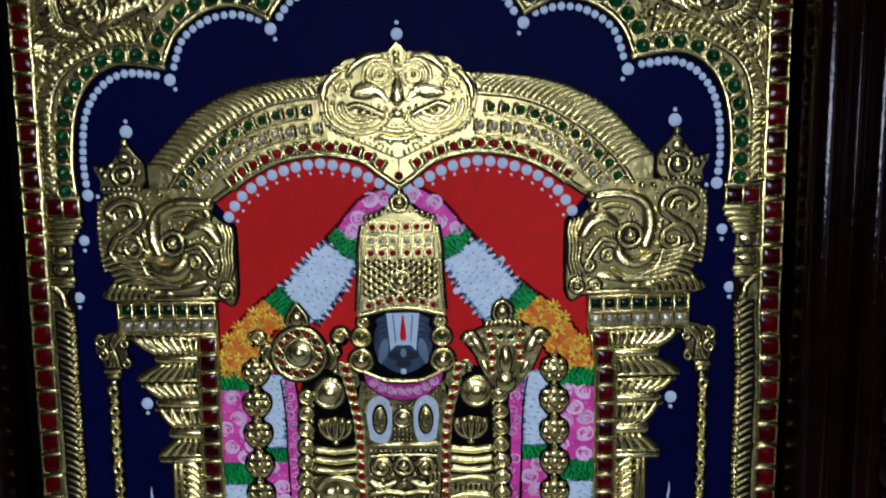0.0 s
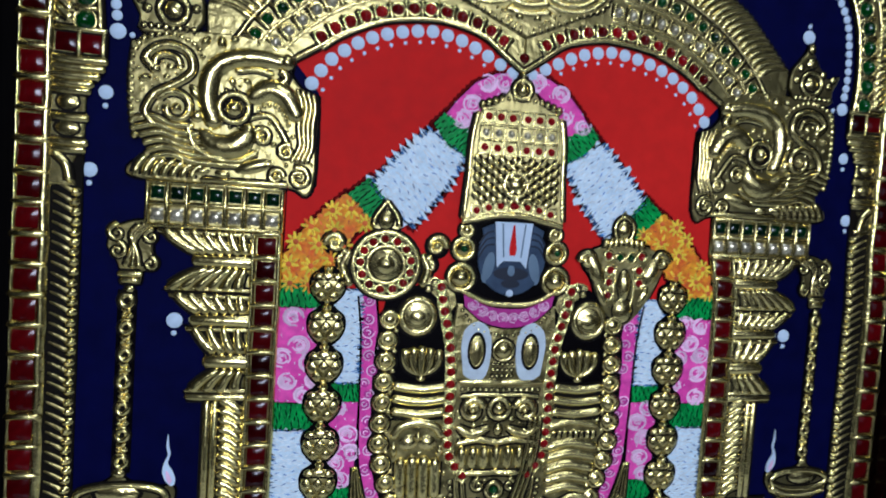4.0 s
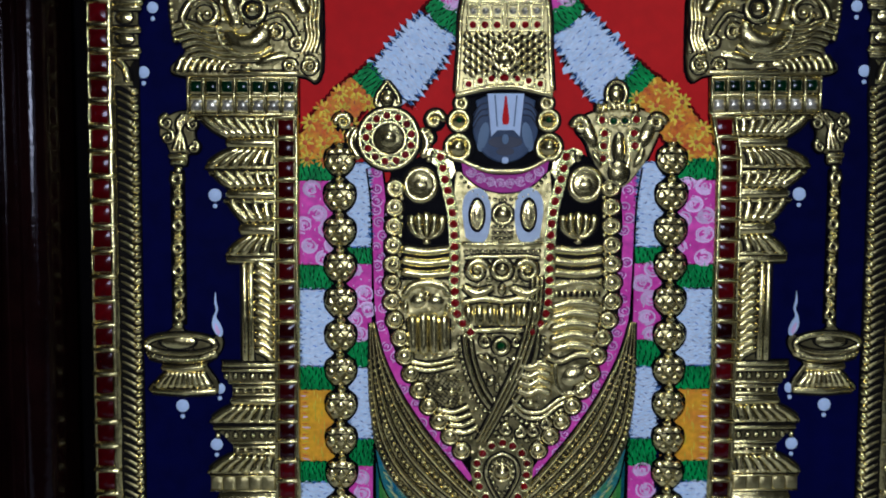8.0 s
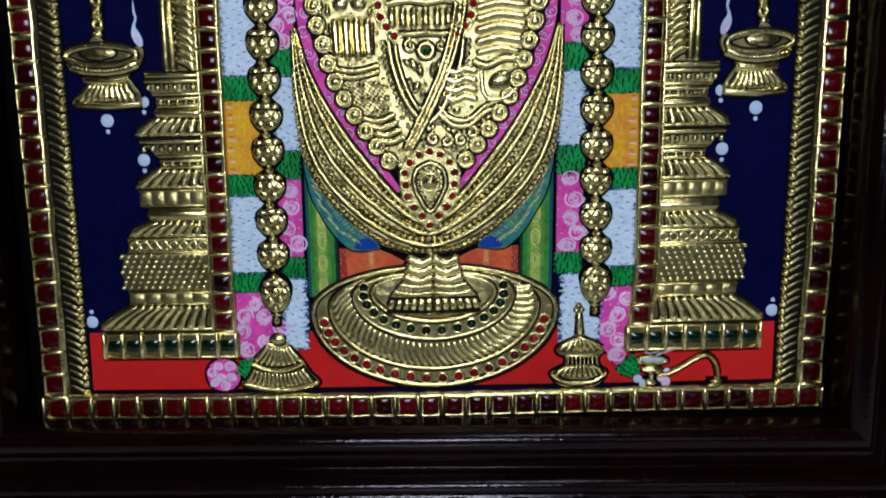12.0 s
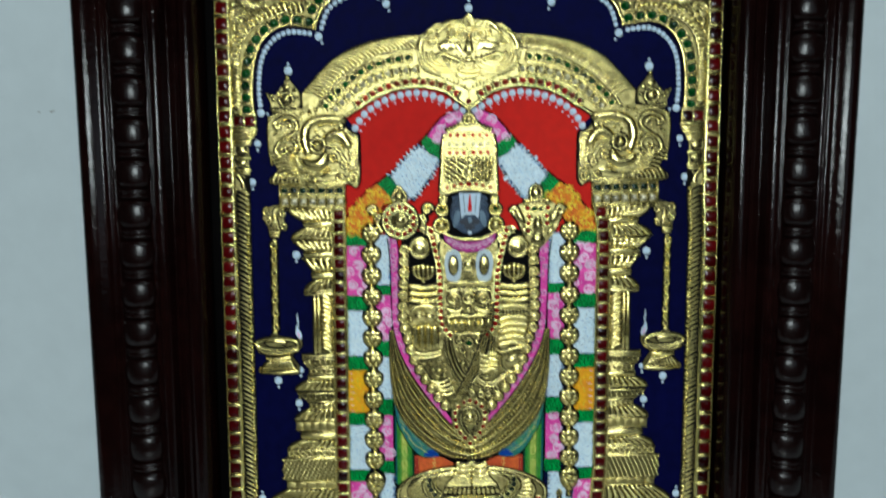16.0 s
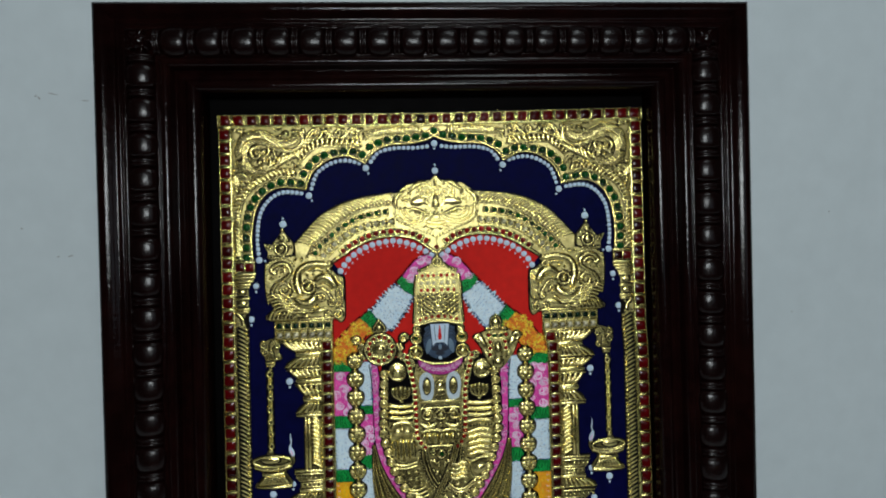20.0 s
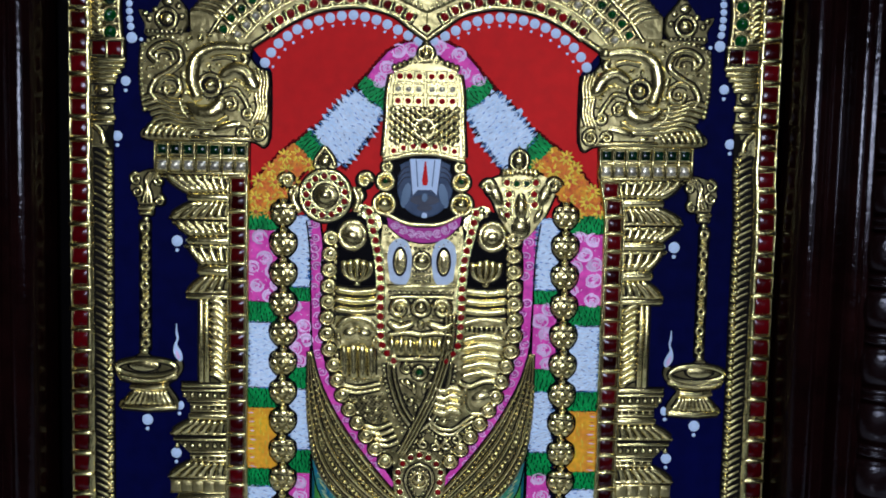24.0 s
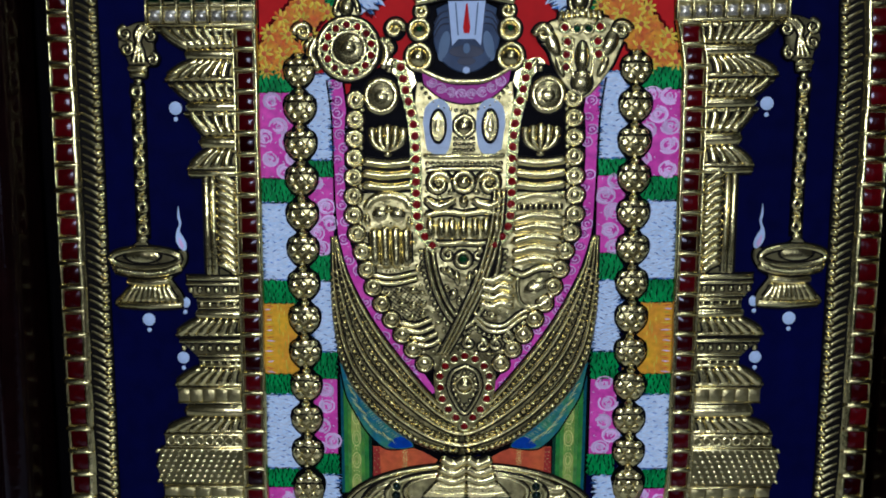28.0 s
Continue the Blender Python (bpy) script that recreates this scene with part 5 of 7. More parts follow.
def scatter(poly, gap, rng, tries=3000):
    """Places inside a polygon, at least gap apart."""
    xs, zs = [p[0] for p in poly], [p[1] for p in poly]
    out = []
    for _ in range(tries):
        p = (rng.uniform(min(xs), max(xs)), rng.uniform(min(zs), max(zs)))
        if inside(p, poly) and all((p[0] - q[0]) ** 2 + (p[1] - q[1]) ** 2 > gap * gap for q in out):
            out.append(p)
    return out


def flowers(kind, poly, seed, way=1.57, edge=0.0, line=0.7):
    """One bunch of a painted garland."""
    rng, b = random.Random(seed), Build()
    # airbrushed shade round the bunch, laid in as a dark red plate
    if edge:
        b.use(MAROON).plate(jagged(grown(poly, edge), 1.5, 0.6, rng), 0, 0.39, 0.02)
    b.use(BLACK).plate(grown(poly, line), 0, 0.42, 0.1)
    if kind == "white":
        b.use(JASMINE).plate(jagged(poly, 2.0, 3.8 if edge else 1.3, rng), 0.3, 0.75, 0.1)
        b.use(WHITE_STROKE)
        for x, z in scatter(poly, 1.5, rng, 900):
            dash(b, x, z, rng.uniform(2.5, 4.5), way + rng.uniform(-0.5, 0.5), 0.8, 0.82)
        b.use(BLUE_STROKE)
        for x, z in scatter(poly, 3.4, rng, 500):
            dash(b, x, z, rng.uniform(1.8, 4.0), way + rng.uniform(-0.6, 0.6), 0.6, 0.9)
        for i in range(len(poly)):
            a, c = poly[i - 1], poly[i]
            for j in range(int(math.dist(a, c) / 1.15)):
                t, tilt = rng.random(), rng.uniform(-0.4, 0.4)
                size = rng.uniform(2.6, 5.2)
                b.use((BLACK, BLUE_STROKE, BLUE_STROKE, BLACK)[j % 4])
                dash(b, a[0] + (c[0] - a[0]) * t, a[1] + (c[1] - a[1]) * t, size, way + tilt, 0.85, 0.9)
    elif kind == "green":
        b.use(LEAF).plate(jagged(poly, 1.6, 0.8, rng), 0.3, 0.85, 0.1)
        for m, gap in ((LEAF_DARK, 2.2), (LEAF_LIGHT, 3.0)):
            b.use(m)
            for x, z in scatter(poly, gap, rng, 400):
                dash(b, x, z, rng.uniform(2.5, 5.5), way + 1.57 + rng.uniform(-0.35, 0.35), 1.0 if m is LEAF_DARK else 0.45, 0.94 if m is LEAF_DARK else 0.98)
    elif kind in ("pink", "rose", "ball"):
        b.use(PINK).plate(poly, 0.3, 0.75, 0.1)
        for x, z in scatter(inset(poly if area2(poly) > 0 else poly[::-1], 2.2), 8.6 if kind == "pink" else 5.2, rng, 900):
            r = rng.uniform(4.3, 5.0) if kind == "pink" else rng.uniform(2.4, 3.0)
            for rr in (r, r * 0.8, r * 0.6, r * 0.4, r * 0.2):
                b.use(PINK_LIGHT if kind != "rose" or rr in (r, r * 0.4) else ROSE)
                a0 = rng.uniform(0, 360)
                b.tube(oval(x, z, rr, rr * 0.92, 9, a0, a0 + rng.uniform(200, 310)), (0.55 if rr == r else 0.46) if kind != "rose" else 0.42, 0.72, 0.5, 3)
        b.use(WHITE_STROKE if kind == "pink" else PINK_LIGHT)
        for x, z in scatter(poly, 4.4, rng, 300):
            dash(b, x, z, 1.6, rng.uniform(0, 3.1), 0.5, 0.86)
    elif kind == "yellow":
        b.use(YELLOW).plate(jagged(poly, 1.8, 0.9, rng), 0.3, 0.75, 0.1)
        b.use(ORANGE_RED)
        for x, z in scatter(poly, 2.6, rng, 900):
            dash(b, x, z, rng.uniform(2.0, 3.6), rng.uniform(0, 3.1), 0.9, 0.80)
        for x, z in scatter(poly, 8.4, rng, 900):
            turn = rng.uniform(0, 1)
            for k in range(9):
                a = turn + k * 0.698
                b.use(YELLOW_LIGHT if rng.random() < 0.85 else YELLOW)
                b.dome(x + 2.7 * math.cos(a), z + 2.7 * math.sin(a), 2.5, 0.85, 0.75, 0.4, 7, 2, a)
            b.use(ORANGE_RED).dome(x, z, 1.5, None, 0.95, 0.4, 7, 2)
            for k in range(3):
                a = turn + k * 2.1
                dash(b, x + 2.6 * math.cos(a), z + 2.6 * math.sin(a), 2.2, a, 0.7, 1.12)
    elif kind == "orange":
        b.use(ORANGE).plate(jagged(poly, 2.2, 0.5, rng), 0.3, 0.75, 0.1)
        lo, hi = min(p[1] for p in poly), max(p[1] for p in poly)
        xs = [p[0] for p in poly]
        for i in range(int((hi - lo) / 2.0)):
            out = min(xs) if min(xs) < 0 else max(xs)
            s = 1 if out < 0 else -1
            b.use((PINK_LIGHT, ORANGE_RED, YELLOW_LIGHT)[i % 3])
            dash(b, out + s * (2.6 + rng.uniform(-0.5, 0.8)), lo + 1.0 + i * 2.0, rng.uniform(3.5, 6.5), rng.uniform(-0.2, 0.2), 0.9, 0.82)
            b.use(YELLOW_LIGHT)
            dash(b, out + s * rng.uniform(7, 14), lo + 1.0 + i * 2.0, rng.uniform(3, 6), 1.57, 0.7, 0.82)
            b.use(ORANGE_RED)
            dash(b, out + s * rng.uniform(16, 23), lo + 1.0 + i * 2.0, rng.uniform(3, 5), rng.uniform(-0.3, 0.3), 0.7, 0.84)
    return b


def petals(b, lobes, body):
    """Facets of a pod, raised on its rounded body."""
    for x, z, rx, rz, square in lobes:
        vs = []
        for share, lift in ((1.06, -0.6), (0.95, 0.15), (0.68, 0.5)):
            for q in range(12):
                ang = q * math.pi / 6
                u = share * (1.0 - (1 - square) * abs(math.sin(2 * ang)))
                px, pz = x + rx * u * math.cos(ang), z + rz * u * math.sin(ang)
                vs.append((px, pz, body(px * 0.9, pz * 0.9) + lift))
        vs.append((x, z, body(x * 0.9, z * 0.9) + 0.6))
        b.add(vs, [(k * 12 + q, k * 12 + (q + 1) % 12, k * 12 + 12 + (q + 1) % 12, k * 12 + 12 + q) for k in range(2) for q in range(12)] + [(24 + q, 24 + (q + 1) % 12, 36) for q in range(12)])


def pod_mesh(last=False):
    tall = 11.5 if last else 8.6

    def body(x, z):
        return 0.8 + 1.7 * math.sqrt(max(0.0, 1 - (x / 9.0) ** 2 - ((z + (1.6 if last else 0.4)) / tall) ** 2))

    b = Build().use(BLACK)
    if last:
        b.plate(smooth((-10, 3), (-6.4, 9.6), (0, 12.6), (6.4, 9.6), (10, 3), (7.6, -7), (3, -13.4), (2.8, -20), (-2.8, -20), (-3, -13.4), (-7.6, -7), n=4), 0, 0.95, 0.1)
    else:
        b.plate(smooth((-9.6, 1.8), (-8.4, 5.8), (-5.2, 8.2), (-2.8, 10.4), (2.8, 10.4), (5.2, 8.2), (8.4, 5.8), (9.6, 1.8), (8.8, -3.4), (5.6, -7.8), (2.4, -10), (-2.4, -10), (-5.6, -7.8), (-8.8, -3.4), n=3), 0, 0.95, 0.1)
    b.use(GOLD_BASE).dome(0, -1.6 if last else -0.4, 8.9, tall - 0.5, 0.8, 1.6, 18, 5)
    b.use(GOLD)
    b.bare = True
    b.dome(0, 8.9, 2.6, 2.2, 0.9, 2.6, 10, 3)
    petals(b, [(0, 5.6, 3.3, 2.2, 0.9), (-4.9, 4.9, 2.7, 2.1, 0.85), (4.9, 4.9, 2.7, 2.1, 0.85)], body)
    b.use(BLACK).tube([(-8.2, 3.1), (0, 3.3), (8.2, 3.1)], 0.42, 1.7, 3.0, 4)
    b.use(GOLD)
    if last:
        petals(b, [(-5.6, -0.8, 2.9, 4.0, 0.74), (0, 0.2, 3.2, 3.6, 0.74), (5.6, -0.8, 2.9, 4.0, 0.74), (-2.9, -5.4, 2.9, 4.2, 0.72), (2.9, -5.4, 2.9, 4.2, 0.72), (0, -10.2, 2.2, 3.0, 0.74)], body)
        b.tube([(-2.6, -13.4), (2.6, -13.4)], 0.8, 0.9, 1.2, 5)
        b.dome(0, -16.8, 1.9, 2.7, 0.8, 2.0, 9, 3)
    else:
        petals(b, [(0, -0.3, 3.2, 3.6, 0.72), (-5.7, -0.6, 2.9, 3.8, 0.82), (5.7, -0.6, 2.9, 3.8, 0.82), (-3.1, -5.2, 2.9, 2.9, 0.76), (3.1, -5.2, 2.9, 2.9, 0.76), (0, -8.0, 1.5, 1.4, 0.9)], body)
    return b.mesh("pod")


POD, POD_LAST = pod_mesh(), pod_mesh(True)
OUTER = [("green", 431, 419), ("pink", 419, 372), ("green", 372, 359), ("white", 359, 315), ("green", 315, 302), ("orange", 302, 261), ("green", 261, 249.5), ("white", 249.5, 205), ("green", 205, 194)]
INNER = [("white", 429, 382), ("green", 382, 373), ("pink", 373, 330), ("green", 330, 315), ("white", 315, 274), ("green", 274, 258.5), ("pink", 258.5, 214), ("green", 214, 202), ("white", 202, 160)]
for s in (-1, 1):
    def turn(p):
        return p if s < 0 else flip(p)
    g = new("outer_garland")
    g.parent = root
    tagged(g, "painted flower garland in pink, white, orange and green")
    seed = 100 if s < 0 else 200
    top = [("pink", [(-5, 542), (-14, 540.5), (-24, 535), (-33, 525), (-38.5, 517), (-24, 509), (-20.5, 521), (-12, 530), (-5.5, 536)], 0),
           ("green", [(-43.5, 513), (-38.5, 518.5), (-23, 510), (-26, 498), (-36, 503)], 2.3), ("white", [(-45.5, 510.5), (-36, 503.5), (-26, 498), (-36, 480), (-51, 461), (-63, 470), (-73, 481), (-59, 497)], 2.5),
           ("green", [(-83, 475), (-73, 484), (-64, 472), (-58, 464), (-66, 459), (-76, 468)], 2.3), ("yellow", [(-84, 475.5), (-94, 466.5), (-104, 456), (-111.5, 443), (-112, 431), (-96, 429), (-88, 440), (-80, 455), (-72, 464)], 0)]
    for i, (kind, poly, way) in enumerate(top):
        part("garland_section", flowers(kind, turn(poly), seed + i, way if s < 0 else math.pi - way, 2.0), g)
    rng = random.Random(seed)
    for i, (kind, hi, lo) in enumerate(OUTER):
        wob = [(-89 + 1.0 * math.sin(z * 0.32), z) for z in (lo + 0.4, lo + (hi - lo) * 0.33, lo + (hi - lo) * 0.66, hi - 0.4)]
        part("garland_section", flowers(kind, turn([(-112.6, lo + 0.4), *wob, (-112.6, hi - 0.4)]), seed + 10 + i, 0.0), g)
    if s < 0:
        part("garland_section", flowers("pink", [(-112, 156), (-112, 193.5), (-92, 193.5), (-86, 178), (-80, 174), (-92, 158), (-101, 152)], seed + 30), g)
        part("garland_section", flowers("green", [(-114, 146), (-111, 153), (-103, 155), (-97, 148), (-104, 141)], seed + 31, 0.8), g)
        part("garland_section", flowers("ball", oval(-121.6, 144.6, 9.8, 9.8, 18), seed + 32, 1.57, 0.0, 1.7), g)
    else:
        part("garland_section", flowers("pink", [(97.5, 193), (114, 193.5), (114, 156), (110, 148), (106, 147), (101, 155), (97, 162)], seed + 30), g)
        part("garland_section", flowers("green", [(107, 144.5), (112, 150), (117, 153.4), (119.5, 147), (120.5, 141.5), (115, 139.4), (110, 141)], seed + 31, 0.8), g)
    g = new("inner_garland")
    g.parent = root
    tagged(g, "narrow painted garland in white, green and pink")
    for i, (kind, hi, lo) in enumerate(INNER):
        lean = 3.0 * (430 - hi) / 270
        if s > 0 and i == len(INNER) - 1:
            part("garland_section", flowers(kind, [(75, lo), (96, lo), (96.5, 190), (88, hi - 0.3), (75, hi - 0.3)], seed + 50 + i, 0.0), g)
            continue
        part("garland_section", flowers(kind, turn([(-87 + lean, lo + 0.3), (-73 + lean * 0.7, lo + 0.3), (-73 + lean * 0.7, hi - 0.3), (-87 + lean, hi - 0.3)]), seed + 50 + i, 0.0), g)
    pods = new("pod_chain")
    pods.parent = root
    tagged(pods, "string of embossed gold pods")
    for i in range(12):
        z = 430 - i * 19.5
        x = -90.3 + i * 0.12 if s < 0 else 92.8 + i * 0.2
        piece("pod", POD, pods, x, z if s < 0 else z + 1.7, 0.6, 0.05 * math.sin(i * 3.3), 1.0 if i else 0.95, True)
    piece("pod", POD_LAST, pods, *((-88.6, 194.0) if s < 0 else (95.4, 198.4)), 0.6, 0.0, 1.0, True)
    # slim pink garland round the body
    PINK_LINE = smooth((-71, 426), (-68.5, 405), (-67.5, 369), (-66.5, 346), (-64, 331), (-57, 311), (-45, 289), (-30, 267), (-18, 249.5))
    lo, hi = shifted(PINK_LINE, 4.4), shifted(PINK_LINE, -4.4)
    b = flowers("rose", turn(lo + hi[::-1]), seed + 70)
    b.use(BLACK)
    for q in (lo, hi):
        b.tube(turn(q), 0.8, 0.5, 0.7, 4)
    part("pink_garland", b, root, "slim painted pink rose garland")

# ---------------------------------------------------------------- cloth, swag, pedestal
for s in (-1, 1):
    def turn(p):
        return p if s < 0 else flip(p)
    b = Build().use(BLACK)
    b.plate(turn([(-71, 300), (-71, 186), (-20, 186), (-8, 222), (-40, 232)]), 0, 0.3, 0.1)
    for x0, x1, m in ((-69.4, -67.8, SILK_TEAL), (-67.8, -65.4, SILK_GREEN), (-65.4, -63.6, SILK_MOSS), (-63.6, -58.0, SILK_PALE), (-58.0, -56.0, SILK_MOSS), (-56.0, -53.6, SILK_GREEN), (-53.6, -51.8, SILK_DARK)):
        b.use(m).plate(turn([(x0, 191), (x1, 191), (x1 - 0.6, 264), (x0 - 0.4, 264)]), 0.1, 0.6, 0.02)
    rng = random.Random(5)
    b.use(SILK_ORANGE).plate(turn([(-51.2, 190), (-22, 200), (-14, 211), (-22, 215.5), (-30, 218.6), (-51.2, 218.6)]), 0.1, 0.55, 0.2)
    b.use(SILK_RED).plate(turn([(-51.2, 191), (-46.6, 193), (-47.6, 218.2), (-51.2, 218.2)]), 0.3, 0.58, 0.02)
    b.use(SILK_LIGHT)
    for i in range(9):
        z = 204 + i * 1.6
        for k, tilt in ((0, 0.7), (1, -0.7)):
            dash(b, s * (33.2 + 1.3 * k - 1.0), z, 3.2, tilt, 0.42, 0.63)
    b.use(SILK_LIGHT)
    for x, z in scatter(turn([(-50.6, 196), (-47, 198), (-48, 217), (-50.6, 217)]), 1.9, rng, 200):
        dash(b, x, z, 1.0, rng.uniform(0, 3), 0.35, 0.63)
    b.use(SILK_BLUE).plate(turn(smooth((-70, 268), (-66.5, 250), (-61, 238.5), (-54, 227), (-45.4, 218.8), (-38, 217.4), (-28, 219), (-36, 229), (-54, 248), n=4)), 0.3, 0.8, 0.2)
    b.use(BLACK).tube(turn(smooth((-70.4, 268), (-67, 250), (-61.5, 238.3), (-54.4, 226.6), (-45.6, 218.2), (-38, 216.8), (-28, 218.4))), 0.5, 0.55, 0.7, 4)
    b.use(SILK_ROYAL).plate(turn(smooth((-43, 219.4), (-38, 217.8), (-28.4, 219.2), (-33, 224), (-38, 224.6), n=4)), 0.6, 0.86, 0.02)
    LOW = smooth((-67.6, 256), (-64.2, 244), (-59, 235), (-52, 225.5), (-43, 219.6))
    for i in range(60):
        t = (i + 0.5) / 60
        x, z = at(LOW, t)
        b.use((SILK_LIGHT, SILK_TEAL, SILK_FEATHER, SILK_FEATHER)[i % 4])
        dash(b, s * (-x - 2.2 - rng.uniform(0, 1.4)), z + 2.2 + rng.uniform(-0.6, 1.2), rng.uniform(3.6, 6.0), s * (0.75 + rng.uniform(-0.2, 0.2)), 0.75, 0.9)
        if i % 2:
            b.use(SILK_FEATHER)
            dash(b, s * (-x - 5.6 - rng.uniform(0, 1.4)), z + 5.0, rng.uniform(2.6, 4.6), s * (-0.5 + rng.uniform(-0.2, 0.2)), 0.6, 0.92)
    b.use(SILK_LIGHT)
    for i in range(5):
        z = 197.5 + i * 13
        for rr in (2.3, 1.3):
            b.tube(oval(s * 60.8, z, rr, rr * 2.0, 12), 0.3, 0.55, 0.5, 3, closed=True)
        for dx, dz, tilt in ((-1.4, 6.4, 1.2), (0, 6.8, 1.57), (1.4, 6.4, 1.9), (-1.0, 8.4, 1.0), (1.0, 8.4, 2.1)):
            dash(b, s * 60.8 + dx, z + dz, 2.6, tilt, 0.4, 0.63)
    part("painted_cloth", b, root, "painted folds of green, orange and blue silk")

b = Build()
SW_OUT = smooth((-74, 340), (-74.5, 315), (-73.5, 292), (-69.5, 269), (-60, 249.5), (-41, 230.0), (-22, 218.6), (-9, 215.4), (0, 214.8))
SW_IN = smooth((-71, 340), (-66, 321), (-57, 301.5), (-44, 281), (-29, 261.5), (-17, 247.5), (-8, 240.6), (-3, 238.8), (0, 238.4))
b.use(BLACK).plate(grown(SW_OUT + SW_IN[::-1], 1.2), 0, 0.45, 0.1)
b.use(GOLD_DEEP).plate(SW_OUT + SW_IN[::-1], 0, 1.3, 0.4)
b.use(GOLD)
for t in (0.23, 0.52, 0.79, 0.975):
    line = [tuple(SW_OUT[i][j] * (1 - t) + at(SW_IN, i / (len(SW_OUT) - 1))[j] * t for j in (0, 1)) for i in range(len(SW_OUT))]
    b.tube(line, lambda u: 0.4 + 0.85 * math.sin(min(1, u * 1.5) * 1.57), 1.0, 1.5, 6)
for t, n in ((0.085, 40), (0.375, 36), (0.655, 33), (0.885, 31)):
    for i in range(n):
        u = 0.12 + 0.87 * (i + 0.5) / n
        p, q = at(SW_OUT, u), at(SW_IN, u)
        r = (0.6 + 1.2 * min(1, u * 1.6)) * (1.08 if t < 0.8 else 0.75)
        b.dome(p[0] * (1 - t) + q[0] * t, p[1] * (1 - t) + q[1] * t, r, None, 1.1, r * 1.35, 8, 3)
part("bead_swag", b.both(), root, "embossed gold swag of beaded bands")

b = Build()
CX = 2.5


def egg(z, rx, low, up, n=48):
    """An oval lying on its side, deeper below than above."""
    return [(CX + rx * math.cos(2 * math.pi * i / n), z + (up if i < n / 2 else low) * math.sin(2 * math.pi * i / n)) for i in range(n)]


lined(b, egg(181, 71.5, 45, 28), 1.4, 0.6, 1.4)
b.tube(egg(182, 69.8, 44, 26), 1.1, 1.2, 1.1, 5, closed=True)
b.tube(egg(185, 59.5, 37, 21), 1.2, 1.2, 1.1, 5, closed=True)
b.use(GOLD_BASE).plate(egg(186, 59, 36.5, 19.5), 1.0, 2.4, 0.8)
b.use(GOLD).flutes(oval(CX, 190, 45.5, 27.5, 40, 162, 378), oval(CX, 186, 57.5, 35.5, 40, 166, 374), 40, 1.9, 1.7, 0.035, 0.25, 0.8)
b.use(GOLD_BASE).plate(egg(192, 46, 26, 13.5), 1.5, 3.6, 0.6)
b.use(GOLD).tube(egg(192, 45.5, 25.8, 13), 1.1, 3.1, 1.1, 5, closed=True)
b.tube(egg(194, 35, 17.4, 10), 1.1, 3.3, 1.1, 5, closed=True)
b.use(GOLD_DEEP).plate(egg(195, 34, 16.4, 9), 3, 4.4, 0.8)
b.use(GOLD)
for i in range(20):
    a = 190 + i * 160 / 19
    x, z = CX + 64.6 * math.cos(math.radians(a)), 182.5 + 40.6 * math.sin(math.radians(a))
    b.ring(x, z, 3.0, None, 0.75, 1.3, 12)
for i in range(16):
    a = 172 + i * 196 / 15
    x, z = CX + 40.3 * math.cos(math.radians(a)), 193.5 + 22.4 * math.sin(math.radians(a))
    b.ring(x, z, 2.9, None, 0.7, 3.4, 12)
ped = part("pedestal", b, root, "embossed gold lotus pedestal with two rings of stones")
for i in range(20):
    a = math.radians(190 + i * 160 / 19)
    piece("red_stone", RED_RD, ped, CX + 64.6 * math.cos(a), 182.5 + 40.6 * math.sin(a), 1.4)
for i in range(16):
    a = math.radians(172 + i * 196 / 15)
    piece("green_stone", GREEN_RD_D, ped, CX + 40.3 * math.cos(a), 193.5 + 22.4 * math.sin(a), 3.8)

# ---------------------------------------------------------------- the figure, as plain relief shapes
b = Build()
BODY = smooth((-62, 424), (-66, 400), (-66, 368), (-65, 345), (-61, 328), (-52, 308), (-40, 288), (-26, 268), (-12, 252), (0, 244))
b.use(BLACK).plate([(-40, 436), *BODY, *flip(BODY)[::-1][1:], (40, 436)], 0, 0.8, 0.2)
b.use(BLACK).plate([(-24, 470), (-29, 440), (-20, 425), (20, 425), (29, 440), (24, 470), (0, 476)], 0, 0.9, 0.2)
TORSO = smooth((-26, 424), (-29, 395), (-29, 383), (-58, 381), (-60.5, 352), (-57, 330), (-48, 310), (-36, 291), (-23, 273), (-10, 258), (0, 251), n=4)
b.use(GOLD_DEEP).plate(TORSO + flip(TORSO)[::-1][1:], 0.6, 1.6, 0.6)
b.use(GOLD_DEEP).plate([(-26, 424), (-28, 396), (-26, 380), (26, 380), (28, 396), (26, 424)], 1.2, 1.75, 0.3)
# strings of ringed bosses down both sides
CHAIN = smooth((-60, 420), (-60.5, 407), (-61.3, 382), (-62, 350), (-58.5, 336), (-52, 313), (-41, 293), (-27, 273.5), (-19, 264))
h1 = Build().use(GOLD)
for i in range(16):
    x, z = at(CHAIN, (i + 0.5) / 16)
    x += 0.9
    h1.ring(x, z, 3.9, None, 1.0, 1.3, 18, 1.5)
    h1.bare = True
    h1.use(GOLD_MID).plate(oval(x, z, 3.4, 3.4, 16), 1.0, 1.7, 0.2)
    h1.use(GOLD).dome(x, z, 2.7, 2.9, 1.6, 0.9, 14, 3)
    h1.bare = False
    x, z = at(shifted(CHAIN, 4.6), (i + 1.0) / 16)
    h1.dome(x, z, 1.5, None, 1.3, 1.4, 7, 2)
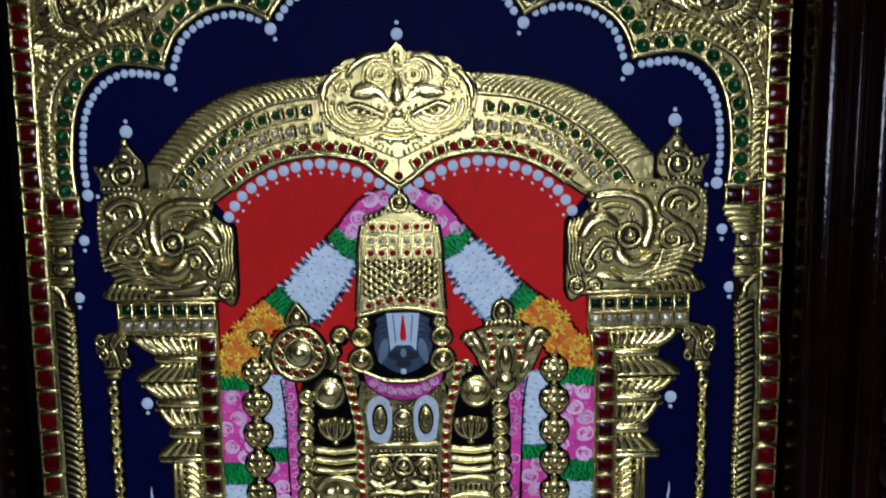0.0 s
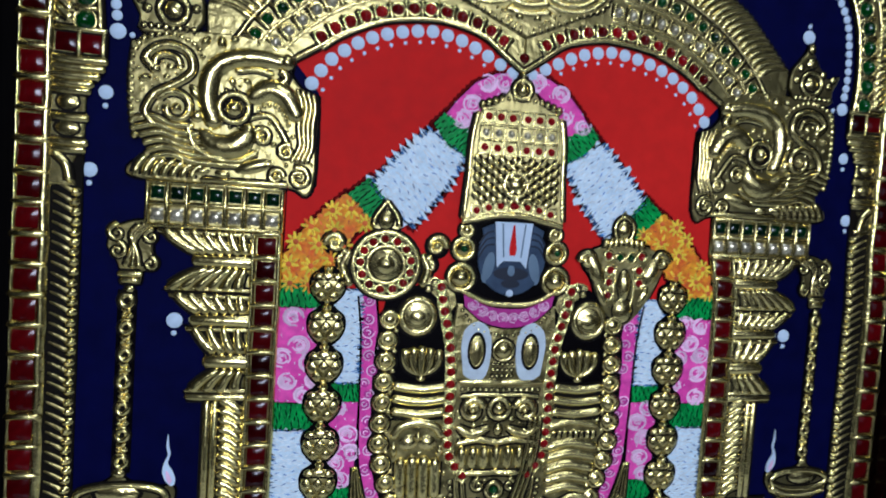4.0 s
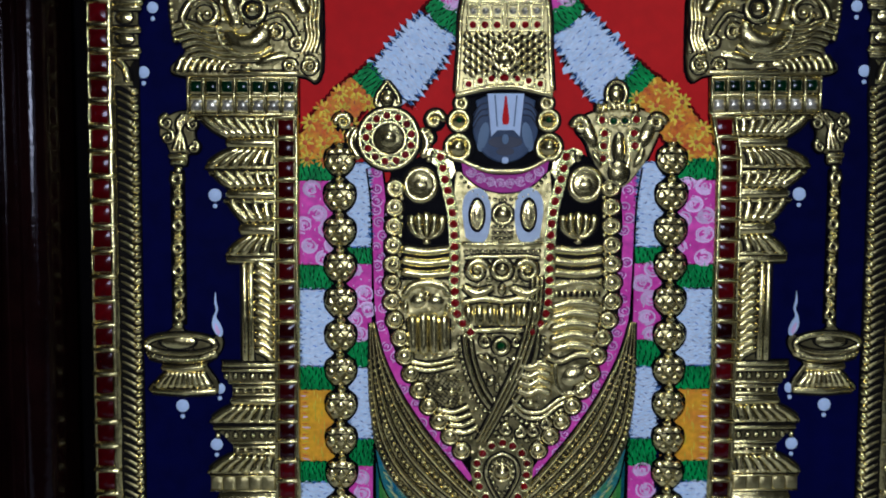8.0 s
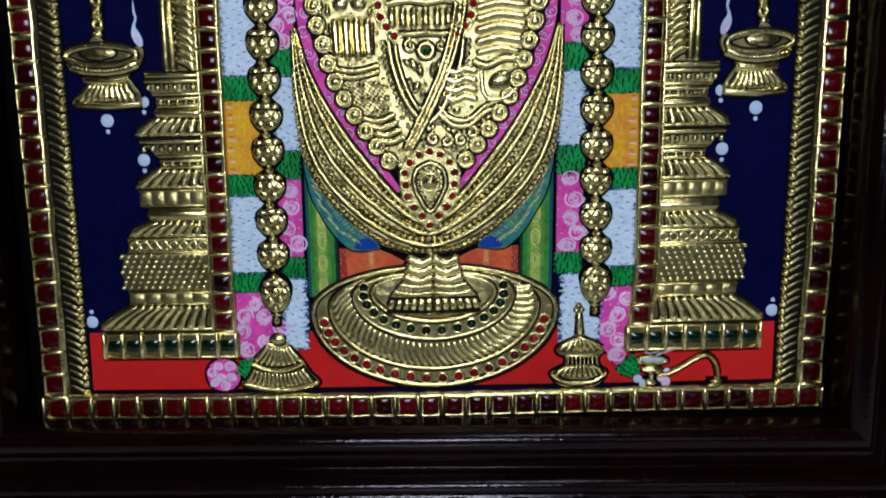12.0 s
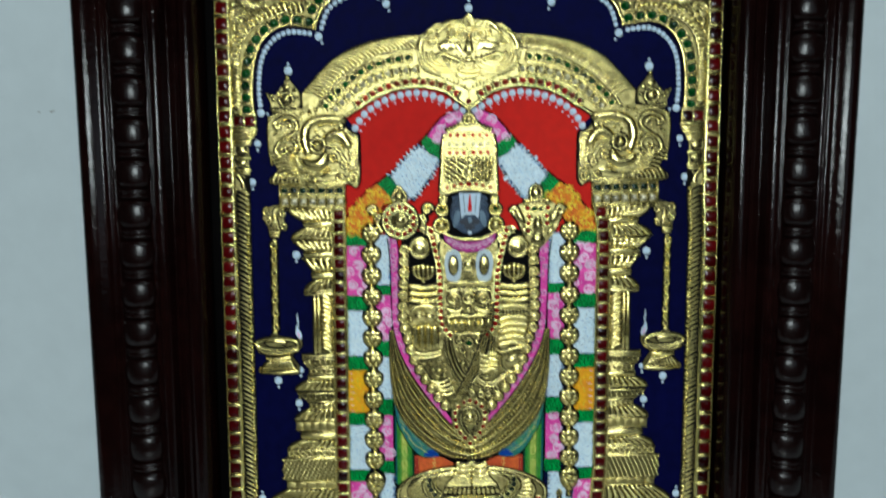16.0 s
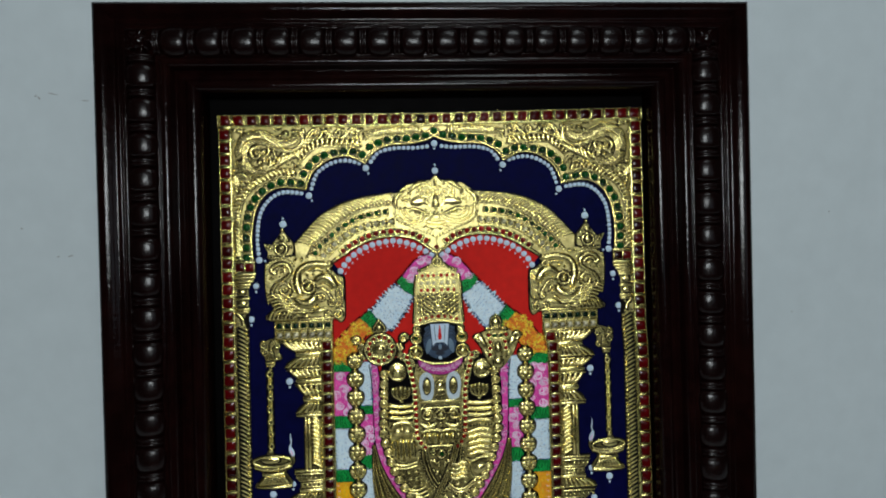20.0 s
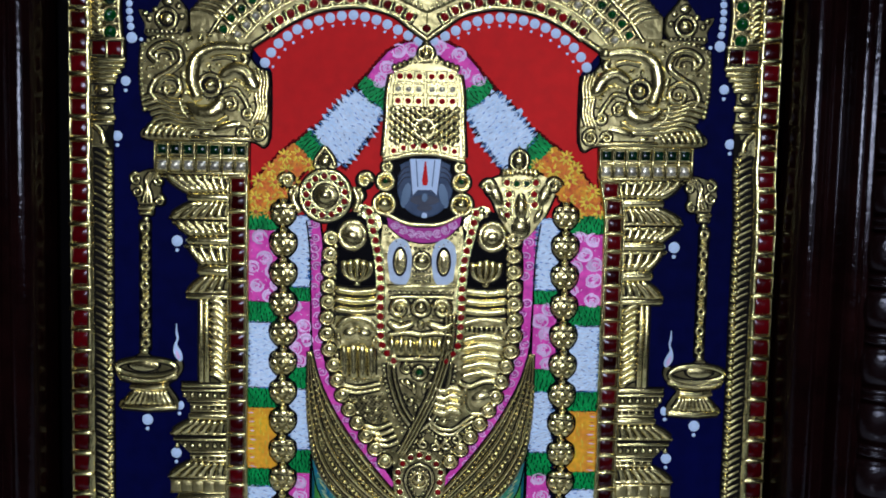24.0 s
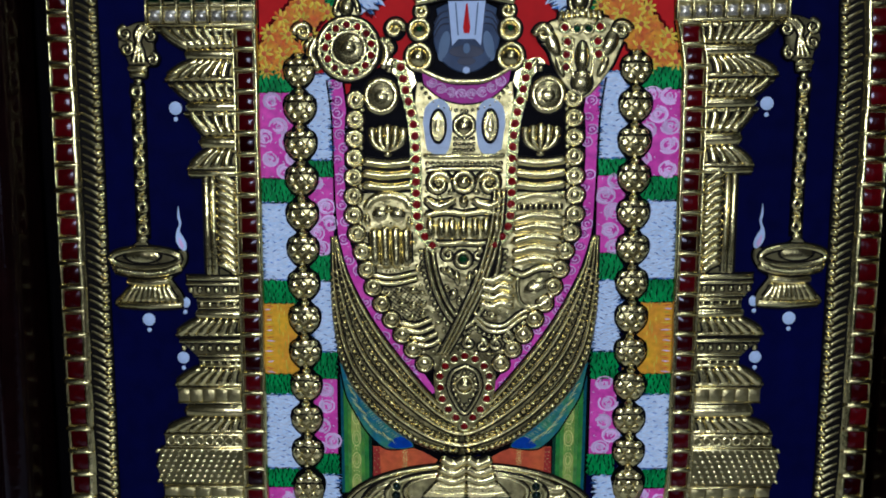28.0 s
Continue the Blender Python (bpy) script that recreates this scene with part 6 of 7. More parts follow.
# upper arms: ringed disc and bud on black
h1.ring(-45.5, 417, 8.0, 8.4, 1.6, 1.0, 22)
h1.bare = True
h1.plate(oval(-45.5, 417, 7.4, 7.8, 22), 0.8, 1.6, 0.4, True)
h1.dome(-45.5, 416.5, 4.2, None, 1.5, 1.1, 16, 4)
h1.bare = False
for k in range(-2, 3):
    h1.tube(bezier((-42 + k * 0.8, 387.5), (-42 + k * 5.0, 390), (-42 + k * 4.2, 400.5 - abs(k) * 0.8), 8), lambda t: 0.8 + 1.1 * t, 1.0, 0.9, 6)
h1.dome(-42, 385.5, 2.6, 2.4, 0.9, 2.4, 9, 3)
# neck string of square settings
STRING = smooth((-35, 434), (-32, 420), (-28, 403), (-26.5, 385), (-26.2, 360), (-24.5, 345), (-16, 334))
for x, z, a in along(STRING, 17, 0.3, 0.3):
    cell(h1.use(GOLD), x, z, 5.6, 5.4, 0.55, 1.8, a)
    h1.ring(x, z, 2.5, None, 0.5, 1.9, 12)
    h1.use(RUBY).dome(x, z, 2.1, None, 2.0, 1.9, 10, 3)
# ear rings
h1.use(GOLD)
for x, z, r in ((-25, 437.5, 7.4), (-24.5, 452, 6.0), (-23.5, 461.5, 3.8)):
    h1.plate(oval(x, z, r, r, 18), 0.5, 1.6, 0.4)
    h1.ring(x, z, r - 0.9, None, 1.1, 1.5, 18)
    h1.bare = True
    h1.dome(x, z, r * 0.68, None, 1.6, r * 0.4, 14, 4)
    h1.bare = False
h1.use(GREEN_GEM).dome(-24.5, 452, 1.9, None, 3.4, 1.4, 8, 3)
# shoulder bridge
h1.use(GOLD).plate(smooth((-28, 432), (-38, 437), (-44, 434), (-38, 428), (-30, 420), (-26, 424), n=3), 0.5, 1.7, 0.4)
for x, z in ((-38, 434), (-33, 428), (-41, 431)):
    h1.dome(x, z, 2.0, None, 1.5, 1.6, 8, 2)
# collar dots and breast ovals
for i in range(9):
    x, z = at(smooth((-23, 421), (-14, 411.5), (0, 408.5)), i / 8.4)
    h1.dome(x, z, 1.0, None, 1.7, 0.9, 7, 2)
h1.use(OFF_WHITE).plate(smooth((-22.5, 402), (-21, 411), (-14.5, 415.5), (-8, 411), (-6.5, 400), (-8.5, 388), (-14, 384.5), (-20.5, 388), n=4), 1.0, 2.1, 0.3)
h1.use(BLACK).plate(oval(-14.2, 400.5, 4.9, 9.8, 18), 1.9, 2.3, 0.1)
h1.bare = True
h1.use(GOLD).dome(-14.2, 400.5, 4.4, 9.3, 2.1, 0.8, 18, 5)
h1.ring(-14.2, 400.5, 3.2, 7.6, 0.45, 2.5, 18, 0.6)
h1.dome(-14.2, 400.5, 1.9, 5.4, 2.8, 0.5, 12, 4)
h1.bare = False
# breast plate: bead rows, paired curls, small columns
for i in range(7):
    h1.dome(-1.6 - i * 3.1, 380.4, 1.3, None, 1.5, 1.3, 7, 2)
h1.tube([(-21.5, 384.4), (-8, 384.2), (0, 384.4)], 1.5, 1.4, 1.0, 5)
h1.tube(smooth((-21, 376.6), (-12, 377.6), (0, 377.6)), 0.9, 1.5, 1.0, 5)
h1.spiral(-14.0, 369.5, 6.2, 1.8, 20, 1.35, 1.7, 1.4, taper=0.7)
h1.dome(-14.0, 369.5, 1.8, None, 1.5, 2.0, 8, 3)
h1.tube(smooth((-21.5, 361), (-14, 357), (-5, 360.5)), lambda t: 1.2 + 1.2 * math.sin(math.pi * t), 1.4, 1.0, 6)
h1.dome(-7.0, 365, 2.0, 1.6, 1.5, 1.6, 8, 3, 0.5)
h1.tube(smooth((-21, 352.2), (-10, 354.0), (0, 352.6)), 1.5, 1.4, 1.0, 5)
for i in range(3):
    h1.tube([(-6.4 - i * 6.0, 340.5), (-6.4 - i * 6.0, 349)], 2.3, 1.2, 1.0, 6)
h1.tube([(-20, 336.6), (-8, 336.2), (0, 336.8)], 1.3, 1.4, 1.0, 5)
# waist: double line of knobs, curls and leaves
U = smooth((-20.5, 334), (-19, 322), (-14, 306), (-7, 294), (0, 288))
h1.tube(U, 1.2, 1.4, 1.0, 5)
h1.tube(shifted(U, 3.4)[2:], 1.0, 1.4, 1.0, 5)
for i in range(16):
    x, z = at(shifted(U, -3.2), (i + 0.5) / 16)
    h1.dome(x, z, 1.5, None, 1.4, 1.5, 7, 2)
h1.spiral(-8.5, 330, 3.4, 1.0, 90, 1.1, 1.3, 1.4)
for x, z, rx, rz, a in ((-7, 320, 2.0, 4.2, 0.5), (-3.4, 317, 1.7, 4.4, 0.1), (-10.5, 321, 1.6, 3.2, 0.9), (-5.5, 308, 2.2, 3.6, -0.4), (-2, 304, 1.6, 3.0, 0), (-9, 311, 1.6, 2.6, 0.4), (-3.5, 297, 2.0, 2.2, 0)):
    h1.dome(x, z, rx, rz, 1.4, 1.9, 9, 3, a)
# crown half
h1.use(GOLD)
for z, w, n in ((519, 20.5, 6), (511, 21.5, 6), (503.5, 21.8, 6)):
    for i in range(3):
        x = -w + w * 2 * (i + 0.5) / 6.6 + 1
        cell(h1.use(GOLD), x, z, 6.4, 6.6, 0.75, 2.4)
        h1.use(CLEAR_GEM if z == 511 else RUBY).dome(x, z, 2.0, None, 2.6, 1.3, 9, 3)
h1.use(GOLD)
for i in range(8):
    x0, x1 = -23 + i * 3.2, -19 + i * 3.2
    for j in range(5):
        h1.tube([(x0 + 1.5, 499 - j * 4.6 - (i % 2) * 2), (x0 + 3.6, 496.4 - j * 4.6 - (i % 2) * 2)], 1.25, 2.4, 1.0, 5)
for i in range(4):
    x = -19.5 + i * 6.2
    z = 471.5 + 3.6 * (1 - (x / 20) ** 2)
    cell(h1.use(GOLD), x, z, 5.8, 5.6, 0.7, 2.4)
    h1.use(RUBY).dome(x, z, 1.8, None, 2.6, 1.2, 9, 3)
h1.use(GOLD)
h1.tube(smooth((-26, 466), (-19, 467.5), (-8, 470), (0, 470.5)), 1.3, 2.2, 1.1, 5)
h1.tube(smooth((-26, 468), (-24.5, 490), (-24, 507), (-22, 520)), 1.3, 2.0, 1.1, 5)
for i in range(6):
    x, z = at(smooth((-20, 524.5), (-12, 527.5), (-1.5, 529)), i / 5.6)
    h1.dome(x, z, 1.8, 2.2, 2.2, 1.7, 8, 3)
CROWN = smooth((0, 539.5), (-4.5, 537), (-7, 532.5), (-12, 526), (-20.5, 521.5), (-23.5, 508), (-23.8, 492), (-26.5, 468), (-16, 469), (0, 471), n=4)
lined(b, CROWN + flip(CROWN)[::-1][1:-1], 2.6, 0.6, 1.4)
h1.both()
k = len(b.v)
remap = [b.use(m).cur for m in h1.mats]
b.v += h1.v
b.f += [tuple(k + i for i in f) for f in h1.f]
b.m += [remap[i] for i in h1.m]
b.s += h1.s
b.used += h1.used
b.use(GOLD)
b.ring(0, 486, 6.2, None, 1.1, 2.6, 18)
b.dome(0, 486, 5.0, None, 2.4, 3.2, 14, 4)
b.ring(0, 533.5, 4.6, None, 1.0, 2.4, 16)
b.dome(0, 533.5, 3.4, None, 2.4, 2.6, 10, 3)
b.tube([(0, 536), (0, 541)], 1.6, 1.6, 1.0, 5)
b.dome(0, 401, 4.6, None, 1.6, 2.6, 12, 3)
b.ring(0, 401, 5.2, None, 0.9, 1.6, 14)
for i in range(4):
    for j in range(5):
        b.dome(-5 + j * 2.5, 394 - i * 3.1, 1.1, None, 1.7, 1.0, 7, 2)
b.ring(0, 370.5, 5.2, None, 1.2, 1.5, 16)
b.dome(0, 370.5, 3.4, None, 1.5, 2.6, 10, 3)
b.dome(0, 359.5, 2.4, 3.6, 1.5, 2.6, 9, 3)
b.tube([(0, 340.5), (0, 349)], 2.3, 1.2, 1.0, 6)
b.ring(0, 327.5, 3.9, None, 1.2, 1.5, 14)
b.use(GREEN_GEM).dome(0, 327.5, 2.2, None, 2.0, 1.6, 9, 3)
# sash across the body
b.use(GOLD)
for d in (0, 2.6, 5.2):
    b.tube(smooth((17 + d, 366), (15.5 + d, 345), (8 + d, 318), (-4 + d, 292), (-13 + d * 0.8, 274)), 0.95, 2.1, 1.1, 5)
# cuffs of bands on both arms, on black
for s in (-1, 1):
    b.use(BLACK).plate([(s * x, z) for x, z in ((29.5, 364.4), (56.5, 363.8), (56.5, 384), (29.5, 384))], 1.0, 1.72, 0.1)
b.use(GOLD)
for z in (380.6, 374.2, 367.8):
    for s in (-1, 1):
        b.tube(smooth((s * 54.5, z + 0.8), (s * 42, z - 0.6), (s * 29.5, z + 0.8)), 1.95, 1.6, 1.0, 7)
# one arm ends in a raised palm of plain lobes
b.tube(smooth((-54, 356), (-50, 361), (-41.5, 363), (-33, 361), (-29.5, 356.5)), 2.2, 1.2, 1.0, 6)
for x, z, rx, rz, a in ((-46.4, 352.5, 5.2, 4.6, 0.3), (-36.6, 352.5, 5.2, 4.6, -0.3), (-41.5, 355.5, 2.4, 2.6, 0), (-53.4, 349, 2.2, 4.6, 0.1), (-30.2, 348, 2.0, 4.0, -0.1)):
    b.dome(x, z, rx, rz, 1.3, 2.8, 12, 4, a)
for k in range(4):
    x = -49.6 + k * 5.9
    b.tube(bezier((x, 344.5 - abs(k - 1.5)), (x + 0.1, 334), (x + 0.6, 323.5 + abs(k - 1.5) * 1.2), 7), lambda t: 2.6 - 0.35 * t, 1.3, 1.0, 8)
for d in (0, 3.4):
    b.tube(smooth((-50, 318.5 - d), (-40, 317.0 - d), (-26, 320 - d)), 1.2, 1.4, 1.0, 5)
for i in range(7):
    for j in range(7):
        x, z = -43.5 + i * 2.9 + j * 1.0, 310.5 - j * 2.9
        if x < -20 - 0.2 * (310 - z):
            b.use(DARK_BROWN).tube([(x - 1.3, z - 1.5), (x + 1.3, z + 1.5)], 0.32, 1.5, 0.9, 3)
            b.tube([(x - 1.6, z + 1.2), (x + 1.6, z - 1.2)], 0.32, 1.5, 0.9, 3)
            b.use(GOLD)
for i in range(4):
    b.tube(smooth((-35 + i * 3.2, 291.5 - i * 4.2), (-27 + i * 2.6, 290 - i * 3.8), (-18 + i * 1.6, 293.5 - i * 4.0)), 1.35, 1.4, 1.0, 5)
# the other arm: a stack of bands, a plain boss, waves
for z, r in ((361.6, 1.6), (350.5, 2.2), (344.6, 2.2), (338.6, 2.4), (332.4, 2.3), (326.6, 2.0)):
    b.tube(smooth((28.5, z - 1.2), (40, z + 1.2), (54 - max(0, 345 - z) * 0.18, z - 0.8)), r, 1.2, 0.95, 7)
for i in range(8):
    b.tube([(30.5 + i * 3.2, 354.4), (30.5 + i * 3.2, 357.8)], 1.0, 1.3, 1.0, 5)
b.tube(smooth((26, 321.5), (33, 318.5), (42, 322), (50, 322)), 1.5, 1.3, 1.0, 6)
b.dome(41, 310.5, 8.2, 6.2, 1.2, 3.6, 16, 5, 0.45)
b.tube(smooth((30.5, 317), (31, 306), (35, 300.5), (43, 301), (50, 307)), 1.4, 1.2, 1.0, 6)
for i in range(4):
    b.tube(smooth((10.5, 317 - i * 4.9), (16, 315.2 - i * 4.9), (21, 317.4 - i * 4.9), (27, 315.6 - i * 4.9)), 2.0, 1.2, 1.0, 6)
for d in (0, 3.2):
    b.tube(smooth((7, 297 - d), (14, 290.5 - d), (23, 290 - d), (31, 296 - d), (36, 298.5 - d)), 1.1, 1.4, 1.0, 5)
for i in range(12):
    x, z = at(smooth((4, 292), (13, 284.4), (24, 284.2), (35, 292)), (i + 0.5) / 12)
    b.dome(x, z, 1.4, None, 1.4, 1.5, 7, 2)
for x, z, t in ((3.5, 280, 1.1), (11, 278.5, -1.1), (19, 279, 1.1), (-4, 283, -1.0), (25, 283, -1.0)):
    b.spiral(x, z, 3.3, 1.0, 90, t, 1.3, 1.4)
for x, z in ((-1, 275.5), (7.5, 274), (15, 274), (-12, 279), (-6, 290), (21, 272.5), (2, 268), (9, 268), (-6, 270)):
    b.dome(x, z, 1.9, 1.6, 1.4, 1.7, 8, 3)
b.used += [(s * 14.2, z, 8.5) for s in (-1, 1) for z in (391, 400, 410)] + [(x, 420, 9) for x in range(-24, 25, 6)] + [(0, 327.5, 5)]
b.leaves(TORSO + flip(TORSO)[::-1][1:], (3.0, 2.4, 1.9, 1.5, 1.15, 0.9), 1.3, 8, 1.0, 1500)
# feet on the pedestal, as two banded stems
for s in (-1, 1):
    b.use(GOLD).plate([(CX, 214), (CX + s * 13.5, 214), (CX + s * 13, 208), (CX + s * 17, 202), (CX + s * 25, 193), (CX + s * 27.5, 187), (CX + s * 26, 181), (CX, 180)], 2.5, 5.4, 1.4)
    for z, w, r in ((211.8, 13.2, 2.3), (206.6, 14.2, 2.5), (201.6, 15.6, 2.3)):
        b.tube(smooth((CX + s * 1.0, z + 1.4), (CX + s * w * 0.5, z - 1.4), (CX + s * w, z + 1.2)), r, 4.6, 0.9, 8)
    for z, w in ((197.6, 18.5), (193.4, 22)):
        b.tube(smooth((CX + s * 0.8, z + 0.4), (CX + s * w * 0.5, z - 0.8), (CX + s * w, z + 0.8)), 0.9, 4.8, 1.0, 5)
        for i in range(8):
            b.dome(CX + s * (1.6 + (w - 2.4) * (i + 0.5) / 8), z + 1.6, 0.9, None, 4.9, 1.2, 7, 2)
    b.bare = True
    for i in range(6):
        x0, x1 = CX + s * (0.7 + i * 4.15), CX + s * (4.3 + i * 4.15)
        out = s * (0.3 + i * 0.25)
        b.use(DARK_BROWN).plate([(x0 - s * 0.4, 191.2), (x1 + s * 0.4, 191.2), (x1 + out + s * 0.4, 181.8), (x0 + out - s * 0.4, 181.8)], 4.6, 5.5, 0.1)
        b.use(GOLD).plate([(x0, 190.6 - i * 0.1), (x1, 190.4 - i * 0.1), (x1 + out, 183.2 + i * 0.2), (x0 + out, 182.8 + i * 0.2)], 4.8, 6.2, 0.9, True)
    b.bare = False
# plain face panel with its painted mark
b.use(FACE).plate(oval(1, 449, 18.0, 19.6, 26, 150, 390) + [(17.2, 463), (10, 466.5), (1, 467.5), (-8, 466.5), (-15.4, 463)], 0.5, 1.6, 0.5)
b.use(FACE_LIGHT)
for s in (-1, 1):
    b.dome(1 + s * 12, 444, 3.4, 9.0, 1.5, 0.35, 14, 3, s * 0.2)
b.use(FACE_DARK)
for s in (-1, 1):
    for i in range(3):
        b.tube(smooth((1 + s * 9.5, 462 - i * 3.4), (1 + s * 14, 460.5 - i * 3.2), (1 + s * 17.5, 455 - i * 3.4)), 0.6, 1.5, 0.4, 3)
b.plate(oval(1, 440.5, 9.5, 3.4, 16), 1.5, 1.72, 0.08)
b.plate(oval(1, 435.4, 5.0, 2.2, 14), 1.5, 1.72, 0.08)
b.use(FACE_LIGHT).dome(1, 442, 2.2, 3.0, 1.6, 0.7, 10, 3)
b.use(WHITE_DOT).dome(1, 430.8, 2.3, 2.0, 1.5, 0.4, 10, 2)
b.use(WHITE_DOT).plate([(-9, 466.8), (11, 466.8), (8.8, 443.5), (5.5, 447), (-3.5, 447), (-6.8, 443.5)], 1.5, 1.9, 0.12)
b.use(FACE_LIGHT).plate([(-5.4, 466), (-4.6, 466), (-3.2, 449), (-4.0, 449)], 1.8, 2.0, 0.05)
b.plate([(7.4, 466), (6.6, 466), (5.2, 449), (6.0, 449)], 1.8, 2.0, 0.05)
b.use(RED).plate([(0.6, 465.5), (1.4, 465.5), (3.0, 453), (2.4, 450), (-0.4, 450), (-1.0, 453)], 1.8, 2.15, 0.1)
# pink collar
coll = smooth((-23, 429), (-10, 423.5), (1, 422.5), (12, 423.5), (25, 430)) + smooth((24, 424), (14, 415.5), (1, 412.8), (-12, 415.5), (-22, 423))
b.use(BLACK).plate(grown(coll, 0.8), 0.8, 1.9, 0.1)
b.use(ROSE).plate(coll, 1.2, 2.2, 0.15)
b.use(PINK_LIGHT)
for i in range(8):
    x, z = at(smooth((-20, 425.5), (-10, 419.5), (1, 417.8), (12, 419.5), (22, 426)), (i + 0.5) / 8)
    for rr in (2.7, 1.7, 0.8):
        b.tube(oval(x, z, rr, rr * 0.92, 9, i * 50 + rr * 60, i * 50 + rr * 60 + 280), 0.36, 2.15, 0.5, 3)
b.use(GOLD).tube(smooth((-24, 431), (-11, 425.5), (1, 424.6), (13, 425.5), (26, 432)), 1.2, 1.6, 1.0, 5)
part("figure_relief", b, root, "embossed gold and painted figure in plain relief shapes")

# ---- the two raised emblems over the shoulders
b = Build()
lined(b, oval(-63, 442, 17, 17, 26), 1.8, 0.5, 1.3)
b.ring(-63, 442, 16, None, 1.2, 1.6, 26)
b.ring(-63, 442, 9.2, None, 1.0, 1.6, 20)
b.bare = True
b.dome(-63, 442, 8.2, None, 1.7, 2.0, 18, 4)
b.dome(-63, 442, 4.6, None, 3.0, 1.8, 14, 4)
b.bare = False
lined(b, smooth((-64, 474.5), (-70, 467), (-71.5, 461), (-64, 458), (-56, 461), (-57.5, 467), n=4), 1.8, 0.6, 1.0)
b.dome(-64, 464, 4.0, 5.0, 1.6, 2.4, 12, 3)
b.tube(smooth((-64, 473), (-69, 466), (-70, 461)), 0.9, 1.6, 1.1, 5)
b.tube(smooth((-64, 473), (-58.5, 466), (-57.5, 461)), 0.9, 1.6, 1.1, 5)
for x, z, r, a, t in ((-38, 452.5, 5.0, 0, 1.2), (-88, 451, 4.6, 180, -1.2), (-41, 443, 3.4, 90, 1.1), (-84, 444, 3.6, 90, -1.1)):
    b.use(BLACK).plate(oval(x, z, r + 1.6, r + 1.6, 14), 0, 0.9, 0.1)
    b.use(GOLD).spiral(x, z, r, r * 0.3, a, t, 1.6, 0.8)
    b.dome(x, z, r * 0.5, None, 0.8, r * 0.5, 9, 3)
b.tube(smooth((-45, 447), (-42, 440), (-44, 433)), 2.0, 0.8, 1.0, 6)
b.tube(smooth((-81, 447), (-84, 440), (-80, 432)), 2.0, 0.8, 1.0, 6)
for i in range(13):
    a = i * 2 * math.pi / 13 + 0.2
    b.ring(-63 + 12.6 * math.cos(a), 442 + 12.6 * math.sin(a), 2.4, None, 0.6, 1.6, 10)
wheel = part("wheel_emblem", b, root, "round gold wheel emblem ringed with red stones")
for i in range(13):
    a = i * 2 * math.pi / 13 + 0.2
    piece("red_stone", RED_RD_S, wheel, -63 + 12.6 * math.cos(a), 442 + 12.6 * math.sin(a), 1.7)
b = Build()
lined(b, smooth((61.5, 476), (55, 467), (55, 459), (44, 454), (40, 447), (45, 440), (50, 428), (60, 416), (67, 416), (76, 428), (83, 442), (86, 450), (79, 456), (68, 460), (68, 467), n=4), 1.8, 0.6, 1.3)
b.dome(61.5, 466, 4.0, 5.0, 1.6, 2.4, 12, 3)
b.ring(61.5, 466, 5.4, 6.6, 0.9, 1.6, 16)
for i in range(8):
    b.tube([(52 + i * 2.8, 461.5 - abs(i - 3.5) * 0.4), (51 + i * 3.1, 457.5 - abs(i - 3.5) * 0.5)], 1.3, 1.5, 1.0, 5)
for s in (-1, 1):
    b.dome(62.5 + s * 15.4, 444.5, 4.4, 9.6, 1.4, 3.2, 14, 4, -s * 0.42)
    b.dome(62.5 + s * 11.0, 431, 2.6, 7.0, 1.4, 2.6, 12, 4, -s * 0.4)
b.dome(63.2, 436.5, 3.6, 8.6, 1.6, 3.4, 14, 4)
b.dome(63.2, 423, 5.6, 7.0, 1.6, 3.2, 14, 4)
b.tube(smooth((58.6, 446), (58.2, 430), (63.2, 416.5), (68.2, 430), (67.8, 446)), 0.8, 1.6, 1.0, 5)
b.spiral(42.5, 449, 4.4, 1.4, 180, -1.1, 1.6, 1.6, taper=0.8)
b.spiral(83.5, 450.0, 4.4, 1.4, 0, 1.1, 1.6, 1.6, taper=0.8)
settings = [(53.8, 452, 1), (60.2, 451.2, 0), (66.4, 451.2, 0), (72.4, 452, 1), (55.4, 444.5, 1), (55.0, 437.8, 1), (54.8, 431, 1), (71.2, 444.5, 1), (71.4, 437.8, 1)]
for x, z, red in settings:
    b.ring(x, z, 2.5, None, 0.8, 1.8, 12)
shell = part("shell_emblem", b, root, "gold shell emblem set with stones")
for x, z, red in settings:
    piece("red_stone" if red else "green_stone", RED_RD_S if red else GREEN_RD_S, shell, x, z, 1.9, 0, 1.0 if red else 0.8)

# ---- medallion on the swag
b = Build()
half = [(15.2, 261), (14.9, 254.4), (13.8, 247.8), (10.3, 241.8), (6.0, 237)]
spots = [(1.2, 272.8), (7.0, 271), (12.2, 266.8), *half, (1.2, 231.8), *[(2.4 - x, z) for x, z in half[::-1]], (-9.8, 266.8), (-4.6, 271)]
lined(b, inset(spots if area2(spots) > 0 else spots[::-1], -3.6), 2.6, 0.8, 1.0)
drop = smooth((1.2, 267), (8, 263.5), (10.2, 256), (7.5, 248), (1.2, 239.5), (-5.1, 248), (-7.8, 256), (-5.6, 263.5), (1.2, 267), n=5)[:-1]
b.tube(drop, 0.9, 2.5, 1.0, 5, closed=True)
for i in range(15):
    x, z = at([(1.2 + (p[0] - 1.2) * 0.72, 254 + (p[1] - 254) * 0.72) for p in drop + drop[:1]], i / 15)
    b.dome(x, z, 1.3, None, 2.4, 1.5, 7, 2)
b.ring(1.2, 256, 4.9, None, 0.7, 2.6, 16)
b.dome(1.2, 256, 4.2, None, 2.6, 3.6, 12, 4)
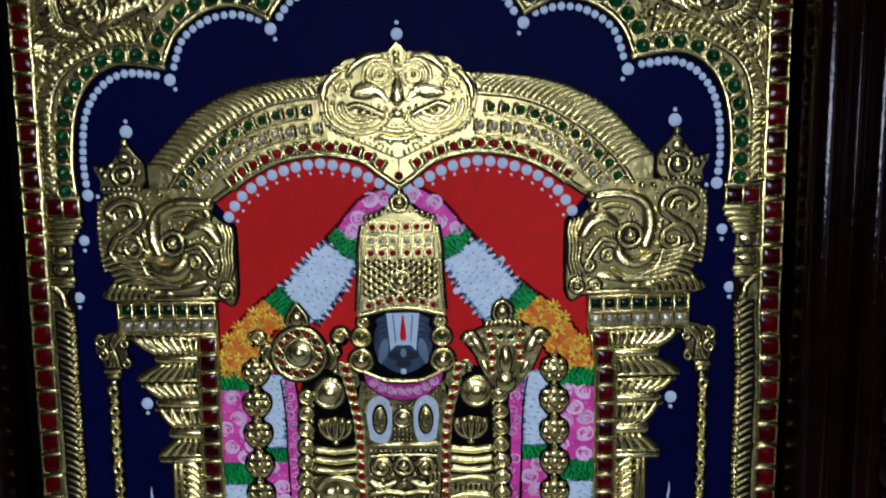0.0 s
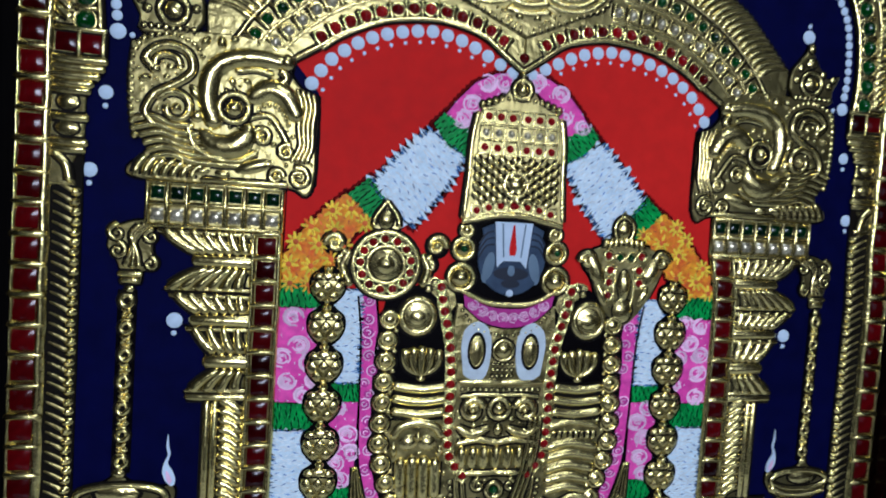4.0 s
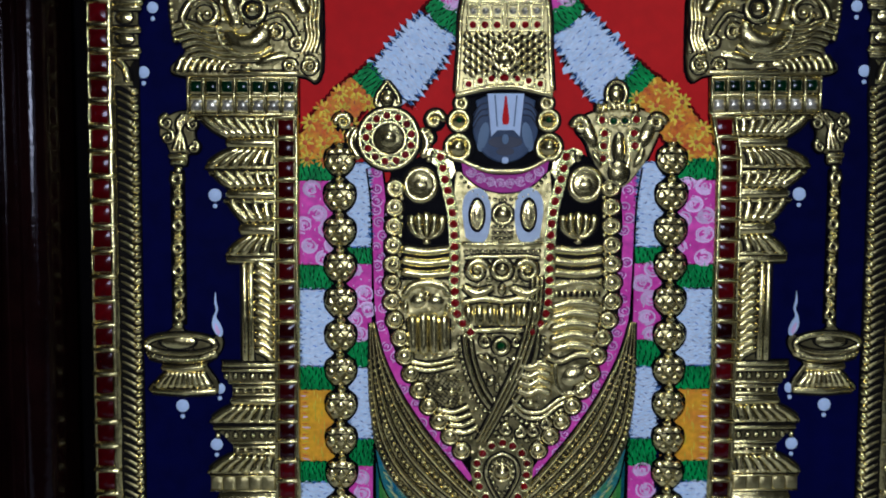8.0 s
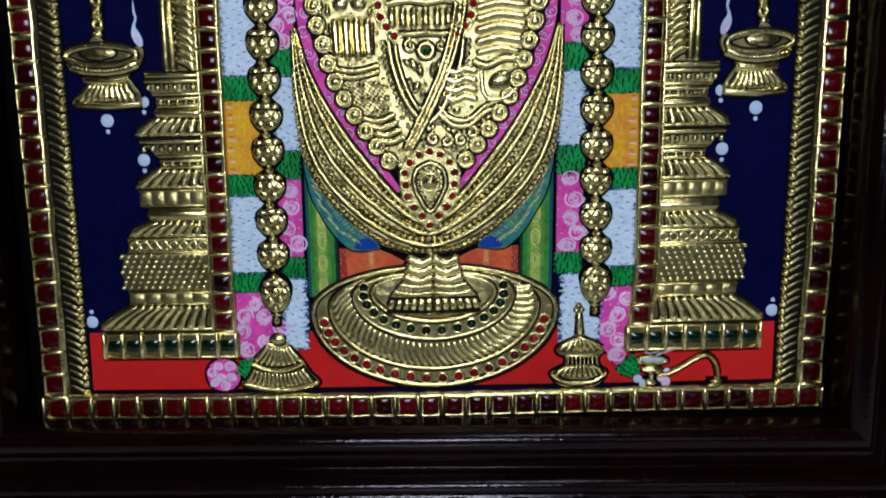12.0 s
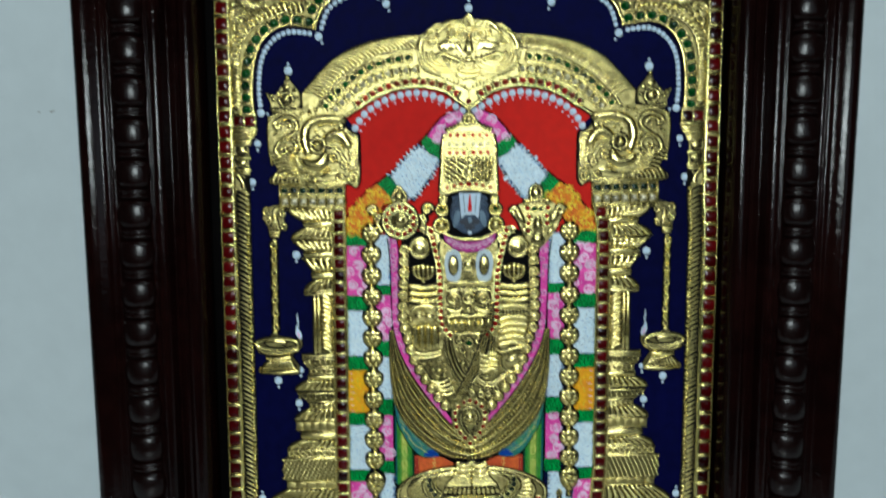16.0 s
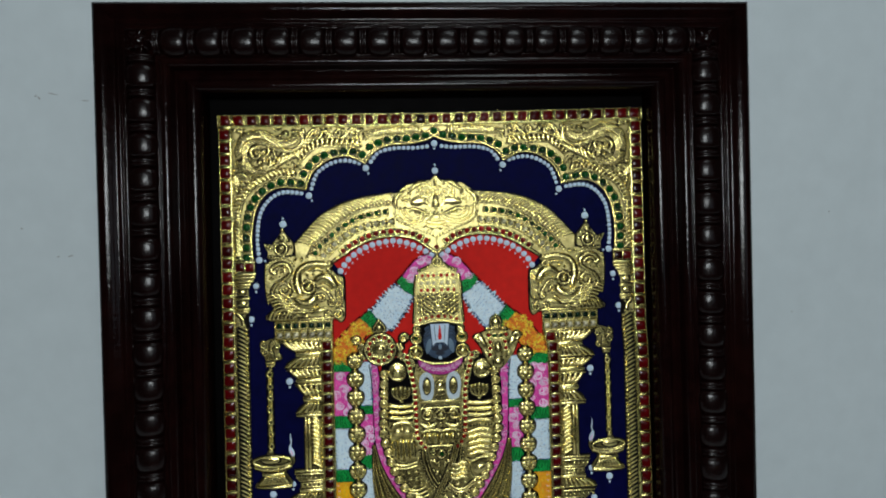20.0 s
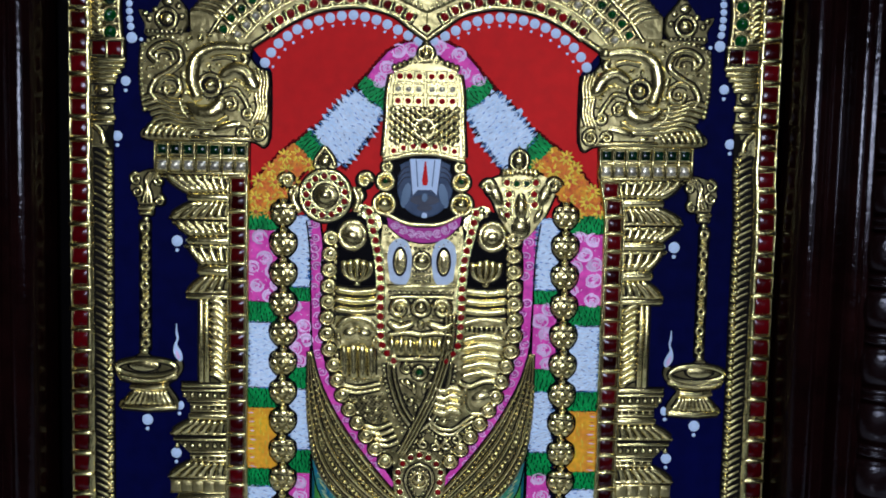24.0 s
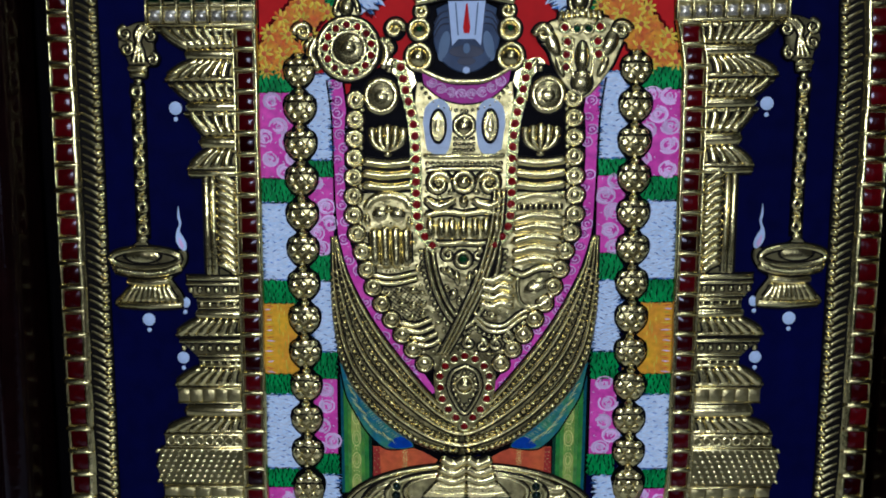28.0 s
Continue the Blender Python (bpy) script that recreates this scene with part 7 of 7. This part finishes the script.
for x, z in spots:
    b.ring(x, z, 2.5, None, 0.65, 2.4, 10)
med = part("medallion", b, root, "gold medallion ringed with small red stones")
for x, z in spots:
    piece("red_stone", RED_RD_S, med, x, z, 2.5)

# ---- vessels at the foot
b = Build()
lined(b, smooth((-88.5, 170.6), (-93.4, 164), (-98, 159), (-103, 154), (-105.5, 149.5), (-107.5, 144), (-111, 139.2), (-106, 136.6), (-88, 133.8), (-70, 136.8), (-65, 140), (-70, 145.5), (-73.5, 151), (-77, 156), (-83.4, 164), n=3), 1.5, 0.6, 1.4)
b.dome(-88.5, 166.0, 4.6, 3.6, 1.5, 2.2, 12, 4)
b.tube(smooth((-94, 163.4), (-88.5, 161.4), (-83, 163.4)), 1.0, 1.6, 1.2, 6)
b.flutes(oval(-88.6, 163.4, 7, 3.2, 9, 200, 340), oval(-89, 156.4, 14.6, 5.4, 9, 200, 340), 9, 1.45, 1.5, 0.0, 0.0, 0.7)
b.tube(smooth((-104.4, 151.6), (-97, 148.4), (-89, 147.2), (-81, 148.6), (-74.2, 152)), 1.35, 1.6, 1.2, 7)
b.flutes(oval(-88.8, 149.6, 15.6, 4.6, 9, 195, 345), oval(-88.4, 143.4, 20.4, 5.2, 9, 197, 343), 14, 1.35, 1.6, 0.0, 0.0, 0.75)
b.tube(smooth((-109.6, 139.6), (-99, 137.0), (-88, 135.9), (-77, 137.2), (-66.4, 140.2)), 1.5, 1.6, 1.0, 7)
part("bell_cup", b, root, "embossed gold ribbed bell-shaped cup")
b = Build()
lined(b, smooth((86.2, 186.4), (83.6, 183.4), (85, 179), (84.2, 171), (83.4, 167), (77.5, 163.4), (73.6, 158.4), (75.2, 155.4), (78.6, 154.2), (78.6, 149.4), (74.4, 147), (70.2, 143.6), (76.4, 136.8), (87.4, 135.9), (98, 136.8), (103.4, 144.4), (100, 147.4), (98.4, 149.6), (98.4, 154.4), (101.4, 157.4), (97.6, 163.4), (90.6, 167), (89.6, 171), (88.2, 179), (89, 183.4), n=3), 1.5, 0.6, 1.5)
for x, z in ((86.2, 184.6), (84.6, 182), (87.8, 182)):
    b.dome(x, z, 1.5, None, 1.5, 1.6, 8, 3)
b.tube([(86.3, 180), (86.6, 174), (86.8, 168)], lambda t: 1.0 + 0.7 * t, 1.5, 1.2, 6)
for i in range(7):
    t = (i - 3) / 3
    b.tube(bezier((87 + 2.4 * t, 165.6 - abs(t)), (87.4 + 9 * t, 164.0 - 1.6 * abs(t)), (87.4 + 11.6 * t, 158.2 + 0.9 * t * t), 6), lambda u: 0.9 + 0.85 * u, 1.6, 1.2, 6)
b.tube([(79.4, 154.8), (88, 154.4), (97.8, 154.8)], 0.6, 1.4, 1.0, 5)
b.use(BLACK).plate(rect(79.8, 149.6, 97.6, 154.2), 1.4, 1.62, 0.1)
b.use(GOLD)
b.bare = True
for i in range(8):
    b.tube([(80.4 + i * 2.37, 149.8), (80.4 + i * 2.37, 154)], 0.62, 1.6, 1.3, 5)
b.bare = False
for i in range(9):
    t = (i - 4) / 4
    b.tube(bezier((87.6 + 7.6 * t, 148.8 - 0.5 * t * t), (87.4 + 11.6 * t, 147.6 - 0.8 * t * t), (87.2 + 13.0 * t, 142.4 + 1.6 * t * t), 6), lambda u: 0.75 + 0.55 * u, 1.6, 1.2, 6)
b.tube(smooth((71.4, 143.2), (78, 139.4), (87, 138.2), (96, 139.6), (102.2, 143.8)), 1.1, 1.5, 1.0, 6)
part("lidded_pot", b, root, "embossed gold lidded pot with a tall finial and slotted belly", True)
b = Build()
for x, z, r in ((121.6, 140.2, 2.7), (124.6, 137.6, 2.3), (138.0, 138.4, 3.0), (135.2, 140.6, 2.2), (138.6, 144.8, 2.0)):
    b.use(BLACK).dome(x, z, r + 0.6, None, 0.36, 0.2, 10, 2)
    b.use(PINK_LIGHT if x > 130 else OFF_WHITE).dome(x, z, r, None, 0.5, 0.5, 10, 2)
b.use(WHITE_STROKE)
for x, z, l, a in ((131, 156.2, 9, 0.25), (138, 156.6, 12, 0.22), (127, 155.8, 6, -0.3), (133, 154.8, 8, 0.5)):
    dash(b, x, z, l, a, 0.7, 0.8)
b.use(BLACK)
hold = smooth((133.4, 142.4), (139, 143.4), (145.6, 146.6), (152.8, 151.1), (158, 153.6), (162.4, 154.0), (166, 150.6), (167.8, 146), (168.2, 142.6))
for poly in (oval(130, 151.4, 10.4, 4.4, 20), oval(130.2, 145.4, 7.4, 3.0, 16), rect(124.4, 135.6, 133.6, 142.6), rect(161.4, 134.6, 174.4, 141.6)):
    b.plate(poly, 0, 0.5, 0.1)
b.tube(hold, 2.9, 0.2, 0.2, 4)
b.use(GOLD)
b.bare = True
b.dome(130, 151.2, 9.2, 3.2, 0.5, 1.0, 18, 3)
b.ring(130, 151.6, 7.9, 2.0, 0.75, 0.9, 20)
b.use(OFF_WHITE).dome(130, 151.9, 6.6, 1.3, 1.35, 0.2, 16, 2)
b.use(GOLD)
b.dome(130.2, 145.6, 6.4, 2.1, 0.5, 1.5, 14, 3)
b.tube([(129.4, 143.4), (129.2, 140.6)], 1.5, 0.6, 1.2, 6)
b.dome(129.0, 137.8, 3.8, 1.9, 0.5, 1.5, 12, 3)
b.tube(hold, lambda t: 1.75 - 0.35 * t, 0.5, 1.1, 7)
b.dome(168.2, 141.0, 1.9, 1.6, 0.6, 1.6, 10, 3)
b.dome(167.8, 138.6, 3.6, 1.5, 0.5, 1.6, 12, 3)
b.tube([(163.2, 135.9), (172.6, 135.9)], 1.0, 0.5, 1.1, 6)
part("incense_spoon", b, root, "small gold spoon lamp with a curved handle beside pale blossoms", True)
